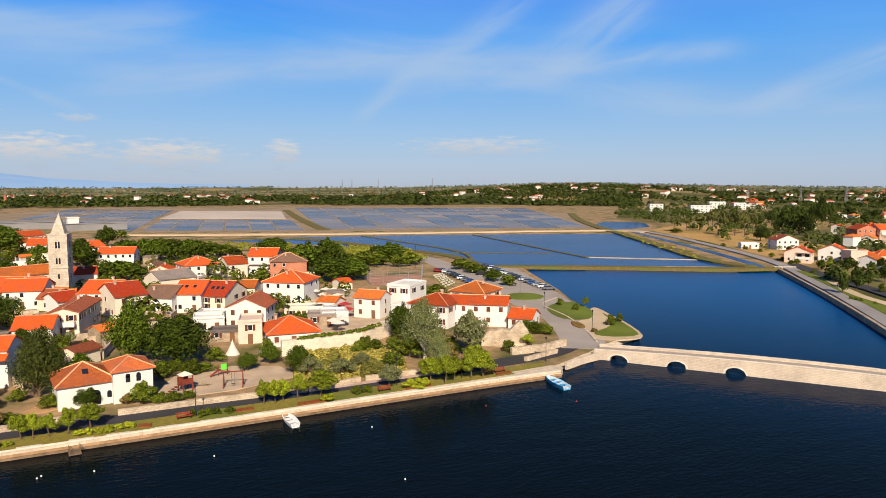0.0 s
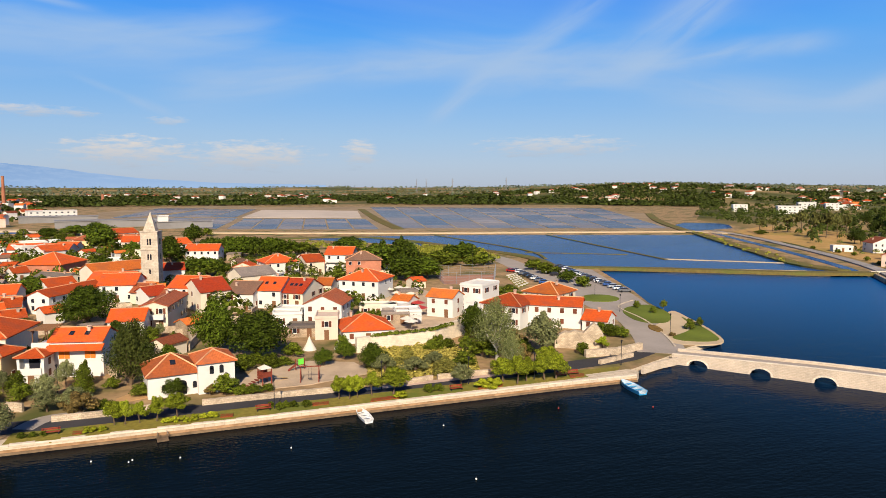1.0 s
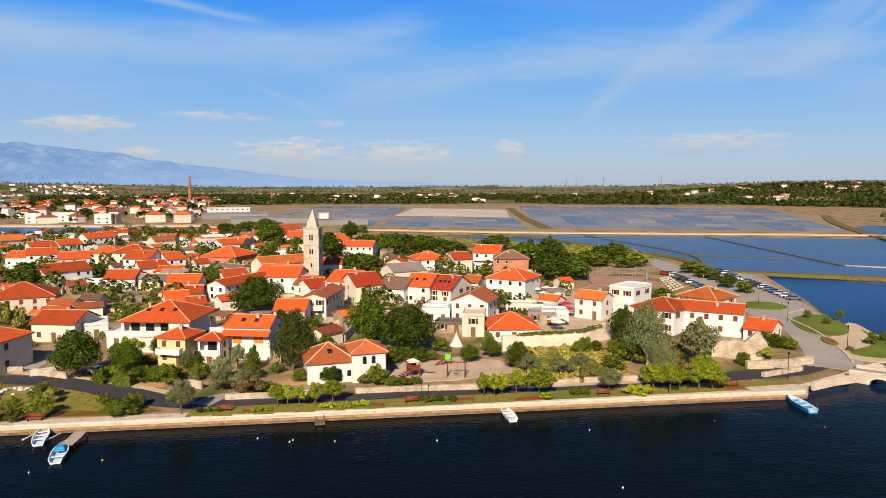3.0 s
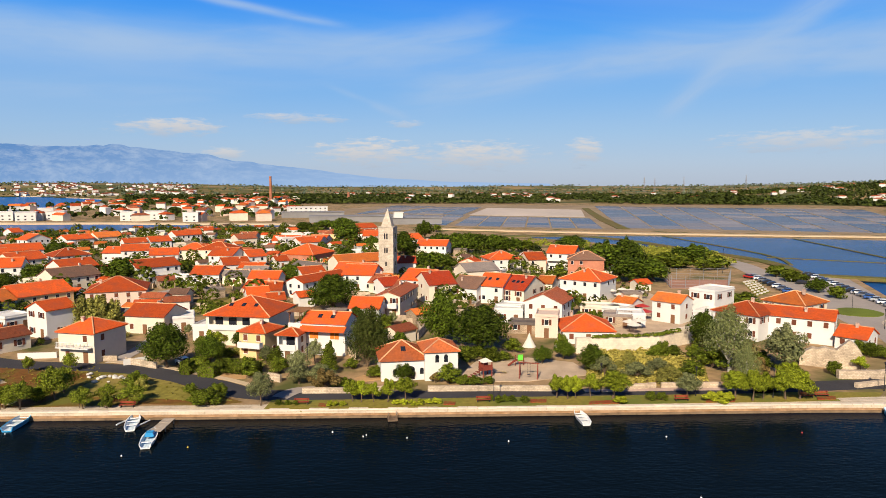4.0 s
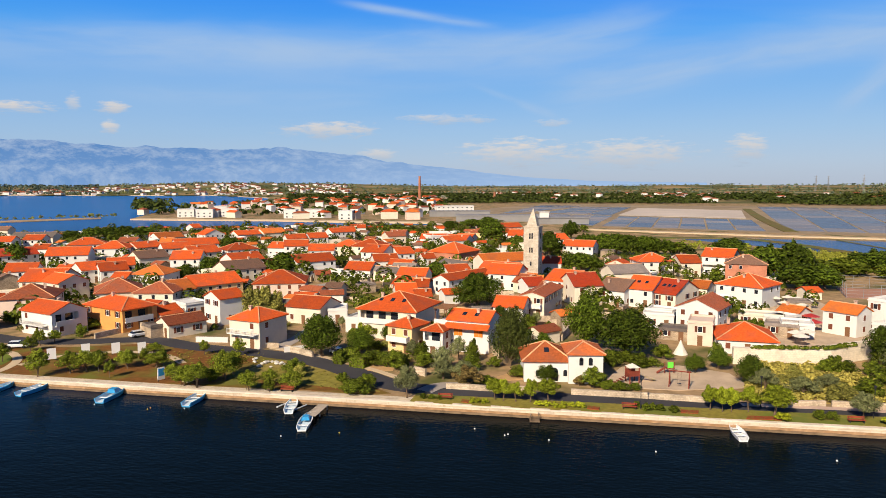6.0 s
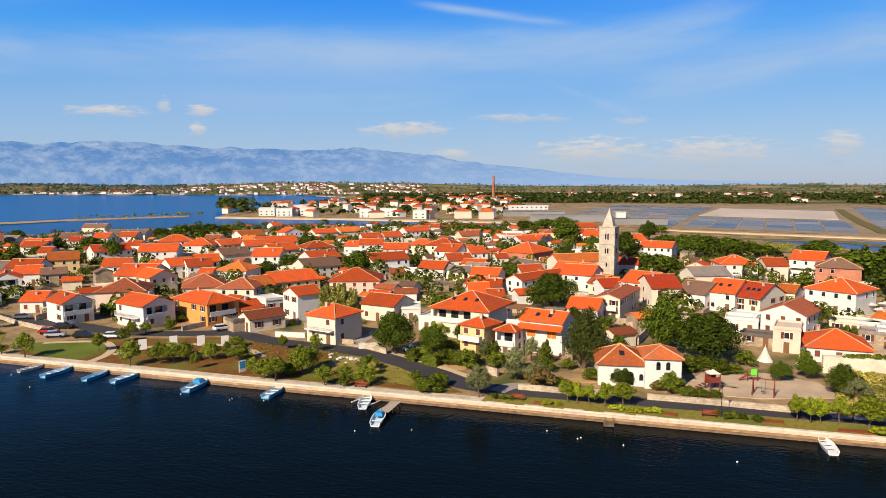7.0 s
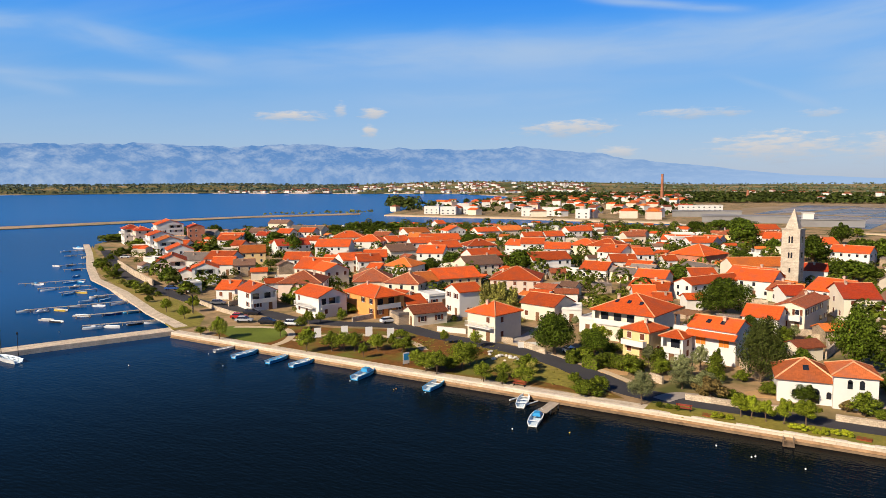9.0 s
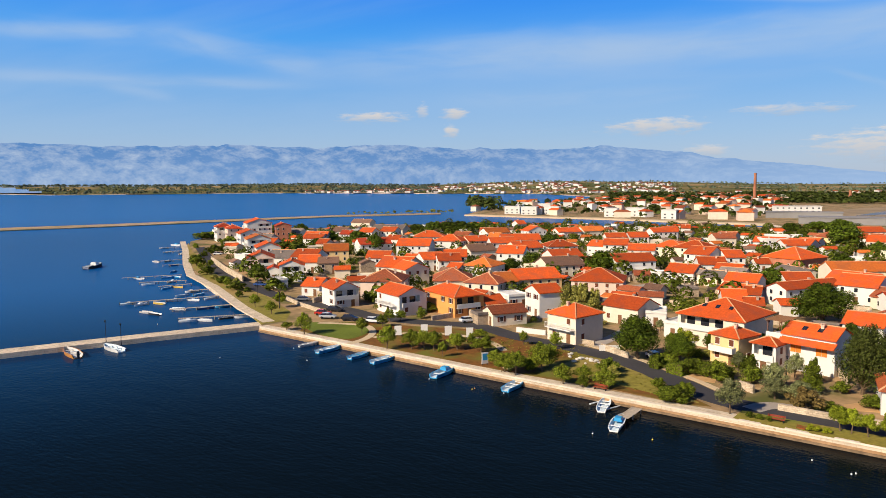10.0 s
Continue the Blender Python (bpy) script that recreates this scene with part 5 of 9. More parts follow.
house(47.7, 164.0, -17, 9.4, 4.9, 2.6, "flat", "x", "cream", "grey")
house(49.0, 153.7, -18, 6.5, 4.9, 2.4, "flat", "x", "stone", "rust")
house(56.3, 168.8, -46, 5.0, 6.1, 2.6, "gable", "x", "white", "orange")
house(0.7, 194.1, -27, 7.0, 7.3, 3.2, "gable", "x", "white", "rust")
house(-50.8, 155.4, 17, 4.6, 7.3, 3.0, "flat", "x", "white", "grey")
house(-42.4, 145.4, -11, 4.0, 6.1, 3.0, "flat", "x", "white", "grey")
house(-44.2, 199.7, -15, 4.1, 7.3, 3.0, "gable", "x", "white", "red")
house(-34.9, 180.7, 17, 4.4, 6.1, 2.6, "gable", "x", "white", "red")
house(-52.2, 223.4, -7, 8.7, 7.3, 3.0, "gable", "x", "cream", "grey")
house(-65.9, 159.9, -5, 4.7, 6.1, 2.6, "gable", "x", "stone", "grey")
house(-106.2, 176.2, 4, 4.0, 7.3, 3.0, "gable", "x", "white", "orange")
house(-136.3, 198.2, 7, 5.0, 7.3, 3.0, "gable", "x", "white", "red")
house(-163.7, 208.4, 11, 6.3, 8.5, 3.5, "gable", "x", "white", "red")
house(-228.6, 275.3, 12, 7.0, 8.5, 4.0, "gable", "x", "white", "red")
house(-349.7, 383.2, 15, 15.6, 9.8, 4.0, "gable", "x", "cream", "brown")
house(-285.1, 293.7, 16, 9.0, 9.8, 5.0, "gable", "x", "white", "brown")
house(-271.6, 284.6, 16, 6.5, 8.5, 4.5, "gable", "x", "white", "darkred")
house(-314.9, 279.9, 21, 17.1, 11.0, 4.0, "gable", "x", "cream", "grey")
house(-265.6, 254.2, 19, 10.3, 9.8, 4.5, "gable", "x", "white", "red")
house(-243.0, 237.9, 18, 5.5, 8.5, 4.0, "gable", "x", "pink", "red")
house(-205.8, 305.6, 6, 9.2, 9.8, 4.5, "gable", "x", "white", "rust")
house(-185.7, 306.0, 16, 6.0, 9.8, 4.5, "gable", "x", "white", "orange")
house(-279.2, 231.1, 23, 9.3, 11.0, 5.0, "gable", "x", "white", "grey")
house(-267.0, 225.4, 22, 5.7, 9.8, 4.0, "gable", "x", "white", "red")
house(-211.8, 184.7, 21, 10.2, 11.0, 4.0, "gable", "x", "white", "grey")
house(-237.1, 422.7, 57, 6.4, 9.8, 4.0, "gable", "x", "white", "red")
house(-124.7, 435.0, 15, 5.4, 8.5, 4.0, "gable", "x", "white", "red")
house(-40.2, 199.5, -16, 8.2, 7.3, 2.8, "gable", "x", "white", "red")
house(-45.6, 361.0, -17, 9.4, 8.5, 4.0, "gable", "x", "white", "red")
house(-50.1, 269.6, 29, 5.0, 7.3, 3.0, "gable", "x", "white", "red")
house(-65.4, 228.0, -4, 9.3, 9.8, 3.5, "gable", "x", "white", "red")
house(-49.4, 225.8, -6, 8.0, 9.8, 3.5, "gable", "x", "white", "grey")
house(-61.7, 354.0, -2, 13.4, 9.8, 4.0, "gable", "x", "white", "red")
house(-22.4, 400.3, -16, 11.1, 9.8, 4.0, "gable", "x", "white", "red")
house(-31.4, 220.4, 29, 7.9, 9.8, 4.0, "gable", "x", "white", "red")
house(-7.5, 207.2, -25, 5.0, 8.5, 3.2, "gable", "x", "cream", "rust")
house(-6.0, 202.7, 29, 6.2, 8.5, 3.0, "gable", "x", "white", "darkred")
house(21.8, 233.2, 19, 7.3, 8.5, 3.5, "gable", "x", "cream", "grey")
house(30.3, 229.6, -35, 4.7, 7.3, 3.0, "flat", "x", "white", "grey")
house(43.1, 204.0, -27, 4.5, 7.3, 3.0, "gable", "x", "cream", "orange")
house(25.8, 163.7, -27, 6.4, 6.1, 3.0, "flat", "x", "white", "grey")
house(70.4, 152.7, -52, 4.4, 7.3, 3.2, "flat", "x", "white", "grey")
house(90.1, 129.6, -50, 5.6, 7.3, 2.6, "gable", "x", "white", "red")
house(51.4, 161.7, -45, 5.0, 6.1, 2.6, "flat", "x", "white", "grey")
house(52.2, 154.5, -12, 6.2, 6.1, 2.6, "flat", "x", "white", "grey")

# openings of three houses by the road
ARCHED = bmesh.new()
box(ARCHED, -0.32, 0.32, -0.05, 0.02, 0.0, 1.0)
tube(ARCHED, (0, -0.05, 1.0), (0, 0.02, 1.0), 0.32, 0.32, 14)
ARCHED_ME = bpy.data.meshes.new("arched_window")
ARCHED.to_mesh(ARCHED_ME)
ARCHED.free()
ARCHED_ME.materials.append(GLASS)
for x in (-0.75, 0.75):
    piece("arched_window", ARCHED_ME, bay, pose(x, -3.3, 3.1))
piece("window", WIN, bay, pose(2.8, -0.6, 3.0, 0, 0, 90))
piece("arched_window", ARCHED_ME, wing, pose(2.9, -4.3, 1.0) @ Matrix.Diagonal((1.0, 1.0, 0.8, 1)))
piece("arched_window", ARCHED_ME, wing, pose(1.0, -4.3, 0.2) @ Matrix.Diagonal((2.2, 1.0, 1.7, 1)))
piece("arched_window", ARCHED_ME, wing, pose(-1.6, -4.3, 1.0) @ Matrix.Diagonal((1.0, 1.0, 0.8, 1)))
BIG_SHUTTER = box_mesh("shutter", (-0.42, 0.42, -0.07, 0.0, 0.0, 1.5), ORANGE_SHUTTER)
for x in (-2.0, 2.2):
    w = piece("window", WIN, villa_o, pose(x, -3.4, 3.2) @ Matrix.Diagonal((1.8, 1.0, 1.25, 1)))
    for s in (-0.45, 0.45):
        piece("shutter", BIG_SHUTTER, villa_o, pose(x + s, -3.46, 3.2))
for x in (-2.2, 1.0):
    piece("door", box_mesh("garage_door", (-1.2, 1.2, -0.05, 0.02, 0.0, 2.1), FRAME), villa_o, pose(x, -3.4, 0))
piece("window", WIN, villa_o, pose(4.3, -1.5, 3.2, 0, 0, 90))
piece("window", WIN, villa_o, pose(4.3, 1.2, 5.4, 0, 0, 90) @ Matrix.Scale(0.7, 4))
# timber pergola on the roof terrace
pergola = new("pergola")
pergola.matrix_world = villa_o.matrix_world @ pose(-5.6, -1.0, 0)
tagged(pergola, "dark timber pergola on a white roof terrace", "pergola")
bm = bmesh.new()
box(bm, -1.6, 1.25, -2.6, 2.6, -0.6, 5.4)
box(bm, -1.6, 1.25, -2.6, -2.45, 5.403, 6.1)
part("terrace", bm, WALLS["white"], pergola)
for x in (-1.4, 1.0):
    for y in (-2.3, 2.3):
        bm = bmesh.new()
        box(bm, x - 0.07, x + 0.07, y - 0.07, y + 0.07, 5.4, 8.0)
        part("post", bm, WOOD, pergola)
for x in (-1.4, 1.0):
    bm = bmesh.new()
    box(bm, x - 0.07, x + 0.07, -2.9, 2.9, 8.0, 8.18)
    part("beam", bm, WOOD, pergola)
for k in range(8):
    bm = bmesh.new()
    y = -2.6 + k * 0.74
    box(bm, -2.0, 1.6, y - 0.05, y + 0.05, 8.19, 8.33)
    part("rafter", bm, WOOD, pergola)

# ---- plants ----


def leaf_material(name, colour, dark):
    m = bpy.data.materials.new(name)
    m.use_nodes = True
    nt = m.node_tree
    N, L = nt.nodes.new, nt.links.new
    b = nt.nodes["Principled BSDF"]
    g, oi = N("ShaderNodeNewGeometry"), N("ShaderNodeObjectInfo")
    r = N("ShaderNodeValToRGB")
    L(g.outputs["Random Per Island"], r.inputs[0])
    r.color_ramp.elements[0].color = (*[c * dark for c in colour], 1)
    r.color_ramp.elements[1].color = (*[min(1, c * 1.35) for c in colour], 1)
    hs = N("ShaderNodeHueSaturation")
    mr = N("ShaderNodeMapRange")
    L(oi.outputs["Random"], mr.inputs[0])
    mr.inputs[3].default_value, mr.inputs[4].default_value = 0.65, 1.3
    L(mr.outputs[0], hs.inputs["Value"])
    L(r.outputs[0], hs.inputs["Color"])
    L(hs.outputs[0], b.inputs["Base Color"])
    b.inputs["Roughness"].default_value = 0.7
    b.inputs["Specular IOR Level"].default_value = 0.1
    t, mx = N("ShaderNodeBsdfTranslucent"), N("ShaderNodeMixShader")
    L(hs.outputs[0], t.inputs["Color"])
    mx.inputs[0].default_value = 0.2
    L(b.outputs[0], mx.inputs[1]), L(t.outputs[0], mx.inputs[2])
    L(mx.outputs[0], nt.nodes["Material Output"].inputs["Surface"])
    return m


LEAF = {"broad": leaf_material("broad_leaves", (0.088, 0.125, 0.009), 0.22), "street": leaf_material("bright_leaves", (0.25, 0.29, 0.018), 0.35),
        "olive": leaf_material("sage_leaves", (0.19, 0.2, 0.08), 0.5), "conifer": leaf_material("dark_needles", (0.075, 0.09, 0.016), 0.3),
        "bush": leaf_material("shrub_leaves", (0.125, 0.155, 0.012), 0.25), "lime": leaf_material("lime_leaves", (0.31, 0.33, 0.02), 0.6),
        "dry": leaf_material("dry_leaves", (0.30, 0.28, 0.06), 0.4), "redbush": leaf_material("reddish_leaves", (0.18, 0.125, 0.04), 0.4),
        "birch": leaf_material("silver_leaves", (0.22, 0.24, 0.085), 0.45), "dark": leaf_material("dark_green_leaves", (0.05, 0.07, 0.010), 0.3), "bankpine": leaf_material("pine_needles", (0.115, 0.115, 0.03), 0.35), "park": leaf_material("park_leaves", (0.19, 0.225, 0.018), 0.3)}
BARK = material("bark", (0.16, 0.11, 0.07), 0.95, 0.6, 6, 0.8, 0.4, 20)
PALE_BARK = material("pale_bark", (0.55, 0.50, 0.42), 0.95, 0.6, 6, 0.8, 0.3, 20)
# kind: trunk share of the height, lobes, leaves, leaf size, slimness towards the top
FORM = {"broad": (0.14, 17, 6600, 0.029, 0.3), "street": (0.30, 9, 2600, 0.042, 0.2), "olive": (0.24, 10, 3000, 0.036, 0.3), "conifer": (0.03, 20, 9000, 0.022, 0.4),
        "bush": (0.03, 9, 1750, 0.052, 0.25), "lime": (0.03, 6, 1100, 0.085, 0.15), "dry": (0.03, 9, 2400, 0.045, 0.3), "redbush": (0.05, 6, 1200, 0.07, 0.25),
        "birch": (0.16, 17, 6000, 0.021, 0.45), "park": (0.24, 10, 1900, 0.042, 0.2), "dark": (0.16, 13, 5200, 0.032, 0.3), "bankpine": (0.48, 9, 1500, 0.05, 0.1)}


def plant_meshes(kind, seed, more=1.0):
    """Trunk with limbs, and a loose crown of leaf sprays, one metre high and one metre wide."""
    r = random.Random(seed)
    stem, lobes, leaves, size, slim = FORM[kind]
    leaves, size = int(leaves * more), size / math.sqrt(more)
    tb = bmesh.new()
    lean = Vector((r.uniform(-0.06, 0.06), r.uniform(-0.06, 0.06), 0))
    fork = Vector((0, 0, max(stem, 0.06) * 1.15)) + lean
    tube(tb, (0, 0, -0.03), fork * 0.5, 0.034, 0.026, 7)
    tube(tb, fork * 0.5, fork, 0.026, 0.021, 7)
    centres = []
    for k in range(lobes):
        u = (k + 0.5) / lobes
        z = stem + (1 - stem) * (0.22 + 0.62 * u)
        room = 0.5 * (1 - slim * u) * math.sin(math.pi * min(0.92, 0.25 + 0.68 * u)) ** 0.6
        a = k * 2.4 + r.uniform(-0.5, 0.5)
        q = room * r.uniform(0.35, 0.72)
        c = Vector((q * math.cos(a), q * math.sin(a), z)) + lean
        centres.append((c, room * r.uniform(0.42, 0.62), (1 - stem) * r.uniform(0.15, 0.24)))
        tube(tb, fork, c, 0.014, 0.005, 5, cap=False)
    lb = bmesh.new()
    for k in range(leaves):
        c, rx, rz = centres[r.randrange(lobes)]
        d = Vector((r.gauss(0, 1), r.gauss(0, 1), r.gauss(0, 1))).normalized()
        rad = r.uniform(0.45, 1.08) ** 0.7
        p = c + Vector((d.x * rx * rad, d.y * rx * rad, d.z * rz * rad))
        if p.z < stem * 0.7:
            p.z = stem * 0.7 + r.random() * 0.05
        n = (d * 1.3 + Vector((r.uniform(-0.8, 0.8), r.uniform(-0.8, 0.8), r.uniform(-0.4, 0.9)))).normalized()
        q = n.to_track_quat("Z", "Y")
        s = size * r.uniform(0.5, 1.1)
        a = r.random() * 6.28
        co, si = math.cos(a) * s, math.sin(a) * s
        vs = [lb.verts.new(p + q @ Vector(v)) for v in ((co, si, 0), (-si * 0.6, co * 0.6, 0.15 * s), (-co, -si, 0), (si * 0.6, -co * 0.6, -0.15 * s))]
        lb.faces.new(vs)
    out = []
    for b, m, nm in ((tb, PALE_BARK if kind == "birch" else BARK, "trunk"), (lb, LEAF[kind], "crown")):
        me = bpy.data.meshes.new(nm)
        b.to_mesh(me)
        b.free()
        me.materials.append(m)
        out.append(me)
    return out


PLANTS = {k: [plant_meshes(k, 31 * i + n, 1.45) for i in range(4)] for n, k in enumerate(FORM)}
FAR_PLANTS = {k: [plant_meshes(k, 31 * i + n, 0.4) for i in range(4)] for n, k in enumerate(FORM)}
PLANT_WORDS = {"broad": ("tree", "dark green broadleaved tree with a rounded crown", "tree"), "street": ("street_tree", "small bright green street tree with clipped crown", "tree"),
               "olive": ("olive_tree", "sage green olive-like tree with loose crown", "tree"), "conifer": ("conifer", "dense dark green conifer beside a house", "tree"),
               "bush": ("shrub", "dense green garden shrub on dry ground", "shrub"), "lime": ("low_hedge_shrub", "low lime green clipped shrub on the verge", "shrub"),
               "dry": ("dry_shrub", "yellowish dry shrub in tall grass", "shrub"), "redbush": ("red_shrub", "reddish leaved garden shrub", "shrub"),
               "birch": ("silver_tree", "tall silvery tree with pale trunk", "tree"), "dark": ("garden_tree", "dark green spreading tree in a garden across the lagoon", "tree"), "bankpine": ("pine_tree", "slender pine with a high open crown on dry ground", "tree"), "park": ("park_tree", "small green park tree on brown ground", "tree")}
prng = random.Random(5)


def plant(kind, x, y, h, w, z=GZ):
    name, label, cat = PLANT_WORDS[kind]
    root = new(name)
    root.matrix_world = pose(x, y, z, 0, 0, prng.uniform(0, 360)) @ Matrix.Diagonal((w * 1.34, w * 1.34, h * 1.06, 1))
    tagged(root, label, cat, group=name.replace("_", " ") + "s of the town")
    trunk, crown = (PLANTS if math.hypot(x, y) < 195 else FAR_PLANTS)[kind][prng.randrange(4)]
    piece("trunk", trunk, root)
    piece("crown", crown, root)
    return root


def clipped_hedge(x, y, rot, w, d, h, label="clipped dark green box hedge beside the drive"):
    """A squared hedge: a dense skin of small leaves round a dark core."""
    r = random.Random(int(x * 7 + y * 13))
    root = new("clipped_hedge")
    root.matrix_world = pose(x, y, GZ, 0, 0, rot)
    tagged(root, label, "hedge", group="clipped hedges")
    bm = bmesh.new()
    box(bm, -w / 2 + 0.15, w / 2 - 0.15, -d / 2 + 0.15, d / 2 - 0.15, -0.1, h - 0.15)
    part("core", bm, BARK, root)
    verts, faces = [], []
    for k in range(900):
        f = r.random()
        p = Vector((r.uniform(-w / 2, w / 2), r.uniform(-d / 2, d / 2), r.uniform(0, h)))
        n = Vector((0, 0, 1))
        if f < 0.3:
            p.z = h
        elif f < 0.68:
            p.y, n = (-d / 2, Vector((0, -1, 0))) if r.random() < 0.7 else (d / 2, Vector((0, 1, 0)))
        else:
            p.x, n = (-w / 2, Vector((-1, 0, 0))) if r.random() < 0.5 else (w / 2, Vector((1, 0, 0)))
        q = (n + Vector((r.uniform(-0.6, 0.6), r.uniform(-0.6, 0.6), r.uniform(-0.3, 0.7)))).to_track_quat("Z", "Y")
        p += n * r.uniform(-0.12, 0.06)
        a, s, i = r.random() * 6.28, r.uniform(0.1, 0.2), len(verts)
        verts += [tuple(p + q @ Vector((s * math.cos(a + u * 1.571), s * math.sin(a + u * 1.571), 0))) for u in range(4)]
        faces.append((i, i + 1, i + 2, i + 3))
    me = bpy.data.meshes.new("leaves")
    me.from_pydata(verts, [], faces)
    me.materials.append(LEAF["bush"])
    piece("leaves", me, root)

# ---- trees and shrubs: place, height, spread ----
plant("broad", 7.6, 134.8, 11.0, 7.2)
plant("broad", 13.4, 130.6, 9.0, 10.7)
plant("conifer", -7.3, 120.3, 10.6, 7.4)
plant("broad", -19.1, 173.3, 9.4, 10.1)
plant("broad", -36.2, 220.8, 6.7, 7.5)
plant("street", -8.3, 100.6, 3.4, 2.5)
plant("street", -7.0, 100.2, 3.2, 2.2)
plant("street", -5.1, 100.1, 3.0, 2.1)
plant("street", -3.0, 100.1, 3.4, 2.4)
plant("street", -0.3, 101.0, 3.6, 2.8)
plant("broad", -0.7, 111.2, 2.9, 3.5)
plant("bush", -5.3, 113.2, 2.1, 3.0)
plant("redbush", 4.6, 109.8, 1.8, 1.8)
plant("bush", 6.8, 109.2, 3.4, 3.4)
plant("bush", 11.2, 108.3, 1.4, 2.6)
plant("bush", 9.0, 108.3, 1.6, 2.6)
plant("bush", 13.4, 109.0, 1.1, 2.1)
plant("olive", -14.3, 109.3, 3.6, 3.8)
plant("olive", -17.8, 110.3, 3.2, 3.6)
plant("bush", -13.7, 116.4, 2.9, 3.4)
plant("redbush", -14.6, 109.3, 2.8, 2.7)
plant("bush", -22.5, 117.5, 2.7, 3.5)
plant("olive", -21.7, 99.5, 5.1, 3.7)
plant("lime", -11.4, 98.7, 0.9, 1.1)
plant("lime", -10.6, 98.7, 0.8, 1.0)
plant("lime", -9.8, 98.7, 0.8, 1.0)
plant("lime", -1.6, 98.6, 0.9, 1.1)
plant("lime", -0.6, 98.5, 1.0, 1.1)
plant("lime", 0.6, 98.5, 0.9, 1.0)
plant("lime", 1.9, 98.5, 1.0, 1.2)
plant("lime", 3.1, 98.6, 0.9, 1.1)
plant("lime", 4.4, 98.6, 1.0, 1.3)
plant("bush", -19.1, 99.5, 0.9, 1.1)
plant("bush", -17.9, 99.5, 0.8, 1.0)
plant("bush", -16.7, 99.5, 0.7, 0.9)
plant("bush", 12.6, 100.5, 0.9, 1.2)
plant("bush", 13.7, 99.0, 1.2, 1.3)
plant("bush", 14.7, 99.3, 1.1, 1.2)
plant("bush", 15.7, 99.3, 1.0, 1.4)
plant("bush", 17.5, 99.0, 1.0, 1.5)
plant("bush", 15.7, 122.5, 2.7, 3.6)
plant("bush", 11.0, 122.6, 3.0, 3.6)
plant("bush", 17.6, 123.0, 1.8, 3.0)
plant("bush", 13.7, 126.7, 2.0, 3.7)
plant("bush", 20.5, 129.3, 2.7, 3.2)
plant("broad", 24.5, 120.2, 3.1, 3.4)
plant("broad", 29.1, 123.8, 3.5, 3.8)
plant("broad", 32.3, 114.0, 4.9, 4.3)
plant("street", 22.8, 100.4, 3.5, 2.3)
plant("street", 24.4, 99.9, 3.6, 2.3)
plant("street", 25.7, 100.2, 3.5, 2.2)
plant("street", 28.1, 100.5, 3.7, 2.6)
plant("street", 31.3, 99.6, 4.3, 4.4)
plant("olive", 42.7, 99.5, 3.8, 3.7)
plant("lime", 32.0, 97.1, 1.3, 1.9)
plant("lime", 45.9, 97.6, 1.6, 2.1)
plant("lime", 47.0, 97.3, 1.7, 2.3)
plant("lime", 48.4, 97.6, 1.5, 1.8)
plant("bush", 37.0, 98.7, 1.4, 1.7)
plant("bush", 38.5, 98.7, 1.3, 1.6)
plant("birch", 56.2, 113.2, 11.2, 8.8)
plant("olive", 65.1, 111.8, 8.3, 6.7)
plant("bush", 60.0, 130.7, 3.7, 5.5)
plant("bush", 54.0, 115.9, 4.3, 5.5)
plant("broad", 58.7, 130.7, 7.4, 5.5)
plant("redbush", 62.6, 120.3, 3.8, 4.9)
plant("bush", 63.0, 115.3, 3.0, 3.8)
plant("redbush", 60.2, 112.2, 2.9, 3.7)
plant("street", 50.4, 99.5, 4.0, 3.9)
plant("street", 52.0, 97.3, 4.6, 3.1)
plant("street", 54.3, 98.5, 4.0, 3.1)
plant("street", 57.5, 97.9, 4.3, 3.7)
plant("street", 59.8, 97.9, 4.3, 4.2)
plant("olive", 38.4, 109.2, 3.0, 4.4)
plant("dry", 43.3, 107.4, 3.0, 4.2)
plant("olive", 33.4, 111.0, 3.6, 3.6)
plant("bush", 48.2, 110.0, 3.0, 4.0)
plant("dry", 37.7, 115.4, 1.8, 3.6)
plant("olive", 43.4, 113.4, 2.6, 3.4)
plant("bush", 48.4, 123.7, 3.1, 3.3)
plant("broad", 71.7, 243.5, 11.5, 11.6)
plant("broad", 80.5, 249.9, 12.1, 10.1)
plant("broad", 68.9, 250.0, 9.4, 8.7)
plant("broad", 89.4, 259.8, 9.8, 9.2)
plant("broad", 74.9, 220.3, 8.3, 12.3)
plant("broad", 83.1, 221.7, 7.4, 11.4)
plant("broad", 117.2, 267.0, 8.0, 12.3)
plant("broad", 119.5, 290.8, 5.1, 6.9)
plant("broad", 75.7, 316.8, 7.9, 12.8)
plant("bush", 86.9, 176.8, 3.6, 5.7)
plant("bush", 83.8, 177.8, 3.2, 5.7)
plant("bush", 93.1, 180.2, 3.2, 5.8)
plant("bush", 41.7, 159.5, 2.2, 3.2)
plant("bush", 44.0, 159.1, 2.2, 3.2)
plant("bush", 46.3, 158.7, 2.1, 3.2)
plant("bush", 48.5, 158.3, 2.0, 3.2)
plant("bush", 50.4, 157.9, 1.9, 2.7)
plant("bush", 97.8, 265.0, 4.6, 10.8)
plant("bush", 103.7, 264.9, 5.3, 9.6)
plant("bush", 106.2, 256.6, 4.9, 9.3)
plant("bush", 119.3, 254.4, 5.1, 8.1)
plant("bush", 112.7, 249.6, 4.4, 6.6)
plant("broad", -43.0, 121.8, 8.1, 7.2)
plant("broad", -35.8, 124.1, 5.1, 4.9)
plant("bush", -38.0, 117.4, 2.5, 2.4)
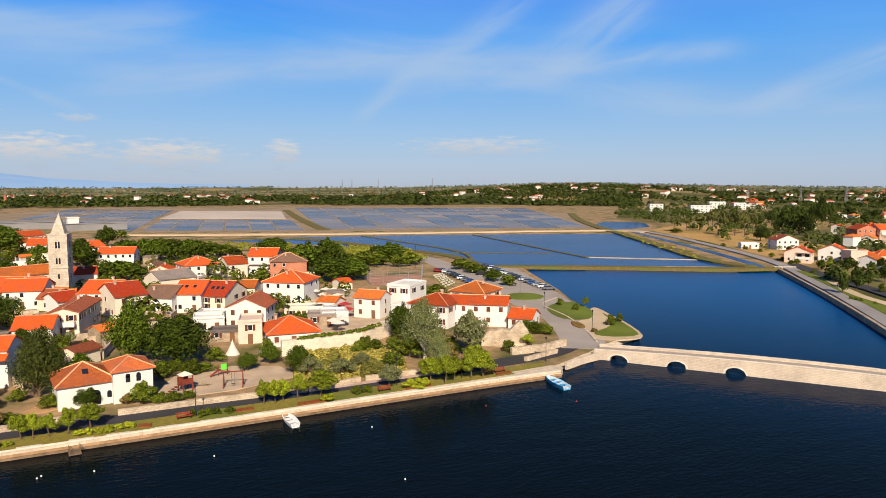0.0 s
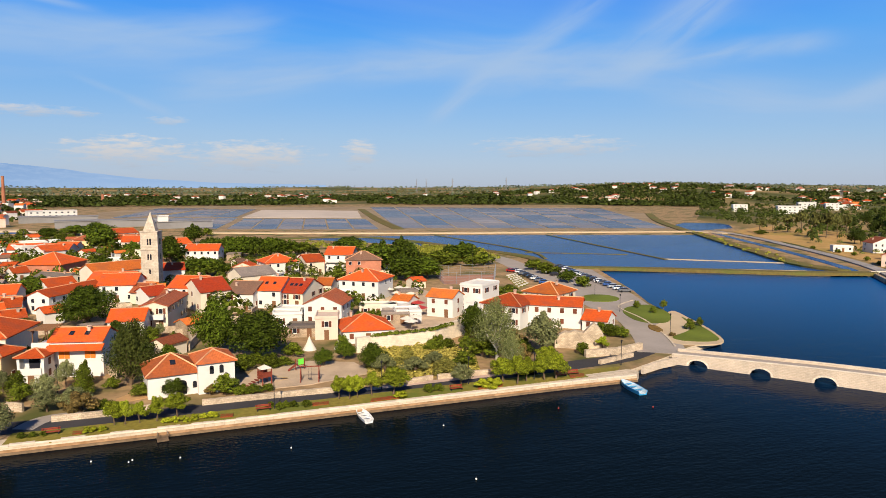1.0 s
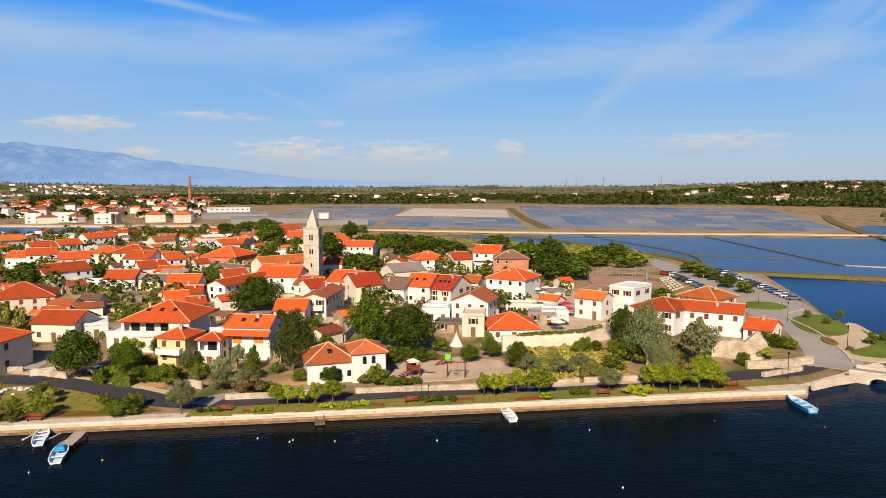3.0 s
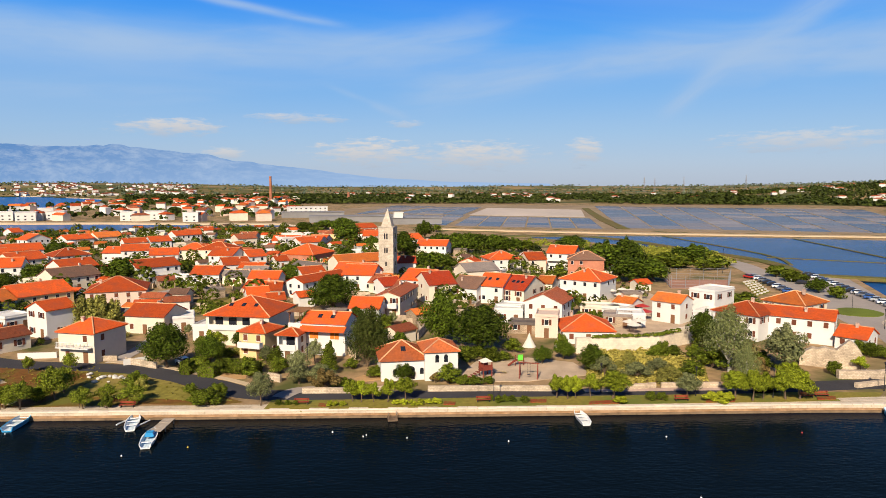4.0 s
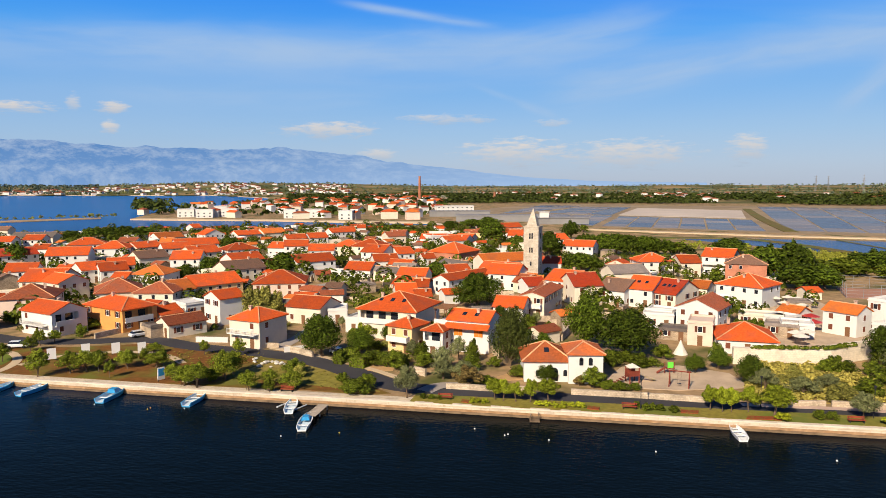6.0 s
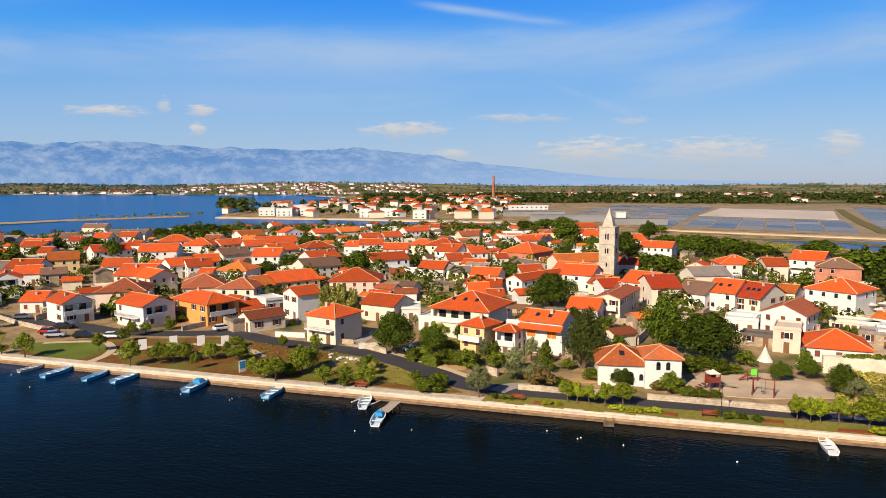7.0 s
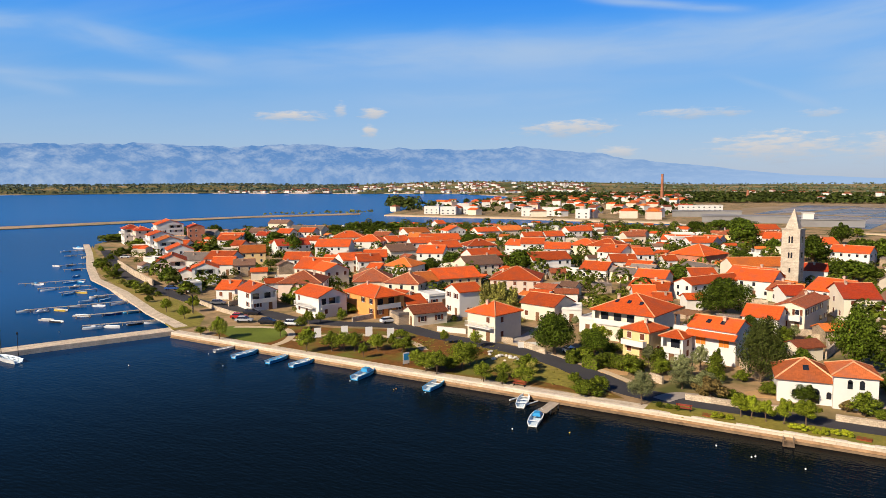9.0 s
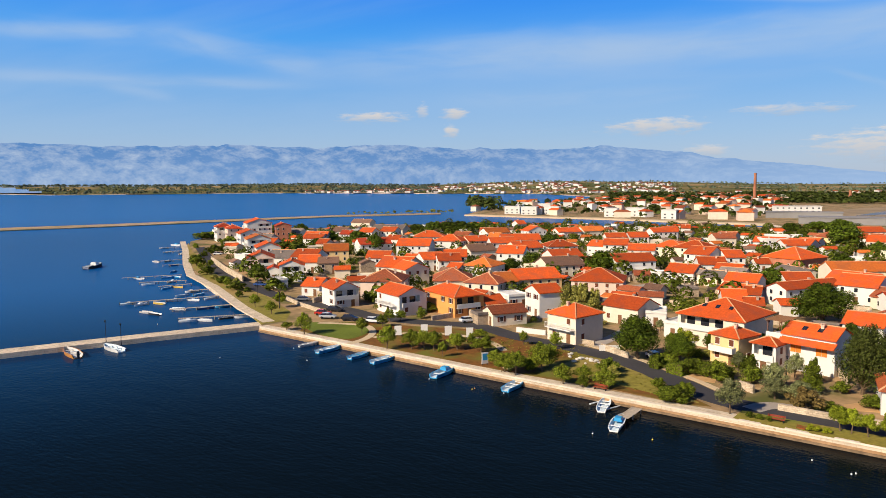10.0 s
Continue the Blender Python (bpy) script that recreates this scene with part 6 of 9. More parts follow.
plant("bush", -34.4, 116.1, 2.5, 2.9)
plant("bush", -32.5, 116.5, 2.6, 2.9)
plant("bush", -30.5, 117.8, 2.4, 2.9)
plant("bush", -27.5, 115.3, 3.3, 3.9)
plant("park", -59.0, 100.2, 3.5, 3.8)
plant("park", -56.4, 99.4, 4.1, 3.3)
plant("park", -53.8, 104.2, 4.9, 4.1)
plant("park", -47.4, 99.3, 3.2, 3.0)
plant("park", -45.3, 102.5, 2.6, 2.9)
plant("park", -41.1, 101.5, 2.9, 3.6)
plant("bush", -43.9, 110.2, 2.5, 3.4)
plant("bush", -33.8, 105.8, 1.7, 2.2)
plant("bush", -30.0, 99.9, 2.7, 3.7)
plant("bush", -31.5, 100.8, 1.9, 3.0)
plant("bush", -29.0, 103.6, 2.4, 2.8)
plant("park", -69.9, 109.6, 2.9, 3.8)
plant("park", -54.2, 107.7, 3.9, 3.5)
plant("park", -55.5, 103.2, 2.5, 3.3)
plant("park", -63.1, 103.7, 2.5, 2.9)
plant("dry", -70.8, 152.5, 8.0, 5.6)
plant("dry", -67.8, 152.5, 8.3, 5.5)
plant("dry", -65.6, 153.5, 7.1, 3.9)
plant("broad", -93.2, 223.4, 8.8, 12.0)
plant("broad", -119.7, 223.6, 7.0, 7.4)
plant("bush", -130.6, 220.8, 3.7, 7.5)
plant("broad", -159.9, 317.5, 6.2, 12.7)
plant("broad", -145.0, 296.3, 6.5, 9.6)
plant("bush", -86.4, 225.6, 2.8, 5.7)
plant("park", -117.5, 102.4, 1.9, 2.6)
plant("park", -110.5, 101.3, 4.6, 3.5)
plant("park", -100.6, 109.1, 3.5, 2.5)
plant("park", -101.6, 117.2, 2.9, 2.4)
plant("park", -103.0, 121.5, 3.4, 2.4)
plant("park", -102.0, 124.3, 2.6, 2.3)
plant("park", -86.6, 101.1, 4.7, 3.3)
plant("park", -82.6, 104.0, 3.8, 3.7)
plant("park", -80.4, 105.3, 3.8, 3.3)
plant("park", -82.0, 109.8, 2.6, 3.4)
plant("park", -75.4, 109.3, 3.1, 3.4)
plant("park", -76.3, 119.0, 2.1, 2.9)
plant("park", -57.0, 100.6, 3.6, 3.3)
plant("park", -59.4, 100.8, 2.8, 2.4)
plant("bush", -106.6, 136.9, 2.6, 4.9)
plant("bush", -103.5, 138.7, 2.2, 4.2)
plant("bush", -110.2, 138.0, 1.9, 3.5)
plant("bush", -127.9, 141.4, 2.8, 4.0)
plant("bush", -125.3, 141.9, 2.5, 3.8)
plant("broad", -212.3, 239.2, 9.5, 8.0)
plant("broad", -244.6, 264.9, 8.1, 10.7)
plant("broad", -263.9, 263.8, 7.6, 9.0)
plant("broad", -253.1, 243.2, 5.7, 8.5)
plant("bush", -237.6, 214.4, 6.4, 10.3)
plant("bush", -252.1, 220.6, 5.4, 8.1)
plant("broad", -123.8, 213.5, 5.5, 6.1)
plant("broad", -264.7, 359.2, 7.9, 12.5)
plant("broad", -261.0, 366.7, 7.6, 12.6)
plant("broad", -249.8, 366.7, 8.1, 14.2)
plant("broad", -245.4, 380.3, 7.1, 14.5)
plant("broad", -279.5, 360.2, 5.7, 11.0)
plant("broad", -332.7, 305.5, 7.2, 9.1)
plant("broad", -357.6, 306.4, 6.5, 11.3)
plant("bush", -146.0, 208.4, 3.2, 5.1)
plant("bush", -306.3, 229.0, 5.2, 9.8)
plant("bush", -243.5, 165.5, 4.6, 6.3)
plant("bush", -216.5, 151.6, 3.2, 5.2)
plant("bush", -279.4, 200.8, 4.1, 8.5)
plant("bush", -359.6, 250.1, 4.3, 10.8)
plant("bush", -360.5, 256.6, 4.4, 10.9)
plant("bush", -192.5, 141.1, 2.3, 5.1)
plant("bush", -175.1, 133.3, 2.9, 4.7)
plant("broad", -186.2, 149.9, 5.6, 6.1)
plant("bush", -166.3, 140.2, 3.9, 5.4)
plant("bush", -169.7, 148.4, 2.8, 4.6)
plant("broad", -38.7, 226.0, 6.1, 9.2)
plant("broad", -26.7, 276.6, 3.5, 9.6)
plant("broad", -44.2, 482.1, 8.7, 18.8)
plant("broad", -59.2, 494.4, 6.5, 16.6)
plant("broad", -69.8, 469.2, 6.7, 13.2)
plant("broad", -102.0, 441.5, 5.7, 15.1)
plant("bush", -88.8, 423.6, 4.7, 14.4)
plant("bush", -37.1, 188.7, 2.1, 6.4)
plant("bush", -31.3, 173.6, 2.7, 5.9)
plant("broad", -31.0, 374.1, 12.5, 14.3)
plant("broad", -39.2, 436.9, 9.9, 14.1)
plant("broad", -26.3, 297.2, 4.7, 7.2)
plant("broad", -16.7, 346.4, 6.2, 8.3)
plant("broad", -0.4, 301.3, 11.3, 10.3)
plant("broad", -3.4, 315.7, 8.1, 8.9)
plant("broad", 10.5, 402.3, 10.3, 10.0)
plant("bush", 20.4, 462.2, 5.2, 6.7)
plant("broad", 13.9, 328.2, 8.3, 7.9)
plant("broad", 18.2, 324.8, 8.8, 9.1)
plant("broad", 23.4, 319.6, 9.4, 9.6)
plant("broad", 29.1, 319.2, 9.6, 10.3)
plant("broad", 34.6, 317.6, 9.2, 10.3)
plant("broad", 40.4, 317.3, 8.7, 9.0)
plant("broad", 45.8, 317.1, 8.2, 9.0)
plant("broad", 50.8, 318.6, 7.0, 7.8)
plant("bush", 57.0, 322.2, 5.8, 9.2)
plant("broad", 7.2, 258.9, 6.1, 8.3)
plant("broad", 11.5, 256.7, 6.8, 10.3)
plant("broad", 15.0, 257.3, 5.6, 7.2)
plant("broad", 81.9, 336.6, 6.6, 12.8)
plant("bush", 53.1, 233.0, 4.5, 4.8)
plant("bush", 48.4, 268.4, 1.6, 4.4)
plant("broad", -18.9, 212.0, 4.2, 9.4)
plant("bush", 129.7, 230.6, 4.2, 7.0)
plant("bush", 128.1, 219.6, 4.3, 5.8)
plant("bush", 130.8, 216.4, 3.0, 4.8)
plant("broad", 123.9, 196.1, 4.1, 6.1)
plant("bush", 122.8, 186.2, 3.5, 5.1)
plant("bush", 87.9, 125.5, 2.4, 2.9)
plant("bush", 88.2, 122.2, 2.7, 3.4)
plant("bush", 89.5, 120.0, 2.3, 2.8)
plant("bush", 50.4, 124.0, 2.4, 3.0)
plant("bush", 73.3, 110.8, 2.4, 2.5)
plant("bush", 73.7, 119.6, 2.3, 4.3)

# more young trees of the park
for x, y, h, w, kind in ((-74.5, 108.2, 3.6, 2.4, "park"), (-72.9, 111.0, 3.3, 2.0, "park"), (-69.4, 111.1, 3.5, 1.9, "park"), (-59.3, 99.7, 3.1, 1.8, "park"),
                         (-48.0, 99.7, 2.7, 1.9, "park"), (-55.4, 102.8, 2.3, 2.4, "bush"), (-65.9, 119.5, 3.1, 2.4, "park"), (-58.9, 119.8, 3.5, 3.0, "park"),
                         (-74.0, 102.5, 3.2, 2.1, "park"), (-78.2, 105.4, 3.7, 2.3, "park"), (-40.7, 101.2, 1.7, 2.0, "dry"), (-43.9, 99.3, 2.4, 2.1, "bush")):
    plant(kind, x, y, h / 1.06, w / 1.34)

# trees of the lagoon's far bank, one by one: a pine grove on the dry field, gardens and the promenade
for x, y, h, w, kind in ((376.5, 355.1, 10.2, 9.6, "bankpine"), (399.9, 364.5, 9.3, 8.8, "bankpine"), (403.6, 355.5, 12.6, 9.8, "bankpine"), (401.7, 342.6, 15.5, 10.6, "bankpine"), (376.9, 311.3, 15.8, 9.0, "bankpine"),
                         (378.7, 304.7, 16.7, 8.9, "bankpine"), (384.8, 301.7, 15.6, 8.8, "bankpine"), (403.2, 309.9, 15.4, 8.4, "bankpine"), (357.3, 269.4, 9.4, 9.2, "dark"), (357.0, 265.0, 8.7, 7.8, "dark"),
                         (455.6, 322.7, 18.7, 14.8, "dark"), (432.2, 295.4, 19.3, 15.4, "dark"), (422.6, 282.8, 16.8, 11.8, "dark"), (512.6, 331.6, 27.5, 10.1, "dark"), (533.0, 337.8, 20.5, 9.5, "dark"),
                         (433.5, 313.5, 10.0, 9.0, "dark"), (414.6, 255.1, 8.7, 7.5, "olive"), (627.8, 366.4, 9.2, 10.9, "dark"), (712.9, 407.8, 8.7, 14.6, "dark"), (691.7, 418.1, 11.5, 14.8, "dark"),
                         (336.1, 209.4, 8.5, 4.9, "dark"), (330.6, 222.4, 3.5, 3.1, "bush"), (228.9, 143.0, 5.8, 5.9, "dark"), (202.5, 123.6, 6.8, 3.7, "dark"), (213.0, 125.6, 8.1, 5.4, "dark"),
                         (226.3, 129.5, 5.5, 3.9, "dark"), (254.6, 153.8, 6.4, 8.2, "dark"), (256.0, 164.7, 4.4, 3.9, "bush"), (262.7, 149.6, 4.7, 4.5, "dark"), (280.8, 156.1, 4.5, 4.9, "dark"),
                         (234.0, 137.3, 3.5, 3.6, "bush"), (273.8, 172.6, 2.8, 3.2, "bush"), (273.1, 168.6, 3.0, 3.2, "bush"), (272.4, 164.6, 2.7, 3.5, "bush"), (269.6, 174.8, 2.3, 2.9, "bush"),
                         (273.2, 182.2, 2.2, 3.0, "bush"), (265.0, 181.7, 2.4, 3.4, "bush"), (240.0, 157.6, 1.9, 2.9, "bush"), (232.2, 147.7, 1.8, 2.8, "bush"), (194.6, 116.2, 1.5, 1.7, "bush"),
                         (193.9, 114.4, 1.4, 1.6, "bush"), (193.3, 112.6, 1.4, 1.6, "bush"), (192.3, 108.0, 1.2, 1.6, "bush"), (259.1, 180.2, 2.3, 2.9, "bush"), (269.4, 191.5, 2.2, 3.1, "bush"),
                         (282.0, 206.3, 2.1, 3.3, "bush"), (296.3, 223.1, 2.0, 3.0, "bush"), (302.9, 236.4, 1.8, 4.3, "bush"), (308.9, 255.5, 1.8, 3.4, "bush"), (368.5, 345.9, 3.2, 11.3, "bush"),
                         (241.8, 133.2, 6.5, 4.8, "dark"), (215.5, 119.3, 3.4, 2.6, "bush"), (308.3, 201.5, 3.8, 2.8, "olive"), (479.1, 364.4, 10.0, 9.9, "dark"), (533.8, 392.0, 11.9, 10.7, "dark"),
                         (625.2, 437.3, 13.6, 15.1, "dark"), (646.0, 427.2, 13.6, 14.9, "dark"), (568.8, 355.6, 9.7, 10.9, "dark"), (406.6, 259.1, 5.6, 5.5, "olive"), (440.8, 309.9, 6.4, 6.4, "olive"),
                         (346.4, 194.4, 4.4, 4.2, "bush"), (328.5, 191.3, 3.2, 3.2, "bush")):
    plant(kind, x, y, h / 1.06, w / 1.34)
strip("bank_verge", smooth_line([(242.4, 163.8), (220.1, 138.4), (200.7, 117.5), (185.3, 101.2), (167.4, 82.4)]), 5.0, GZ - 0.3, GZ + 0.56, LAWN, label="green planted strip along the lagoon promenade")
strip("bank_path", smooth_line([(225.3, 141.7), (205.5, 122.0), (195.0, 106.6), (186.7, 93.5)]), 3.2, GZ - 0.3, GZ + 0.6, SAND, label="pale sandy path behind the promenade")
strip("bank_street", smooth_line([(260.1, 179.6), (240.3, 155.6), (226.5, 136.6), (219.3, 125.0), (213.3, 116.8), (201.2, 99.5)]), 5.5, GZ - 0.3, GZ + 0.58, ASPHALT, label="dark asphalt street behind the lagoon promenade")

# ---- boats, jetties, buoys ----
def paint(name, c, rough=0.45):
    return material(name, c, rough, 0.85, 3, 0.6, spec=0.4)


BOAT = {"blue": paint("boat_blue", (0.035, 0.30, 0.60)), "white": paint("boat_white", (0.78, 0.78, 0.76)), "deep": paint("boat_deep_blue", (0.03, 0.10, 0.38)),
        "orange": paint("boat_orange", (0.55, 0.24, 0.06)), "yellow": paint("boat_yellow", (0.70, 0.48, 0.06)), "red": paint("boat_red", (0.45, 0.04, 0.03)),
        "dark": paint("boat_dark", (0.03, 0.03, 0.035)), "grey": paint("boat_grey", (0.55, 0.53, 0.50)), "inside": paint("boat_inside", (0.60, 0.70, 0.76), 0.7)}
PLANK = material("jetty_planks", (0.40, 0.33, 0.26), 0.9, 0.6, 3, 0.8, 0.4, 10)


def boat_meshes(hull, inner, wide=0.32):
    """Hull (with rim), floor, one metre long, bow along +x."""
    bm = bmesh.new()
    stations = 11
    ribs = []
    for i in range(stations):
        u = i / (stations - 1)
        b = wide / 2 * (0.78 + 0.22 * math.sin(math.pi * min(u / 0.5, 1) / 2)) * (1 if u < 0.45 else math.cos((u - 0.45) / 0.55 * math.pi / 2) ** 0.75) + 0.004
        sheer = 0.085 + 0.055 * max(0, u - 0.35) ** 1.5
        x = u - 0.5
        ribs.append([bm.verts.new((x - (0.03 if q == 0 else 0) * u, s * b * w, z)) for q, (s, w, z) in enumerate(
            ((0, 0, -0.05), (1, 0.72, -0.03), (1, 1.0, sheer), (1, 0.86, sheer), (1, 0.62, 0.01), (0, 0, 0.005), (-1, 0.62, 0.01), (-1, 0.86, sheer), (-1, 1.0, sheer), (-1, 0.72, -0.03)))])
    for i in range(stations - 1):
        for k in range(10):
            f = bm.faces.new((ribs[i][k], ribs[i][(k + 1) % 10], ribs[i + 1][(k + 1) % 10], ribs[i + 1][k]))
            f.material_index = 1 if k in (3, 4, 5, 6) else 0
    bm.faces.new(ribs[0]), bm.faces.new(ribs[-1])
    bmesh.ops.recalc_face_normals(bm, faces=bm.faces)
    me = bpy.data.meshes.new("hull")
    bm.to_mesh(me)
    bm.free()
    me.materials.append(hull), me.materials.append(inner)
    return me


HULLS = {(h, i): boat_meshes(BOAT[h], BOAT[i]) for h, i in (("blue", "inside"), ("white", "inside"), ("deep", "inside"), ("orange", "grey"), ("yellow", "grey"), ("white", "white"), ("grey", "grey"), ("dark", "white"))}
THWART = {k: box_mesh("thwart", (-0.02, 0.02, -0.125, 0.125, 0.055, 0.068), BOAT[k]) for k in ("white", "blue", "grey")}
ENGINE = box_mesh("outboard_engine", (-0.54, -0.5, -0.025, 0.025, -0.03, 0.16), BOAT["dark"])
COVER = {}
for k in ("white", "blue"):
    bm = bmesh.new()
    v = box(bm, -0.05, 0.22, -0.10, 0.10, 0.08, 0.17)
    for q in v[4:]:
        q.co.x = 0.03 + (q.co.x - 0.08) * 0.62
        q.co.y *= 0.75
    me = bpy.data.meshes.new("cabin")
    bm.to_mesh(me)
    bm.free()
    me.materials.append(BOAT[k])
    COVER[k] = me


def boat(stern, bow, hull="white", inner="inside", engine=False, cabin="", label="", seats="white", least=2.8):
    a, b = Vector(stern), Vector(bow)
    mid, length = (a + b) / 2, max((b - a).length, least)
    root = new("rowing_boat" if not cabin else "motor_boat")
    root.matrix_world = pose(mid.x, mid.y, 0.12, 0, 0, math.degrees(math.atan2(b.y - a.y, b.x - a.x))) @ Matrix.Diagonal((length, length * 1.0, length * 1.0, 1))
    tagged(root, label or f"small {'sky blue' if hull == 'blue' else 'dark blue' if hull == 'deep' else hull} open boat moored on the water", "boat", group="moored boats")
    piece("hull", HULLS[(hull, inner)], root)
    for x in (-0.28, -0.02, 0.2) if not cabin else (-0.3,):
        piece("thwart", THWART[seats], root, pose(x, 0, 0) @ Matrix.Diagonal((1, 1 if x < 0.1 else 0.8, 1, 1)))
    if engine:
        piece("outboard_engine", ENGINE, root)
    if cabin:
        piece("cabin", COVER[cabin], root)
    return root


boat((-106.3, 95.9), (-105.2, 100.5), "grey", "grey")
boat((-99.2, 94.2), (-98.6, 100.5), "blue")
boat((-90.5, 94.4), (-90.3, 100.1), "blue", seats="blue")
boat((-84.7, 94.5), (-83.8, 100.8), "blue")
boat((-69.4, 93.3), (-69.7, 100.3), "blue", cabin="blue")
boat((-55.1, 93.7), (-55.2, 100.3), "blue", seats="white")
boat((-38.3, 93.1), (-39.6, 98.9), "white", label="small white boat with outrigger floats by the jetty")
boat((-33.8, 86.6), (-34.8, 92.5), "white", "inside", label="white and blue boat tied to the jetty", cabin="blue")
boat((25.2, 91.8), (25.0, 97.3), "white", "white", label="plain white dinghy moored near the quay")
boat((70.2, 88.2), (70.9, 94.9), "blue", label="sky blue wooden boat moored by the quay end", seats="blue")
boat((-135.9, 64.9), (-144.3, 66.4), "orange", "grey", engine=True)
boat((-133.3, 72.4), (-140.7, 72.7), "white", "inside")
boat((-280.1, 138.9), (-287.1, 149.4), "dark", "white", cabin="white", label="low dark motor boat anchored off the shore")
bm = bmesh.new()
for s in (-1, 1):
    tube(bm, (-1.5, s * 1.6, 0.25), (1.5, s * 1.6, 0.25), 0.12, 0.08, 8)
fl = mesh_object("outrigger_float", bm, BOAT["white"])
(fx, fy) = (-38.9, 95.9)
fl.matrix_world = pose(fx, fy, 0.05, 0, 0, 70)
tagged(fl, "pair of white floats beside the small boat", "float")


def jetty(a, b, width=1.5, label="weathered plank jetty on posts", z=0.75):
    a, b = Vector(a), Vector(b)
    d = b - a
    root = new("jetty")
    root.matrix_world = pose(a.x, a.y, 0, 0, 0, math.degrees(math.atan2(d.y, d.x)))
    tagged(root, label, "jetty")
    n = max(4, int(d.length / 0.55))
    me = box_mesh("plank", (-0.25, 0.25, -width / 2, width / 2, z - 0.07, z), PLANK)
    for k in range(n):
        piece("plank", me, root, pose((k + 0.5) / n * d.length, 0, 0.012 * ((k * 7) % 3), 0, 0, ((k * 13) % 5 - 2) * 0.6))
    post = bmesh.new()
    tube(post, (0, 0, -1.5), (0, 0, z - 0.07), 0.1, 0.1, 7)
    pm = bpy.data.meshes.new("post")
    post.to_mesh(pm)
    post.free()
    pm.materials.append(PLANK)
    for k in range(0, int(d.length / 3) + 1):
        for s in (-1, 1):
            piece("post", pm, root, pose(min(k * 3 + 0.3, d.length - 0.2), s * (width / 2 - 0.15), 0))


jetty((-33.9, 96.1), (-34.1, 90.8), 1.6)
for (a, b) in (((-141.4, 112.0), (-152.3, 97.7)), ((-157.8, 117.9), (-165.5, 103.7)), ((-173.7, 125.9), (-185.8, 102.8)), ((-187.4, 132.8), (-190.3, 125.4)), ((-202.9, 136.0), (-206.9, 125.9)), ((-226.9, 147.9), (-237.4, 130.3)), ((-211.9, 139.9), (-221.2, 127.4)), ((-256.3, 169.5), (-261.7, 161.4)), ((-274.1, 181.4), (-276.5, 166.7)), ((-311.3, 207.9), (-311.5, 194.2)), ((-330.0, 218.7), (-334.2, 208.5))):
    jetty(a, b, 1.1, "narrow plank jetty of the small harbour")
MARINA = [
    ((-150.9, 97.8), (-149.1, 99.8), "white", 1), ((-148.5, 101.2), (-145.3, 102.2), "white", 0), ((-144.4, 107.8), (-145.2, 105.3), "dark", 0),
    ((-142.0, 110.5), (-143.2, 108.9), "white", 0), ((-168.8, 106.3), (-164.4, 107.9), "white", 0), ((-162.5, 110.7), (-160.7, 114.1), "deep", 0),
    ((-159.3, 117.6), (-160.5, 115.8), "blue", 0), ((-174.3, 118.6), (-178.3, 117.5), "white", 0), ((-174.5, 121.4), (-174.1, 124.4), "white", 0),
    ((-180.7, 113.5), (-179.2, 115.6), "white", 1), ((-178.0, 109.5), (-181.0, 108.9), "yellow", 0), ((-182.1, 106.5), (-181.9, 104.2), "white", 1),
    ((-186.7, 102.8), (-185.5, 104.7), "white", 1), ((-170.8, 99.1), (-167.9, 99.8), "grey", 0), ((-186.4, 122.6), (-186.6, 119.6), "white", 0),
    ((-190.1, 128.6), (-191.1, 126.6), "white", 1), ((-204.8, 130.6), (-201.1, 131.1), "yellow", 0), ((-204.0, 125.7), (-204.5, 128.6), "blue", 0),
    ((-217.4, 129.9), (-218.2, 127.9), "white", 0), ((-231.7, 135.3), (-236.6, 134.5), "white", 1), ((-216.5, 135.9), (-217.3, 139.1), "white", 1),
    ((-228.0, 141.5), (-227.3, 143.6), "blue", 0), ((-224.6, 145.2), (-228.2, 145.2), "blue", 0), ((-241.8, 154.9), (-240.0, 151.5), "blue", 0),
    ((-261.1, 165.5), (-261.0, 167.8), "deep", 0), ((-282.1, 170.0), (-277.4, 169.6), "white", 0), ((-278.6, 176.0), (-276.2, 171.7), "white", 0),
    ((-336.5, 211.2), (-337.4, 207.1), "white", 1), ((-350.4, 223.2), (-342.3, 222.9), "white", 1), ((-299.2, 194.2), (-302.6, 199.2), "white", 0),
    ((-315.4, 199.2), (-315.4, 196.0), "white", 0), ((-164.1, 99.5), (-166.8, 98.9), "dark", 0), ((-183.6, 124.1), (-184.0, 126.7), "blue", 0),
]
for k, (a, b, c, cab) in enumerate(MARINA):
    inner = {"white": ("inside", "white")[k % 2], "yellow": "grey", "dark": "white", "grey": "grey"}.get(c, "inside")
    boat(a, b, c, inner, engine=k % 3 != 1, cabin=("white", "blue")[k % 3 == 1] if cab else "", least=4.3)

BUOY = {"white": BOAT["white"], "red": BOAT["red"], "yellow": BOAT["yellow"], "orange": BOAT["orange"]}


def buoy(p, c="white"):
    root = new("buoy")
    root.matrix_world = pose(p[0], p[1], 0)
    tagged(root, f"small {c} mooring buoy on the water", "buoy", group="mooring buoys")
    bm = bmesh.new()
    bmesh.ops.create_uvsphere(bm, u_segments=10, v_segments=7, radius=0.11)
    for v in bm.verts:
        v.co.z = v.co.z * 1.15 + 0.12
    part("float", bm, BUOY[c], root)
    bm = bmesh.new()
    tube(bm, (0, 0, 0.2), (0, 0, 0.4), 0.04, 0.03, 7)
    part("eye", bm, BOAT["dark"], root)


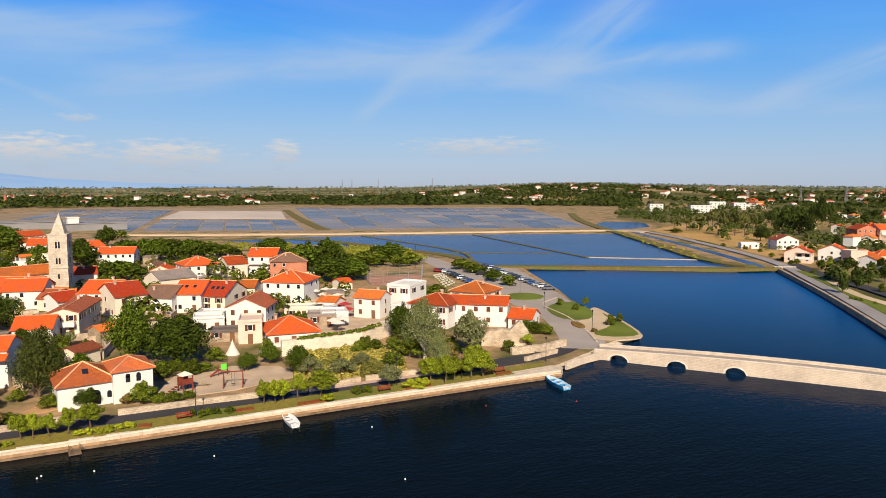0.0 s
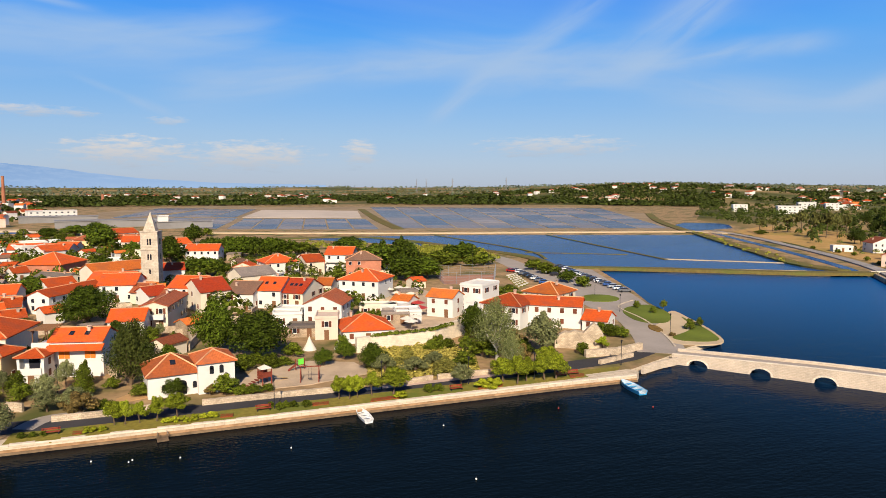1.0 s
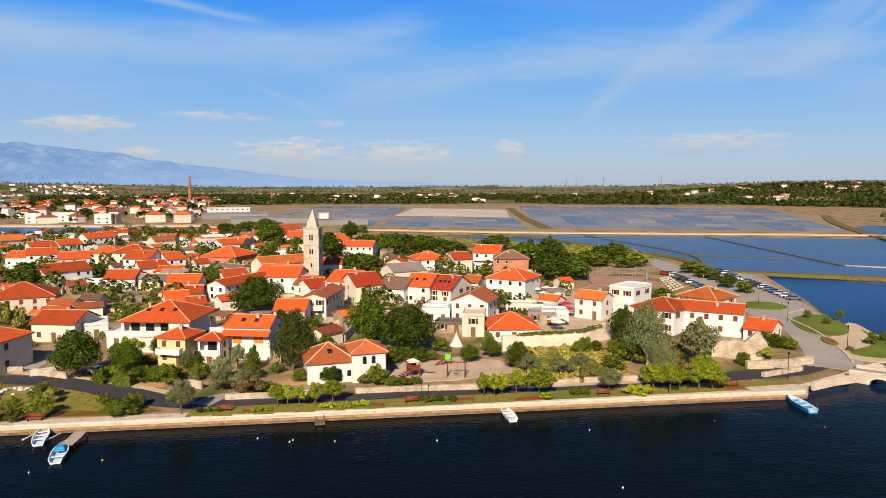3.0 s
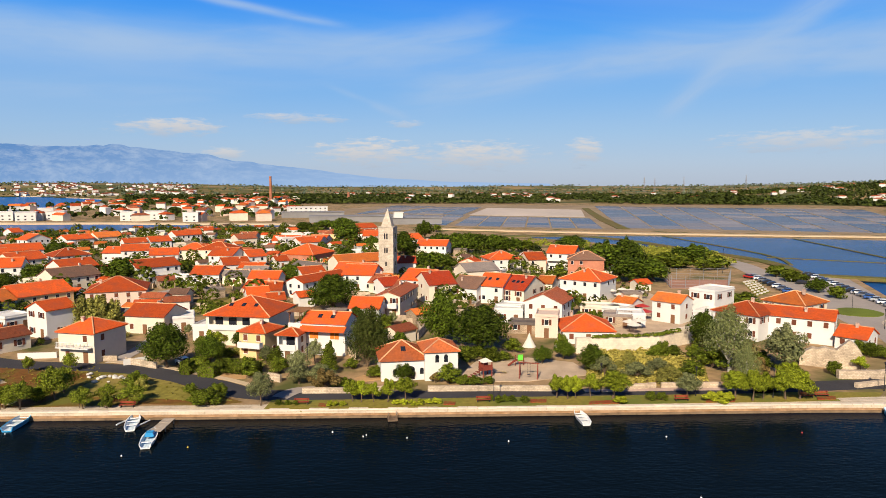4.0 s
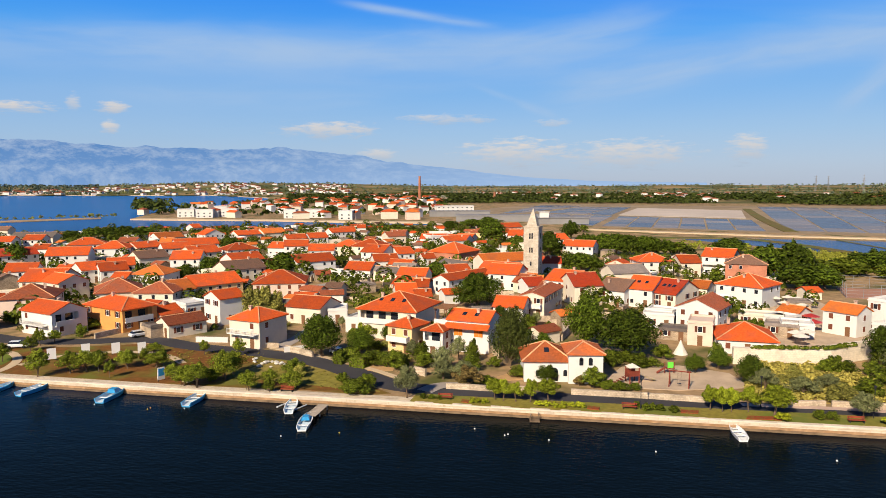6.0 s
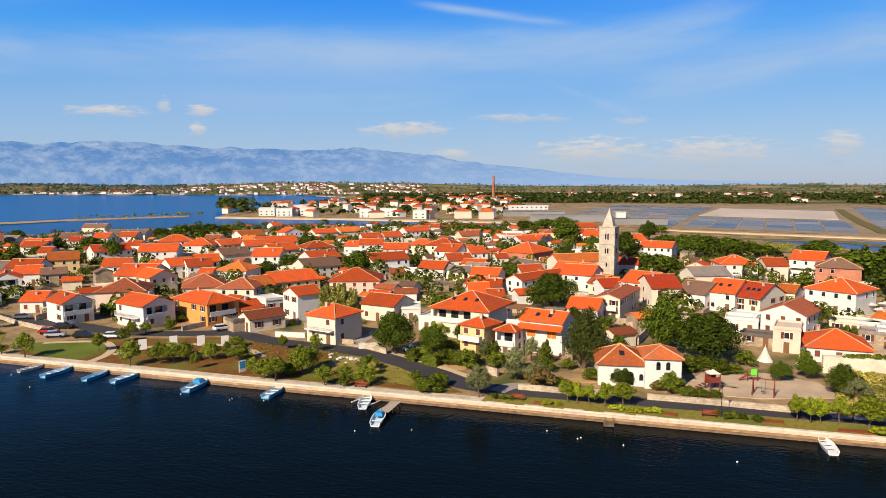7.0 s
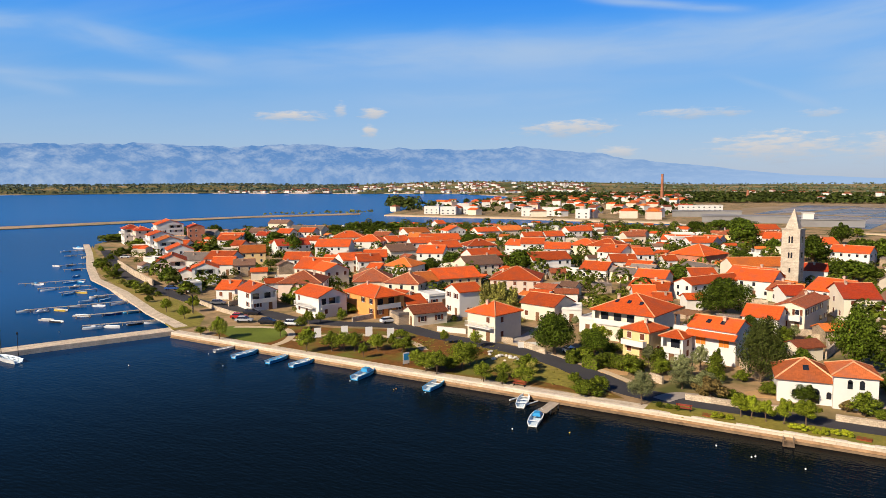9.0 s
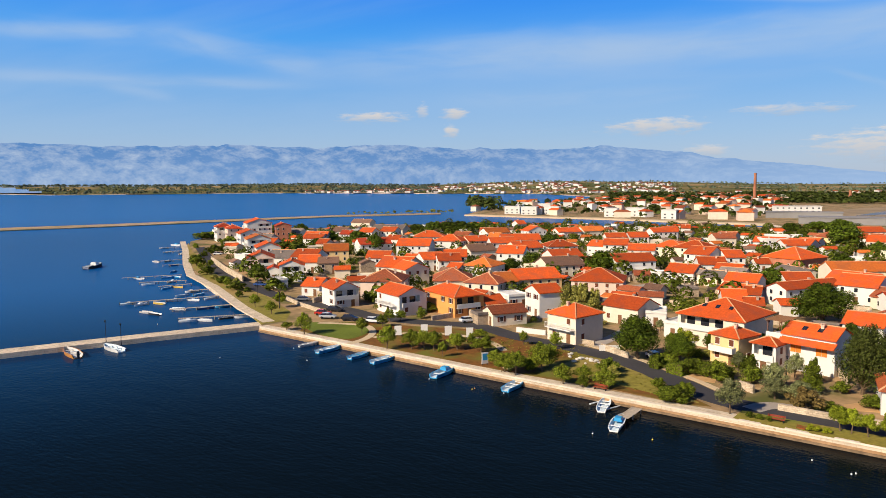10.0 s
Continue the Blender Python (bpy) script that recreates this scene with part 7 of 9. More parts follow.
for p in ((-35.8, 84.2), (-10.3, 91.0), (-6.0, 89.1), (-0.1, 88.3), (13.3, 86.4), (34.7, 86.8), (-54.8, 92.8), (-5.6, 89.6), (31.7, 69.1), (-153.1, 92.6), (-112.8, 81.1), (-96.7, 89.2), (-106.2, 94.3), (-69.6, 92.4)):
    buoy(p)
for p, c in (((-28.4, 86.6), "yellow"), ((53.8, 87.3), "red"), ((67.6, 82.5), "red"), ((-60.1, 92.3), "orange"), ((-60.2, 91.7), "yellow")):
    buoy(p, c)
rx, ry = (-2.2, 95.3)
raft = new("mooring_raft")
raft.matrix_world = pose(rx, ry + 0.6, 0, 0, 0, 5) @ Matrix.Diagonal((0.8, 0.7, 0.7, 1))
tagged(raft, "small weathered wooden raft moored by the quay", "raft")
bm = bmesh.new()
box(bm, -0.9, 0.9, -1.2, 1.2, -0.05, 0.35)
part("deck", bm, BARK, raft)
for a in (-0.75, 0.75):
    for b in (-1.05, 0, 1.05):
        bm = bmesh.new()
        tube(bm, (a, b, 0.35), (a, b, 1.35), 0.05, 0.05, 6)
        part("post", bm, BARK, raft)
bm = bmesh.new()
for a in (-0.75, 0.75):
    tube(bm, (a, -1.05, 1.3), (a, 1.05, 1.3), 0.045, 0.045, 6)
part("rail", bm, PLANK, raft)

# ---- cars ----
CAR_PAINT = {k: material("car_" + k, c, 0.25, 0.95, spec=0.6) for k, c in (("white", (0.75, 0.75, 0.75)), ("silver", (0.42, 0.43, 0.45)), ("black", (0.02, 0.02, 0.025)), ("blue", (0.04, 0.10, 0.30)), ("red", (0.45, 0.03, 0.02)), ("grey", (0.15, 0.15, 0.16)))}
RUBBER = material("tyre_rubber", (0.02, 0.02, 0.02), 0.9)


def car_meshes(mat):
    bm = bmesh.new()
    prof = [(-2.05, 0.35), (2.05, 0.35), (2.1, 0.72), (1.25, 0.92), (-1.85, 0.98), (-2.1, 0.8)]
    ends = [[bm.verts.new((x, s * (0.84 if 0.4 < z < 0.9 else 0.78), z)) for x, z in prof] for s in (-1, 1)]
    for e in ends:
        bm.faces.new(e)
    for i in range(6):
        bm.faces.new((ends[0][i], ends[0][(i + 1) % 6], ends[1][(i + 1) % 6], ends[1][i]))
    bmesh.ops.recalc_face_normals(bm, faces=bm.faces)
    bmesh.ops.bevel(bm, geom=bm.edges[:], offset=0.06, segments=1, affect="EDGES")
    out = []
    cab = bmesh.new()
    lo, hi = [(-1.75, 0.74), (1.15, 0.74)], [(-1.35, 0.6), (0.35, 0.6)]
    a = [cab.verts.new((x, s * y, 0.93)) for x, y in lo for s in (-1, 1)]
    b = [cab.verts.new((x, s * y, 1.38)) for x, y in hi for s in (-1, 1)]
    for f in ((a[0], a[1], b[1], b[0]), (a[2], b[2], b[3], a[3]), (a[0], b[0], b[2], a[2]), (a[1], a[3], b[3], b[1])):
        cab.faces.new(f)
    bmesh.ops.recalc_face_normals(cab, faces=cab.faces)
    roof = bmesh.new()
    box(roof, -1.36, 0.36, -0.61, 0.61, 1.37, 1.45)
    for q, m, nm in ((bm, mat, "body"), (cab, GLASS, "cabin_glass"), (roof, mat, "roof")):
        me = bpy.data.meshes.new(nm)
        q.to_mesh(me)
        q.free()
        me.materials.append(m)
        out.append(me)
    return out


CARS = {k: car_meshes(m) for k, m in CAR_PAINT.items()}
bm = bmesh.new()
tube(bm, (0, -0.1, 0), (0, 0.1, 0), 0.31, 0.31, 12)
WHEEL = bpy.data.meshes.new("wheel")
bm.to_mesh(WHEEL)
bm.free()
WHEEL.materials.append(RUBBER)


def car(p, rot, c):
    root = new("parked_car")
    root.matrix_world = pose(p[0], p[1], GZ + 0.085, 0, 0, rot)
    tagged(root, f"{c} parked hatchback car on the asphalt", "car", group="parked cars")
    for me in CARS[c]:
        piece(me.name.split(".")[0], me, root)
    for x in (-1.3, 1.3):
        for y in (-0.74, 0.74):
            piece("wheel", WHEEL, root, pose(x, y, 0.31))


COLOURS = ["black", "silver", "white", "grey", "blue", "black", "white", "grey"]
row_a, row_b = ((121.0, 228.0), (113.9, 191.7)), ((143.1, 233.0), (128.8, 171.7))
for (p0, p1), n, turn in ((row_a, 9, -18), (row_b, 16, -22)):
    for k in range(n):
        u = k / (n - 1)
        car((p0[0] + (p1[0] - p0[0]) * u, p0[1] + (p1[1] - p0[1]) * u), turn, COLOURS[(k * 5 + n) % 8])
for k in range(5):
    car(tuple(Vector((134.4, 235.3)).lerp(Vector((128.8, 212.9)), k / 4)), -20, COLOURS[(k * 3 + 1) % 8])
car((118.5, 227.4), -60, "red")
for p, rot, c in (((-118.9, 116.8), 28, "silver"), ((-123.0, 119.2), 28, "red"), ((-112.7, 118.0), 25, "black"), ((-105.9, 119.0), 20, "white"), ((-124.1, 124.5), 20, "black"), ((-87.7, 131.9), 60, "white"), ((-175.8, 142.7), 30, "blue"), ((-40.2, 122.9), -40, "white"), ((-272.3, 196.9), 40, "white"), ((-142.8, 130.9), 30, "grey")):
    car(p, rot, c)

# ---- street furniture ----
IRON = material("dark_iron", (0.03, 0.03, 0.035), 0.5, 0.8)


def street_lamp(p, h=4.2):
    root = new("street_lamp")
    root.matrix_world = pose(p[0], p[1], GZ)
    tagged(root, "dark iron street lamp with a single lantern", "street lamp", group="street lamps")
    bm = bmesh.new()
    tube(bm, (0, 0, 0), (0, 0, 0.6), 0.1, 0.07, 8)
    tube(bm, (0, 0, 0.6), (0, 0, h), 0.06, 0.045, 8)
    part("pole", bm, IRON, root)
    bm = bmesh.new()
    tube(bm, (0, 0, h), (0, 0, h + 0.42), 0.1, 0.2, 8)
    tube(bm, (0, 0, h + 0.42), (0, 0, h + 0.55), 0.24, 0.04, 8)
    part("lantern", bm, IRON, root)


for p in ((75.5, 101.3), (13.0, 99.5), (30.4, 103.0), (56.0, 98.8), (107.4, 145.2), (116.8, 170.3), (101.4, 118.8), (-138.7, 118.8), (-140.0, 119.8), (-158.9, 128.0), (-17.7, 119.5), (44.5, 100.3), (-140.0, 72.8), (-134.4, 73.0)):
    street_lamp(p)
for p in ((77.0, 242.2), (91.6, 256.5), (108.7, 241.9), (115.8, 241.8)):
    street_lamp(p, 8.5)


def bench(p, rot):
    root = new("park_bench")
    root.matrix_world = pose(p[0], p[1], GZ + 0.03, 0, 0, rot)
    tagged(root, "reddish brown slatted bench facing the water", "bench", group="quay benches")
    for k in range(3):
        bm = bmesh.new()
        box(bm, -1.1, 1.1, -0.25 + k * 0.18, -0.1 + k * 0.18, 0.42, 0.47)
        part("seat_slat", bm, BENCH, root)
    for k in range(2):
        bm = bmesh.new()
        box(bm, -1.1, 1.1, 0.3, 0.35, 0.58 + k * 0.18, 0.71 + k * 0.18)
        part("back_slat", bm, BENCH, root)
    for x in (-0.9, 0.9):
        bm = bmesh.new()
        box(bm, x - 0.04, x + 0.04, -0.22, 0.3, 0, 0.42)
        box(bm, x - 0.04, x + 0.04, 0.3, 0.36, 0, 0.9)
        part("leg", bm, IRON, root)


BENCH = material("bench_wood", (0.30, 0.06, 0.03), 0.6, 0.7, 6)
for p, r in (((-15.8, 99.6), 0), ((11.4, 99.2), 0), ((41.4, 98.0), 0), ((-41.2, 99.7), 0), ((63.7, 98.8), -2), ((61.1, 98.5), 0)):
    bench(p, r)


def info_panel(p, rot, w=1.5, h=2.3, mat=None, label="white free-standing exhibition panel in the park"):
    root = new("info_panel")
    root.matrix_world = pose(p[0], p[1], GZ + 0.03, 0, 0, rot)
    tagged(root, label, "panel", group="park panels")
    bm = bmesh.new()
    box(bm, -w / 2, w / 2, -0.06, 0.06, 0.25, h)
    part("board", bm, mat or FRAME, root)
    for x in (-w / 2 + 0.1, w / 2 - 0.1):
        bm = bmesh.new()
        box(bm, x - 0.05, x + 0.05, -0.05, 0.05, 0, 0.25)
        part("leg", bm, IRON, root)
    return root


for p in ((-92.2, 111.4), (-88.3, 115.6), (-83.1, 117.3), (-78.3, 118.4)):
    info_panel(p, 40)
sign = info_panel((-64.3, 102.2), 62, 1.3, 2.3, label="blue and white notice board beside a path")
bm = bmesh.new()
box(bm, -0.5, 0.5, -0.075, -0.062, 0.9, 2.1)
part("poster", bm, BOAT["blue"], sign)

ROCK = material("white_boulder", (0.62, 0.57, 0.50), 0.95, 0.7, 2, 0.8, 0.4, 6)
rrng = random.Random(3)
for k in range(16):
    bm = bmesh.new()
    bmesh.ops.create_icosphere(bm, subdivisions=2, radius=0.6)
    for v in bm.verts:
        v.co *= 1 + 0.35 * noise.noise(v.co * 1.4 + Vector((k * 3.1, 0, 0)))
        v.co.z *= 0.65
    a, b = Vector((-56.1, 116.1)), Vector((-47.1, 113.2))
    ob = mesh_object("boulder", bm, ROCK)
    p = a.lerp(b, rrng.random())
    ob.matrix_world = pose(p.x + rrng.uniform(-1.5, 1.5), p.y + rrng.uniform(-1.5, 2.5), GZ + 0.25, 0, 0, k * 40) @ Matrix.Scale(rrng.uniform(0.35, 0.8), 4)
    tagged(ob, "rough white boulder on the dry park ground", "boulder", group="park boulders")

# sluice where the canal enters the lagoon
sluice = new("sluice")
sluice.matrix_world = pose(242.8, 175.6, GZ, 0, 0, -27)
tagged(sluice, "low concrete sluice with dark gates at the canal mouth", "sluice")
for k in range(7):
    bm = bmesh.new()
    box(bm, k * 1.3 - 0.2, k * 1.3 + 0.2, -0.5, 0.5, -2.0, 0.7)
    part("pier", bm, ARCH_STONE, sluice)
    if k < 6:
        bm = bmesh.new()
        box(bm, k * 1.3 + 0.2, k * 1.3 + 1.1, -0.1, 0.1, -2.0, 0.2)
        part("gate", bm, IRON, sluice)
bm = bmesh.new()
box(bm, -0.4, 8.2, -0.6, 0.6, 0.7, 0.9)
part("deck", bm, ARCH_STONE, sluice)

# wire fence round the sports court
COURT = [(87.6, 226.5), (110.0, 223.6), (100.0, 204.7), (82.8, 207.0)]
STEEL = material("galvanised_steel", (0.36, 0.37, 0.38), 0.5, 0.85, metal=0.4)
fence = new("court_fence")
fence.matrix_world = pose(0, 0, GZ)
tagged(fence, "tall grey steel post fence round the court", "fence")
for (x0, y0), (x1, y1) in zip(COURT, COURT[1:] + COURT[:1]):
    n = max(2, int(math.hypot(x1 - x0, y1 - y0) / 4))
    for k in range(n):
        bm = bmesh.new()
        x, y = x0 + (x1 - x0) * k / n, y0 + (y1 - y0) * k / n
        tube(bm, (x, y, -0.3), (x, y, 4.0), 0.06, 0.06, 6)
        part("post", bm, STEEL, fence)
    for z in (0.4, 1.3, 2.2, 3.1, 4.0):
        bm = bmesh.new()
        tube(bm, (x0, y0, z), (x1, y1, z), 0.03, 0.03, 5)
        part("rail", bm, STEEL, fence)

# rows of small white stones on the grass beside the parking
MARK = box_mesh("marker_stone", (-0.45, 0.45, -0.25, 0.25, -0.1, 0.45), ROCK)
lot = [Vector(p) for p in [(111.9, 219.7), (118.2, 223.6), (110.0, 198.0), (101.3, 189.7)]]
slab("lawn", [tuple(p) for p in lot], GZ - 0.2, GZ + 0.07, VERGE, label="sunny mown grass beside the parking ground")
for i in range(4):
    for j in range(7):
        p = lot[0].lerp(lot[1], (i + 0.5) / 4).lerp(lot[3].lerp(lot[2], (i + 0.5) / 4), (j + 0.5) / 7)
        stone = new("marker_stone", MARK)
        stone.matrix_world = pose(p.x, p.y, GZ + 0.07, 0, 0, 20 + (i * 7 + j * 13) % 40)
        tagged(stone, "small white stone block on mown grass", "stone", group="white stones by the parking")

# ---- playground and terrace ----
CANVAS = material("canvas", (0.70, 0.65, 0.55), 0.9, 0.9, 2)
RED_WOOD = material("play_wood", (0.22, 0.05, 0.03), 0.6, 0.7, 5)
YELLOW = paint("play_yellow", (0.72, 0.50, 0.08))
GREEN = paint("play_green", (0.15, 0.70, 0.06))
px, py = (13.3, 112.9)
root = new("play_tower")
root.matrix_world = pose(px, py, GZ + 0.12, 0, 0, 20)
tagged(root, "dark red wooden play tower with yellow slide", "play tower")
for a in (-0.8, 0.8):
    for b in (-0.8, 0.8):
        bm = bmesh.new()
        tube(bm, (a, b, 0), (a, b, 2.6), 0.1, 0.1, 7)
        part("post", bm, RED_WOOD, root)
bm = bmesh.new()
box(bm, -0.9, 0.9, -0.9, 0.9, 1.2, 1.35)
part("platform", bm, RED_WOOD, root)
bm = bmesh.new()
for s in (-0.85, 0.85):
    box(bm, -0.9, 0.9, s - 0.04, s + 0.04, 1.35, 2.1)
part("side_panel", bm, RED_WOOD, root)
bm = bmesh.new()
base = [bm.verts.new((a, b, 2.6)) for a, b in ((-0.95, -0.95), (0.95, -0.95), (0.95, 0.95), (-0.95, 0.95))]
tip = bm.verts.new((0, 0, 3.2))
for k in range(4):
    bm.faces.new((base[k], base[(k + 1) % 4], tip))
bm.faces.new(base[::-1])
part("roof", bm, CANVAS, root)
bm = bmesh.new()
for k in range(6):
    u0, u1 = k / 6, (k + 1) / 6
    z0, z1 = 1.3 * (1 - u0) ** 1.3 + 0.15, 1.3 * (1 - u1) ** 1.3 + 0.15
    for y0, y1, up in ((-0.35, 0.35, 0), (-0.42, -0.35, 0.22), (0.35, 0.42, 0.22)):
        vs = [bm.verts.new(p) for p in ((0.9 + 3.2 * u0, y0, z0 + up), (0.9 + 3.2 * u1, y0, z1 + up), (0.9 + 3.2 * u1, y1, z1 + up), (0.9 + 3.2 * u0, y1, z0 + up))]
        bm.faces.new(vs)
part("slide", bm, YELLOW, root)
bm = bmesh.new()
for k in range(5):
    box(bm, -3.2 + k * 0.5, -2.8 + k * 0.5, -0.45, 0.45, 0.1 + k * 0.24, 0.2 + k * 0.24)
part("ramp", bm, RED_WOOD, root)
px, py = (20.5, 111.6)
root = new("swing")
root.matrix_world = pose(px, py, GZ + 0.12, 0, 0, -15)
tagged(root, "dark wooden swing frame with hanging seat", "swing")
for x in (-1.5, 1.5):
    for y in (-1, 1):
        bm = bmesh.new()
        tube(bm, (x, y, 0), (x, 0, 2.5), 0.09, 0.08, 7)
        part("leg", bm, RED_WOOD, root)
bm = bmesh.new()
tube(bm, (-1.8, 0, 2.5), (1.8, 0, 2.5), 0.09, 0.09, 7)
part("beam", bm, RED_WOOD, root)
bm = bmesh.new()
tube(bm, (0.25, 0, 0.5), (0.25, 0, 2.5), 0.02, 0.02, 5)
tube(bm, (-0.25, 0, 0.5), (-0.25, 0, 2.5), 0.02, 0.02, 5)
box(bm, -0.3, 0.3, -0.15, 0.15, 0.44, 0.5)
part("seat", bm, IRON, root)
px, py = (20.2, 119.3)
root = new("play_house")
root.matrix_world = pose(px, py, GZ + 0.12, 0, 0, 10)
tagged(root, "dark wooden climbing frame with bright green panel", "play house")
for x in (-0.8, 0.8):
    bm = bmesh.new()
    tube(bm, (x, 0, 0), (x, 0, 2.0), 0.08, 0.08, 7)
    part("post", bm, RED_WOOD, root)
bm = bmesh.new()
box(bm, -0.75, 0.75, -0.5, 0.5, 0.9, 1.05)
part("platform", bm, RED_WOOD, root)
bm = bmesh.new()
box(bm, -0.5, 0.5, -0.55, -0.48, 1.05, 2.1)
part("panel", bm, GREEN, root, "bright green panel")
bm = bmesh.new()
tube(bm, (-2.2, 0, 0.1), (-0.8, 0, 1.0), 0.18, 0.18, 7)
part("ramp", bm, RED_WOOD, root)



def tent(p, r, h):
    root = new("canvas_tent")
    root.matrix_world = pose(p[0], p[1], GZ)
    tagged(root, "pointed white canvas tent behind the playground", "tent")
    bm = bmesh.new()
    n = 10
    low = [bm.verts.new((r * math.cos(k * 2 * math.pi / n), r * math.sin(k * 2 * math.pi / n), 0)) for k in range(n)]
    midr = [bm.verts.new((r * 0.42 * math.cos(k * 2 * math.pi / n), r * 0.42 * math.sin(k * 2 * math.pi / n), h * 0.5)) for k in range(n)]
    top = bm.verts.new((0, 0, h))
    for k in range(n):
        bm.faces.new((low[k], low[(k + 1) % n], midr[(k + 1) % n], midr[k]))
        bm.faces.new((midr[k], midr[(k + 1) % n], top))
    part("canvas", bm, CANVAS, root)
    bm = bmesh.new()
    tube(bm, (0, 0, 0), (0, 0, h + 0.3), 0.04, 0.04, 6)
    part("pole", bm, PLANK, root)


tent((24.6, 133.8), 1.4, 2.9)
tent((30.3, 132.3), 1.1, 2.8)


def parasol(p, r=1.7, c=None):
    root = new("parasol")
    root.matrix_world = pose(p[0], p[1], GZ)
    tagged(root, "open cream parasol on the terrace", "parasol", group="terrace parasols")
    bm = bmesh.new()
    n = 8
    low = [bm.verts.new((r * math.cos(k * 2 * math.pi / n), r * math.sin(k * 2 * math.pi / n), 2.1)) for k in range(n)]
    top = bm.verts.new((0, 0, 2.75))
    for k in range(n):
        bm.faces.new((low[k], low[(k + 1) % n], top))
    part("canopy", bm, c or CANVAS, root)
    bm = bmesh.new()
    tube(bm, (0, 0, 0), (0, 0, 2.6), 0.04, 0.04, 6)
    part("pole", bm, PLANK, root)


for p in ((49.6, 146.9), (52.1, 148.0), (49.5, 143.6), (62.6, 192.7), (64.4, 190.8), (65.8, 188.0), (58.9, 183.5), (58.8, 190.8), (62.4, 181.7)):
    parasol(p)
for p in ((59.1, 166.0), (57.2, 159.1)):
    parasol(p, 2.0, BOAT["red"])
# ruined gate by the bridge road
bm = bmesh.new()
TOPS = (2.0, 2.7, 3.3, 3.2, 3.6, 3.4, 3.3, 4.3, 5.3, 4.6, 3.3, 1.2)
sides = []
for y in (-0.9, 0.9):
    sides.append([bm.verts.new((-5 + 0.95 * k, y + 0.12 * noise.noise((k * 0.7, y, 2)), z)) for k, z in enumerate(TOPS)] + [bm.verts.new((5.45, y, -0.5)), bm.verts.new((-5, y, -0.5))])
for f in sides:
    bm.faces.new(f)
for i in range(len(sides[0])):
    j = (i + 1) % len(sides[0])
    bm.faces.new((sides[0][i], sides[0][j], sides[1][j], sides[1][i]))
bmesh.ops.recalc_face_normals(bm, faces=bm.faces)
ruin = mesh_object("gate_ruin", bm, PALE_RUBBLE)
gx, gy = (75.8, 115.4)
ruin.matrix_world = pose(gx, gy, GZ, 0, 0, -32)
tagged(ruin, "crumbling stone remains of the town gate", "ruin")

# ---- gardens along the shore road and trees on the west bank ----
for (x, y), kind, w, h in (((-18.6, 115.1), "olive", 4.6, 4.2), ((-12.9, 107.1), "redbush", 4.4, 3.2), ((-14.2, 122.1), "bush", 3.0, 4.2), ((-23.3, 120.8), "bush", 3.6, 3.8),
                           ((-17.0, 122.8), "olive", 3.4, 4.4), ((-10.3, 108.2), "bush", 3.2, 1.6), ((-9.9, 119.1), "bush", 2.6, 2.0), ((-25.8, 123.0), "olive", 3.2, 3.4), ((-36.7, 128.5), "street", 4.4, 5.0), ((-33.7, 127.8), "bush", 2.6, 2.0),
                           ((-42.3, 107.4), "dry", 2.6, 2.2), ((-11.4, 152.3), "broad", 5.0, 5.0), ((-25.6, 143.0), "bush", 2.0, 3.0), ((-1.5, 125.9), "broad", 4.5, 5.0),
                           ((-250.5, 169.5), "dry", 2.5, 1.6), ((-228.4, 157.4), "park", 3.0, 3.0), ((-202.5, 144.8), "dry", 3.0, 1.8), ((-181.5, 134.1), "park", 3.0, 3.2), ((-163.8, 125.2), "bush", 2.6, 2.0), ((-146.4, 117.0), "park", 3.2, 3.6),
                           ((-231.2, 163.6), "park", 3.2, 3.4), ((-187.8, 142.7), "dry", 2.6, 2.0), ((-135.0, 113.0), "park", 3.2, 3.4), ((-140.5, 120.4), "street", 3.6, 4.2), ((-269.6, 187.6), "bush", 3.4, 3.0), ((-301.0, 204.9), "park", 3.4, 3.8), ((-170.1, 133.1), "bush", 2.6, 1.6),
                           ((46.6, 123.1), "bush", 3.0, 2.6), ((40.1, 119.2), "dry", 3.0, 2.4), ((53.9, 123.1), "bush", 3.4, 2.6), ((30.8, 131.7), "bush", 3.0, 3.0), ((57.3, 105.7), "redbush", 3.0, 2.2),
                           ((114.9, 148.3), "bush", 2.2, 2.0), ((114.1, 140.5), "bush", 2.0, 1.8), ((108.9, 121.0), "bush", 2.6, 2.6), ((113.6, 123.1), "bush", 1.8, 2.2), ((119.8, 143.3), "park", 2.2, 2.6), ((100.5, 116.9), "redbush", 2.0, 0.9), ((88.6, 123.6), "lime", 3.0, 1.4), ((92.2, 123.2), "lime", 2.6, 1.2), ((60.5, 99.0), "street", 4.0, 4.0), ((62.0, 104.4), "street", 4.0, 4.0), ((78.9, 111.8), "street", 2.6, 2.8), ((54.2, 103.9), "birch", 4.5, 7.0)):
    plant(kind, x, y, h, w / 1.2)
for (x, y), w, d, h in (((-38.1, 117.5), 1.8, 1.8, 2.2), ((-33.8, 116.0), 3.0, 2.6, 2.0), ((-31.5, 118.8), 3.2, 2.4, 2.0), ((-27.8, 117.1), 4.6, 2.4, 2.1), ((-37.2, 121.5), 2.6, 1.8, 1.8)):
    clipped_hedge(x, y, -18, w, d, h)

# ---- the distance ----
WOODS = leaf_material("far_woods", (0.055, 0.072, 0.012), 0.3)
PALE_WOODS = leaf_material("far_scrub", (0.14, 0.15, 0.04), 0.5)
frng = random.Random(11)


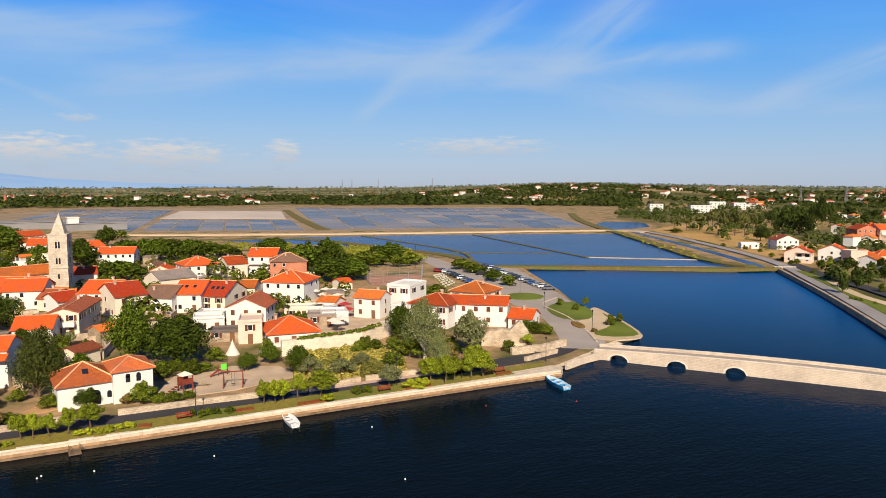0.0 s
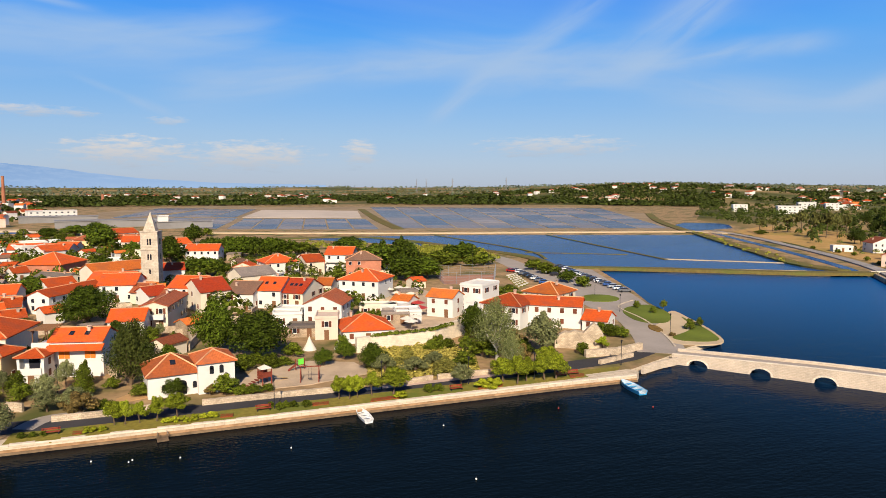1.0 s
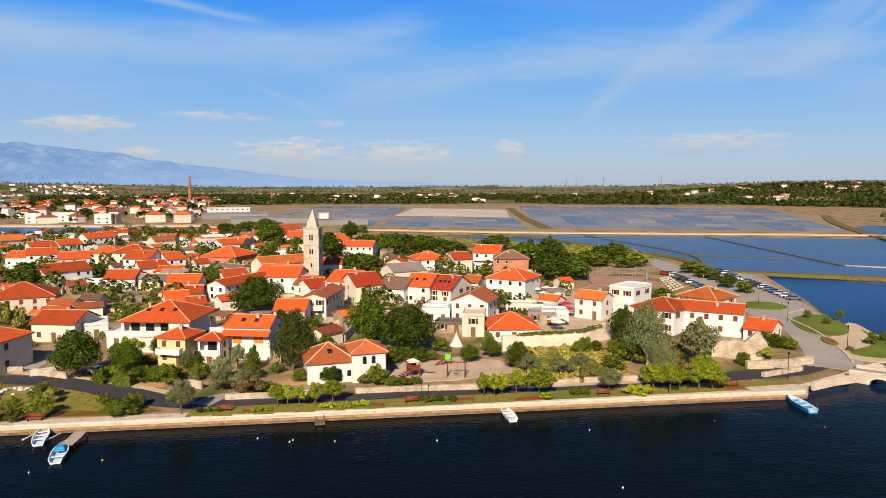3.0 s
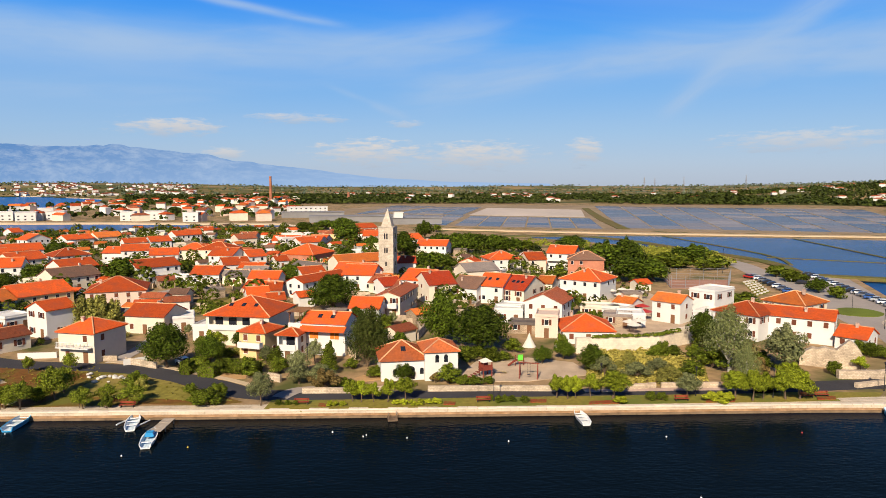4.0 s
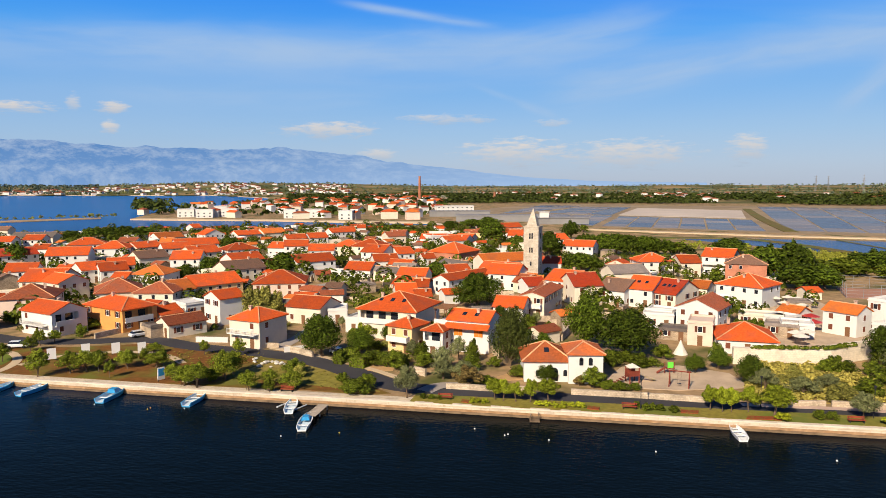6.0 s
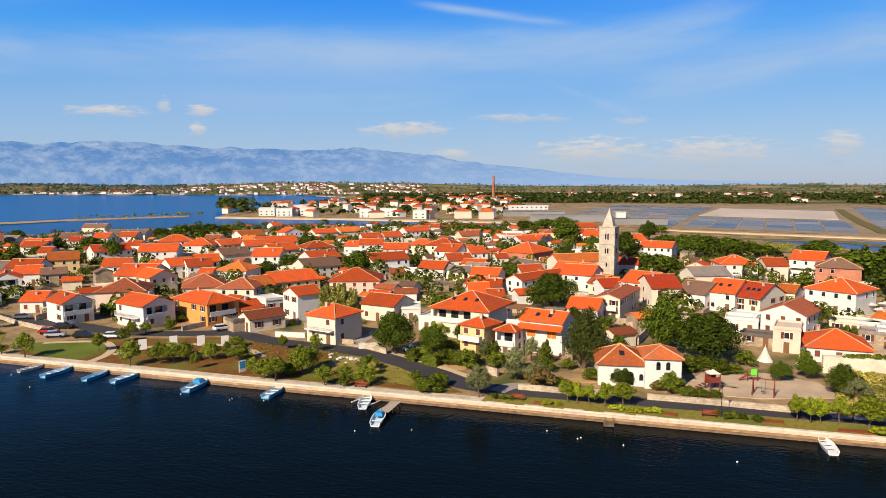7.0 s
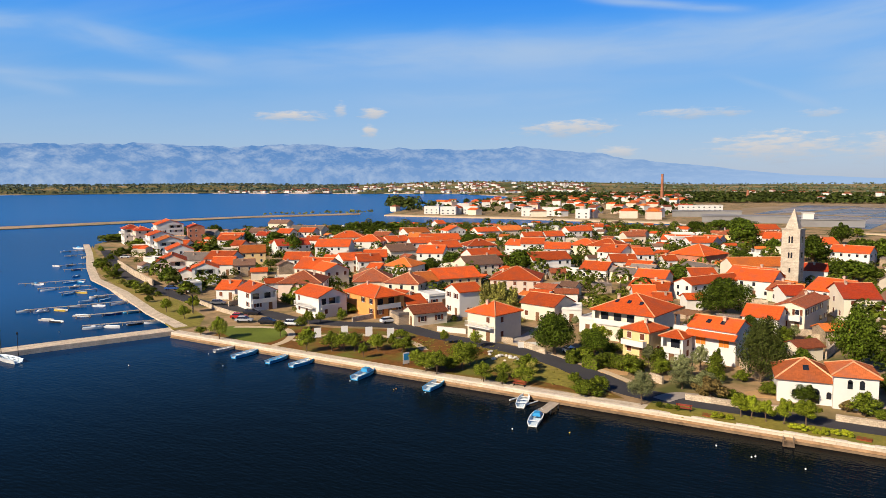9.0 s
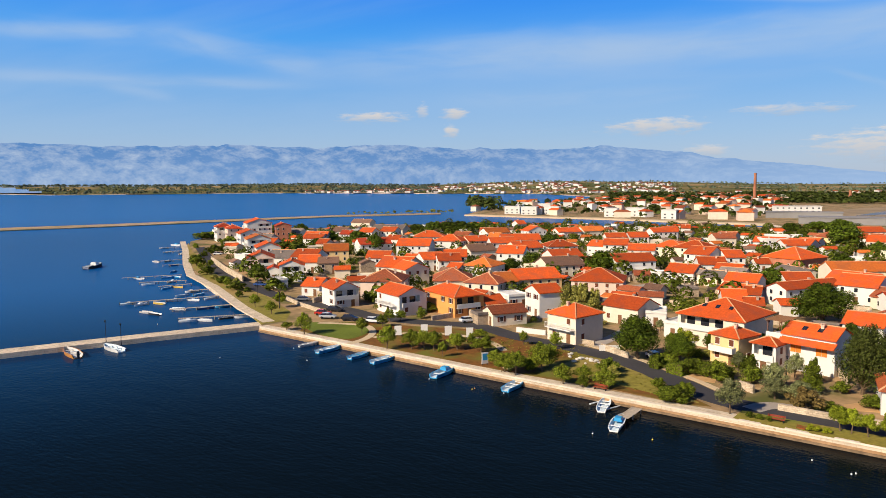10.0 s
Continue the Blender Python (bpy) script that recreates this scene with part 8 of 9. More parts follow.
def inside(p, poly):
    x, y = p
    hit = False
    for (x0, y0), (x1, y1) in zip(poly, poly[1:] + poly[:1]):
        if (y0 > y) != (y1 > y) and x < (x1 - x0) * (y - y0) / (y1 - y0) + x0:
            hit = not hit
    return hit


def far_height(x, y):
    """Low rises in the far land."""
    r = math.hypot(x, y)
    az = math.degrees(math.atan2(x, y))
    h = 0.0
    h += 28 * math.exp(-((az - 38) / 9) ** 2) * min(1, max(0, (r - 1250) / 500))
    h += 14 * math.exp(-((az - 52) / 12) ** 2) * min(1, max(0, (r - 1500) / 600))
    h += 30 * math.exp(-((az + 26) / 11) ** 2) * min(1, max(0, (r - 2250) / 600))
    h += 22 * min(1, max(0, (-38 - az) / 8)) * min(1, max(0, (r - 3050) / 500))
    h += 20 * min(1, max(0, (r - (2400 if az > -20 else 3000)) / 1800)) * (0.75 + 0.5 * noise.noise((x * 0.0011, y * 0.0011, 3)))
    return h


def far_land():
    """Rolling far ground laid over the flat sheet from about 1.2 km out to the horizon."""
    bm = bmesh.new()
    rows = []
    n = 190
    for j in range(34):
        r = 1150 + 3800 * (j / 33) ** 1.6
        row = []
        for i in range(n + 1):
            az = radians(-78 + 150 * i / n)
            x, y = r * math.sin(az), r * math.cos(az)
            row.append(bm.verts.new((x, y, GZ + 0.05 + far_height(x, y) + (-1.5 if j == 0 else 0))))
        rows.append(row)
    for j in range(33):
        for i in range(n):
            q = [rows[j][i], rows[j][i + 1], rows[j + 1][i + 1], rows[j + 1][i]]
            c = sum((v.co for v in q), Vector()) / 4
            if inside((c.x, c.y), COAST):
                bm.faces.new(q)
    bmesh.ops.recalc_face_normals(bm, faces=bm.faces)
    for f in bm.faces:
        f.smooth = True
        if f.normal.z < 0:
            f.normal_flip()
    return tagged(mesh_object("far_fields", bm, FIELD), "rolling dry fields and scrub far inland", "fields", kind="structure")


far_land()


def scatter_woods(name, label, count, place, size, mat, sprays=9, flat=0.8):
    """Many loose leafy clumps, joined."""
    verts, faces = [], []
    for _ in range(count):
        got = place()
        if got is None:
            continue
        x, y, z, s = got
        s *= size * frng.uniform(0.6, 1.3)
        for k in range(sprays):
            d = Vector((frng.gauss(0, 1), frng.gauss(0, 1), abs(frng.gauss(0, 0.8)))).normalized()
            c = Vector((x, y, z + s * 0.35)) + Vector((d.x * s * 0.46, d.y * s * 0.46, d.z * s * flat * 0.6))
            q = (d + Vector((frng.uniform(-0.6, 0.6), frng.uniform(-0.6, 0.6), frng.uniform(-0.2, 0.8)))).to_track_quat("Z", "Y")
            a, w = frng.random() * 6.28, s * frng.uniform(0.6, 1.15) * (1.0 / math.sqrt(sprays))
            i = len(verts)
            for u in range(4):
                ang = a + u * math.pi / 2
                verts.append(tuple(c + q @ Vector((w * math.cos(ang), w * math.sin(ang) * (0.7 if u % 2 else 1), 0))))
            faces.append((i, i + 1, i + 2, i + 3))
    me = bpy.data.meshes.new(name)
    me.from_pydata(verts, [], faces)
    me.materials.append(mat)
    return tagged(new(name, me), label, "woods", kind="stuff")


def belt(az0, az1, r0, r1, power=1.0, patch=0.0, seed=0):
    def place():
        az = radians(frng.uniform(az0, az1))
        r = r0 + (r1 - r0) * frng.random() ** power
        x, y = r * math.sin(az), r * math.cos(az)
        if not inside((x, y), COAST) or noise.noise((x * 0.006, y * 0.006, seed)) < patch:
            return None
        return x, y, GZ + (far_height(x, y) if r > 1150 else 0), 1.0 + r / 5000
    return place


def zone(poly, patch=-1.0, seed=0, scale=0.02):
    xs, ys = [p[0] for p in poly], [p[1] for p in poly]

    def place():
        x, y = frng.uniform(min(xs), max(xs)), frng.uniform(min(ys), max(ys))
        if not inside((x, y), poly) or noise.noise((x * scale, y * scale, seed)) < patch:
            return None
        return x, y, GZ, 1.0
    return place


scatter_woods("far_woods", "belt of green woods beyond the salt pans", 10500, belt(-22, 44, 1120, 1900, 1.5, -0.12, 1), 6, WOODS)
scatter_woods("far_woods", "dark woods on the low hill", 4200, belt(24, 62, 1150, 2300, 1.0, 0.0, 4), 6.5, WOODS)
scatter_woods("far_scrub", "pale scrub and hedges of the plain", 4500, belt(-40, 62, 1150, 2900, 1.0, 0.06, 2), 5, PALE_WOODS)
# leaf colour made paler and greyer to paint in the haze of distance
scatter_woods("far_woods", "distant woods towards the horizon, paled with painted haze", 6000, belt(-36, 66, 2000, 4800, 1.0, 0.0, 3), 5.5, leaf_material("hazy_woods", (0.115, 0.14, 0.085), 0.55), 6)
# haze over the far coast is likewise put into the leaf colour
HAZED_COAST_WOODS = leaf_material("coast_woods", (0.13, 0.17, 0.12), 0.6)
scatter_woods("far_woods", "dark pines along the far coast, paled with painted haze", 4500, belt(-74, -36, 2200, 4600, 1.5, -0.5, 5), 6.5, HAZED_COAST_WOODS, 6)
PENINSULA = [(-447.5, 680.6), (-353.7, 631.7), (-254.3, 607.9), (-174.3, 606.3), (-108.6, 593.3), (-123.1, 821.0), (-221.3, 1396.7), (-411.9, 1272.4), (-485.8, 1136.0), (-501.0, 967.4), (-508.6, 814.9)]
scatter_woods("far_woods", "trees between the houses across the bay", 700, zone(PENINSULA, -0.05, 6), 8, WOODS)
scatter_woods("far_woods", "tall dark pines on the peninsula point", 130, zone([(-471.5, 707.6), (-398.9, 661.9), (-513.1, 859.6), (-558.6, 850.1)]), 13, WOODS, 40, 1.2)
scatter_woods("far_scrub", "scrub on the sand spit", 160, zone([(-514.0, 521.1), (-432.7, 625.9), (-449.3, 650.0), (-511.8, 555.8)]), 3.5, PALE_WOODS)
RIGHT_BANK = [(413.5, 397.2), (311.2, 239.6), (261.8, 174.5), (178.8, 97.6), (590.7, 327.0), (1293.6, 718.5), (754.4, 820.4), (491.8, 542.8)]
scatter_woods("bank_trees", "trees and gardens on the lagoon's far bank", 2600, zone(RIGHT_BANK, -0.22, 8, 0.014), 6.5, WOODS, 60, 1.0)
scatter_woods("bank_scrub", "olive scrub on the lagoon's far bank", 900, zone(RIGHT_BANK, -0.1, 9, 0.02), 3.2, PALE_WOODS, 60)
NEAR_BANK = [(406.6, 327.3), (300.2, 224.5), (256.6, 168.6), (215.3, 129.8), (182.0, 99.4), (766.1, 424.7), (725.5, 507.7), (551.7, 425.9)]
BANK_ROAD_LINE = [(362.7, 381.7), (338.1, 323.0), (307.6, 265.9), (280.7, 219.0), (253.8, 180.3), (222.0, 145.7), (195.7, 117.8), (171.5, 93.6), (151.8, 74.6)]


def off_road(place, line, least):
    def pick():
        got = place()
        if got is None:
            return None
        for (x0, y0), (x1, y1) in zip(line, line[1:]):
            dx, dy = x1 - x0, y1 - y0
            t = max(0, min(1, ((got[0] - x0) * dx + (got[1] - y0) * dy) / (dx * dx + dy * dy)))
            if (got[0] - x0 - t * dx) ** 2 + (got[1] - y0 - t * dy) ** 2 < least ** 2:
                return None
        return got
    return pick


scatter_woods("bank_trees", "dark trees between the houses across the lagoon", 1500, off_road(zone(NEAR_BANK, 0.1, 41, 0.03), BANK_ROAD_LINE, 16), 3.6, WOODS, 90, 1.0)
scatter_woods("bank_scrub", "hedges and bushes along the embankment road", 1100, off_road(zone(NEAR_BANK, -0.1, 42, 0.03), BANK_ROAD_LINE, 4), 2.4, LEAF["bush"], 60, 0.9)
scatter_woods("dike_reeds", "yellow green reeds on the canal dike", 520, zone([(346.0, 384.5), (283.8, 276.4), (249.5, 214.7), (242.0, 184.6), (233.8, 178.2), (235.7, 206.4), (265.7, 262.6), (323.5, 362.3)]), 1.9, leaf_material("canal_reeds", (0.24, 0.23, 0.035), 0.6), 60, 0.7)
scatter_woods("dike_reeds", "yellow green reeds along the pools", 420, zone([(113.2, 342.1), (145.7, 319.2), (134.5, 274.2), (99.8, 286.7)]), 2.6, leaf_material("reeds", (0.30, 0.30, 0.04), 0.6), 90)
scatter_woods("dike_reeds", "yellow green reeds behind the town", 420, zone([(70.2, 392.3), (98.2, 354.6), (126.3, 312.7), (133.0, 263.7), (104.7, 259.2), (94.1, 302.0), (67.2, 345.9)]), 2.8, leaf_material("reeds_behind", (0.28, 0.29, 0.035), 0.6), 90)
scatter_woods("shore_trees", "row of trees along the bay", 330, zone([(-370.6, 365.2), (-286.8, 388.3), (-183.8, 439.2), (-77.8, 468.1), (-72.6, 436.9), (-173.4, 414.2), (-268.0, 362.7), (-331.7, 335.5)]), 3.8, WOODS, 60, 1.0)

scatter_woods("hedge_row", "dense green scrub behind the town", 150, zone([(11.7, 352.5), (55.9, 313.3), (75.6, 311.4), (96.4, 309.4), (103.5, 269.0), (102.9, 243.2), (83.3, 239.9), (71.6, 295.0), (49.8, 306.1), (20.6, 306.7)], -0.3, 21), 4.0, WOODS, 45, 1.0)
def along(line, lift, wide):
    def place():
        k = frng.randrange(len(line) - 1)
        p = Vector(line[k]).lerp(Vector(line[k + 1]), frng.random())
        return p.x + frng.uniform(-wide, wide), p.y + frng.uniform(-wide, wide), GZ + lift, 1.0
    return place


scatter_woods("wall_creeper", "green creeper hanging over the old wall's top", 150, along([(36.0, 127.8), (49.6, 129.4), (55.0, 133.0)], 2.75, 0.35), 0.9, LEAF["bush"], 26, 0.7)
STRAW = leaf_material("straw", (0.38, 0.32, 0.07), 0.5)
scatter_woods("tall_grass", "tall yellow grass below the old wall", 1500, zone([(29.6, 106.5), (32.0, 117.4), (37.6, 128.1), (50.3, 127.2), (53.2, 119.2), (49.3, 107.0)]), 0.9, STRAW, 14, 1.0)
scatter_woods("tall_grass", "dry tufts of grass in the park", 900, zone([(-84.7, 99.9), (-56.8, 103.9), (-29.1, 101.8), (-38.7, 111.3), (-55.5, 122.6), (-81.1, 122.4), (-98.3, 112.3)], 0.0, 31, 0.08), 0.34, leaf_material("park_grass", (0.20, 0.17, 0.03), 0.5), 12, 0.7)
# houses across the bay, one by one
hrng = random.Random(21)


def far_house(x, y, w, d, h, roof, tiles, wall, rot):
    return house(x, y, rot, w, d, h, roof, "x", wall, tiles, z=GZ + (far_height(x, y) if math.hypot(x, y) > 1150 else 0), chimney=False, windows=False, name="far_house", label=f"distant {'white' if wall == 'white' else 'pale'} house with {'red tiled' if tiles != 'grey' else 'flat grey'} roof")


def spread(poly, count, small, large, tall):
    xs, ys = [p[0] for p in poly], [p[1] for p in poly]
    taken = []
    tries = 0
    while len(taken) < count and tries < count * 60:
        tries += 1
        x, y = hrng.uniform(min(xs), max(xs)), hrng.uniform(min(ys), max(ys))
        if not inside((x, y), poly) or any((x - a) ** 2 + (y - b) ** 2 < (large * 1.25) ** 2 for a, b in taken):
            continue
        taken.append((x, y))
        flat = hrng.random() < 0.18
        far_house(x, y, hrng.uniform(small, large), hrng.uniform(small, large) * 0.8, hrng.choice(tall), "flat" if flat else hrng.choice(["gable", "hip"]), "grey" if flat else hrng.choice(["red", "red", "orange", "rust"]), hrng.choice(["white", "white", "cream", "pink"]), hrng.uniform(-40, 40))


spread(PENINSULA, 95, 8, 15, (5.5, 6, 7))
spread([(299.8, 197.4), (242.4, 133.0), (752.1, 416.9), (773.9, 484.5), (558.5, 390.5)], 18, 6, 8.5, (3.6, 4.5, 5.5))
spread([(865.3, 708.5), (848.5, 611.1), (1184.8, 854.0), (1147.8, 967.8)], 12, 10, 16, (5, 6))


def joined_houses(name, label, count, place, small, large):
    """Far villages, too small to pick apart."""
    bm = bmesh.new()
    for _ in range(count):
        got = place()
        if got is None:
            continue
        x, y, z, _s = got
        w, d, h = hrng.uniform(small, large), hrng.uniform(small, large) * 0.75, hrng.uniform(4.5, 8)
        m = pose(x, y, z, 0, 0, hrng.uniform(-50, 50))
        v = box(bm, -w / 2, w / 2, -d / 2, d / 2, -1, h)
        a = [bm.verts.new(p) for p in ((-w / 2 - 0.4, -d / 2 - 0.4, h), (w / 2 + 0.4, -d / 2 - 0.4, h), (w / 2 + 0.4, d / 2 + 0.4, h), (-w / 2 - 0.4, d / 2 + 0.4, h), (-w / 4, 0, h + d * 0.22), (w / 4, 0, h + d * 0.22))]
        for f in ((a[0], a[1], a[5], a[4]), (a[1], a[2], a[5]), (a[2], a[3], a[4], a[5]), (a[3], a[0], a[4])):
            bm.faces.new(f).material_index = 1
        for q in v + a:
            q.co = m @ q.co
    ob = mesh_object(name, bm, [WALLS["white"], ROOFS["rust"]])
    return tagged(ob, label, "village", kind="stuff")


joined_houses("far_town", "pale far town on the low coast hill", 480, belt(-47, -17, 2000, 2900, 0.8, -0.12, 12), 11, 20)
joined_houses("far_town", "pale far houses along the coast", 160, belt(-62, -40, 2350, 2650, 1, -0.5, 13), 11, 20)
joined_houses("far_village", "scattered pale houses in the green plain", 90, belt(-18, 30, 1250, 2100, 1, -0.1, 14), 10, 16)
joined_houses("far_village", "scattered pale houses on the low wooded rise", 130, belt(30, 62, 1250, 2400, 1, 0.0, 15), 10, 18)


def villa(x, y, rot, w, d, h, label):
    root = new("villa")
    root.matrix_world = pose(x, y, GZ, 0, 0, rot)
    tagged(root, label, "villa")
    bm = bmesh.new()
    box(bm, -w / 2, w / 2, -d / 2, d / 2, -0.5, h)
    part("wall", bm, WALLS["white"], root)
    bm = bmesh.new()
    box(bm, -w / 2 - 0.3, w / 2 + 0.3, -d / 2 - 0.3, d / 2 + 0.3, h, h + 0.4)
    part("roof", bm, WALLS["white"], root)
    n = max(2, int(w / 5))
    for r in range(max(1, int(h / 3))):
        for k in range(n):
            bm = bmesh.new()
            xx = (k + 0.5) / n * w - w / 2
            box(bm, xx - 0.8, xx + 0.8, -d / 2 - 0.05, -d / 2 + 0.1, r * 3 + 0.9, r * 3 + 2.0)
            part("window", bm, GLASS, root)


for (x, y), w, h in (((660.0, 654.3), 17, 9), ((669.2, 588.8), 26, 9), ((805.9, 681.1), 22, 10), ((815.9, 650.8), 16, 9), ((1874.9, 1714.4), 40, 8), ((-103.0, 713.4), 40, 9)):
    villa(x, y, -math.degrees(math.atan2(x, y)) + 12, w, 12, h, "white flat-roofed modern building in the green plain")
for (x, y), w in (((-360.8, 630.0), 19), ((-337.1, 623.0), 19), ((-319.8, 639.9), 18), ((-229.9, 637.0), 20), ((-187.0, 603.1), 15), ((-247.7, 620.9), 14)):
    villa(x, y, -math.degrees(math.atan2(x, y)) - 12, w * 0.85, 11, 8, "white balconied apartment block by the beach")
# salt works sheds and silo
SHED = material("shed_sheet", (0.25, 0.24, 0.235), 0.6, 0.85, 0.5, 0.05)
for (x, y), w, d, h, lab in (((-46.3, 594.1), 75, 22, 5, "long low grey shed of the salt works"), ((7.6, 559.1), 40, 18, 5, "long low grey shed of the salt works"), ((-6.8, 551.6), 7, 7, 9.5, "white salt silo beside the sheds"), ((-92.1, 676.6), 60, 20, 5, "low grey shed of the salt works")):
    root = new("salt_shed")
    root.matrix_world = pose(x, y, GZ, 0, 0, 8)
    tagged(root, lab, "shed")
    bm = bmesh.new()
    box(bm, -w / 2, w / 2, -d / 2, d / 2, -0.5, h)
    part("wall", bm, WALLS["white"] if "silo" in lab else SHED, root)
    bm = bmesh.new()
    box(bm, -w / 2 - 0.5, w / 2 + 0.5, -d / 2 - 0.5, d / 2 + 0.5, h, h + 0.5)
    part("roof", bm, SHED if "silo" not in lab else WALLS["white"], root)
BRICK_RED = material("chimney_brick", (0.40, 0.16, 0.09), 0.9, 0.7, 0.4, 0.05)
for (x, y), h in (((-240.0, 1222.5), 46), ((-109.2, 1295.3), 17)):
    root = new("factory_chimney")
    root.matrix_world = pose(x, y, GZ, 0, 0, 0)
    tagged(root, "tall slim red brick factory chimney", "chimney")
    bm = bmesh.new()
    tube(bm, (0, 0, -1), (0, 0, h), 3.0, 1.9, 16)
    part("shaft", bm, BRICK_RED, root)
    bm = bmesh.new()
    tube(bm, (0, 0, h - 1.5), (0, 0, h), 2.3, 2.3, 16)
    part("rim", bm, BRICK_RED, root)
for az in (19.5, 20.3, 22.5, 27, 58.5, 52.0, 55.6):
    r = 2600 if az < 40 else 1500
    h = 55 if az < 40 else 34
    root = new("pylon")
    x, y = r * math.sin(radians(az)), r * math.cos(radians(az))
    root.matrix_world = pose(x, y, GZ + far_height(x, y), 0, 0, az)
    tagged(root, "thin grey power pylon on the plain", "pylon")
    bm = bmesh.new()
    for a, b in ((-1, -1), (1, -1), (1, 1), (-1, 1)):
        tube(bm, (a * 2.5, b * 2.5, -1), (0, 0, h), 0.45, 0.3, 5)
    part("mast", bm, SHED, root)
    for z in (0.62, 0.76, 0.9):
        bm = bmesh.new()
        box(bm, -6, 6, -0.4, 0.4, h * z, h * z + 0.7)
        part("crossarm", bm, SHED, root)


def mountain_material():
    m = bpy.data.materials.new("hazy_mountain")
    m.use_nodes = True
    nt = m.node_tree
    N, L = nt.nodes.new, nt.links.new
    b = nt.nodes["Principled BSDF"]
    tc, n, r = N("ShaderNodeTexCoord"), N("ShaderNodeTexNoise"), N("ShaderNodeValToRGB")
    mp = N("ShaderNodeMapping")
    mp.inputs["Scale"].default_value = (1.5, 1.5, 0.9)
    L(tc.outputs["Object"], mp.inputs[0])
    L(mp.outputs[0], n.inputs["Vector"])
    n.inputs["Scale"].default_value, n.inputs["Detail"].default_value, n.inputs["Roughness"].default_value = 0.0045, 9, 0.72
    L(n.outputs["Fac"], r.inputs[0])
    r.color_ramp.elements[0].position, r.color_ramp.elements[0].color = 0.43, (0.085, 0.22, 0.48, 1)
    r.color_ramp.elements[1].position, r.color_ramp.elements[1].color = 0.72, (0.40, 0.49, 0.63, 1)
    # haze painted into the glow: paler towards the eastern end and the foot
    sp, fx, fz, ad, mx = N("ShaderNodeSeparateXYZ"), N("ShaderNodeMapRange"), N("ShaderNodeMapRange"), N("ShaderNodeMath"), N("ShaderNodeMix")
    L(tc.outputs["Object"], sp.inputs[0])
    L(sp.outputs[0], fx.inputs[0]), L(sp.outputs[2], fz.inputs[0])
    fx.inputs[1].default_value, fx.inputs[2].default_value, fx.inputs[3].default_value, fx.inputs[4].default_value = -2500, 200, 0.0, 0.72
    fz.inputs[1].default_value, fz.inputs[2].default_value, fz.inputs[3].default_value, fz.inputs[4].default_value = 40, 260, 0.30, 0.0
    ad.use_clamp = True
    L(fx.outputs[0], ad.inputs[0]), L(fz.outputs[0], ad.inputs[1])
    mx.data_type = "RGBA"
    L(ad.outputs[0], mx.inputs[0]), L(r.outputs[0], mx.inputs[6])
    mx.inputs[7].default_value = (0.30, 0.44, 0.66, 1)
    # the slopes glow in these haze tones and hardly take the sun
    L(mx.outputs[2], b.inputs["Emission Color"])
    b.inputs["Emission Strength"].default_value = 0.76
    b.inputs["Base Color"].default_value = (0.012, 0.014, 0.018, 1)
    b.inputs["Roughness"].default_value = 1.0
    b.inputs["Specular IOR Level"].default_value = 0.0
    return m


RANGE = ((-80, 3.05), (-40, 3.15), (-22, 2.85), (-16.5, 2.45), (-11.7, 1.6), (-7, 1.15), (-2.3, 0.5), (3, 0.18), (12, 0.0))


def crest(az):
    """Height of the range over the horizon in degrees, by bearing."""
    for (a0, h0), (a1, h1) in zip(RANGE, RANGE[1:]):
        if a0 <= az <= a1:
            return h0 + (h1 - h0) * (az - a0) / (a1 - a0)
    return 0.0


def mountains():
    """A long limestone range, as a far backdrop."""
    bm = bmesh.new()
    n, k = 420, 16
    rows = []
    for j in range(k):
        row = []
        for i in range(n + 1):
            az = -80 + 92 * i / n
            env = crest(az)
            rough = 0.16 * noise.noise((az * 0.22, 1.3, 0)) + 0.10 * noise.noise((az * 0.6, 5.1, 0)) + 0.05 * noise.noise((az * 1.7, 9.0, 0)) + 0.025 * noise.noise((az * 4.5, 2.0, 0))
            top = env * (1.0 + rough * 0.6)
            f = j / (k - 1)
            ridge = noise.noise((az * 1.1, f * 2.5, 7)) * 0.5 + noise.noise((az * 3.1, f * 5.0, 8)) * 0.25
            r = 4250 + 480 * f + 70 * ridge * (1 - f * 0.4)
            z = 34 + math.tan(radians(top)) * 4600 * (f ** 0.8) if j else -20
            a = radians(az)
            row.append(bm.verts.new((r * math.sin(a), r * math.cos(a), z)))
        rows.append(row)
    for j in range(k - 1):
        for i in range(n):
            bm.faces.new((rows[j][i], rows[j][i + 1], rows[j + 1][i + 1], rows[j + 1][i])).smooth = True
    return tagged(mesh_object("backdrop", bm, mountain_material()), "long limestone mountain range with painted blue haze", "mountains", kind="structure")


mountains()

# ---- gardens, sheds and walls between the houses ----
TOWN = [(-160, 138), (-215, 160), (-335, 243), (-345, 300), (-300, 430), (-130, 505), (-20, 440), (30, 330), (82, 235), (66, 182), (48, 150), (20, 160), (0, 132), (-24, 118), (-45, 128), (-75, 134), (-110, 128)]
grng = random.Random(17)


def clear_of(x, y, r):
    for a, b, q in FOOTPRINTS:
        if (x - a) ** 2 + (y - b) ** 2 < (q * 0.92 + r) ** 2:
            return False
    for pts, width in KEEP_CLEAR:
        for (x0, y0), (x1, y1) in zip(pts, pts[1:]):
            dx, dy = x1 - x0, y1 - y0
            t = max(0, min(1, ((x - x0) * dx + (y - y0) * dy) / max(1e-6, dx * dx + dy * dy)))
            if (x - x0 - t * dx) ** 2 + (y - y0 - t * dy) ** 2 < (width / 2 + r + 0.6) ** 2:
                return False
    return True


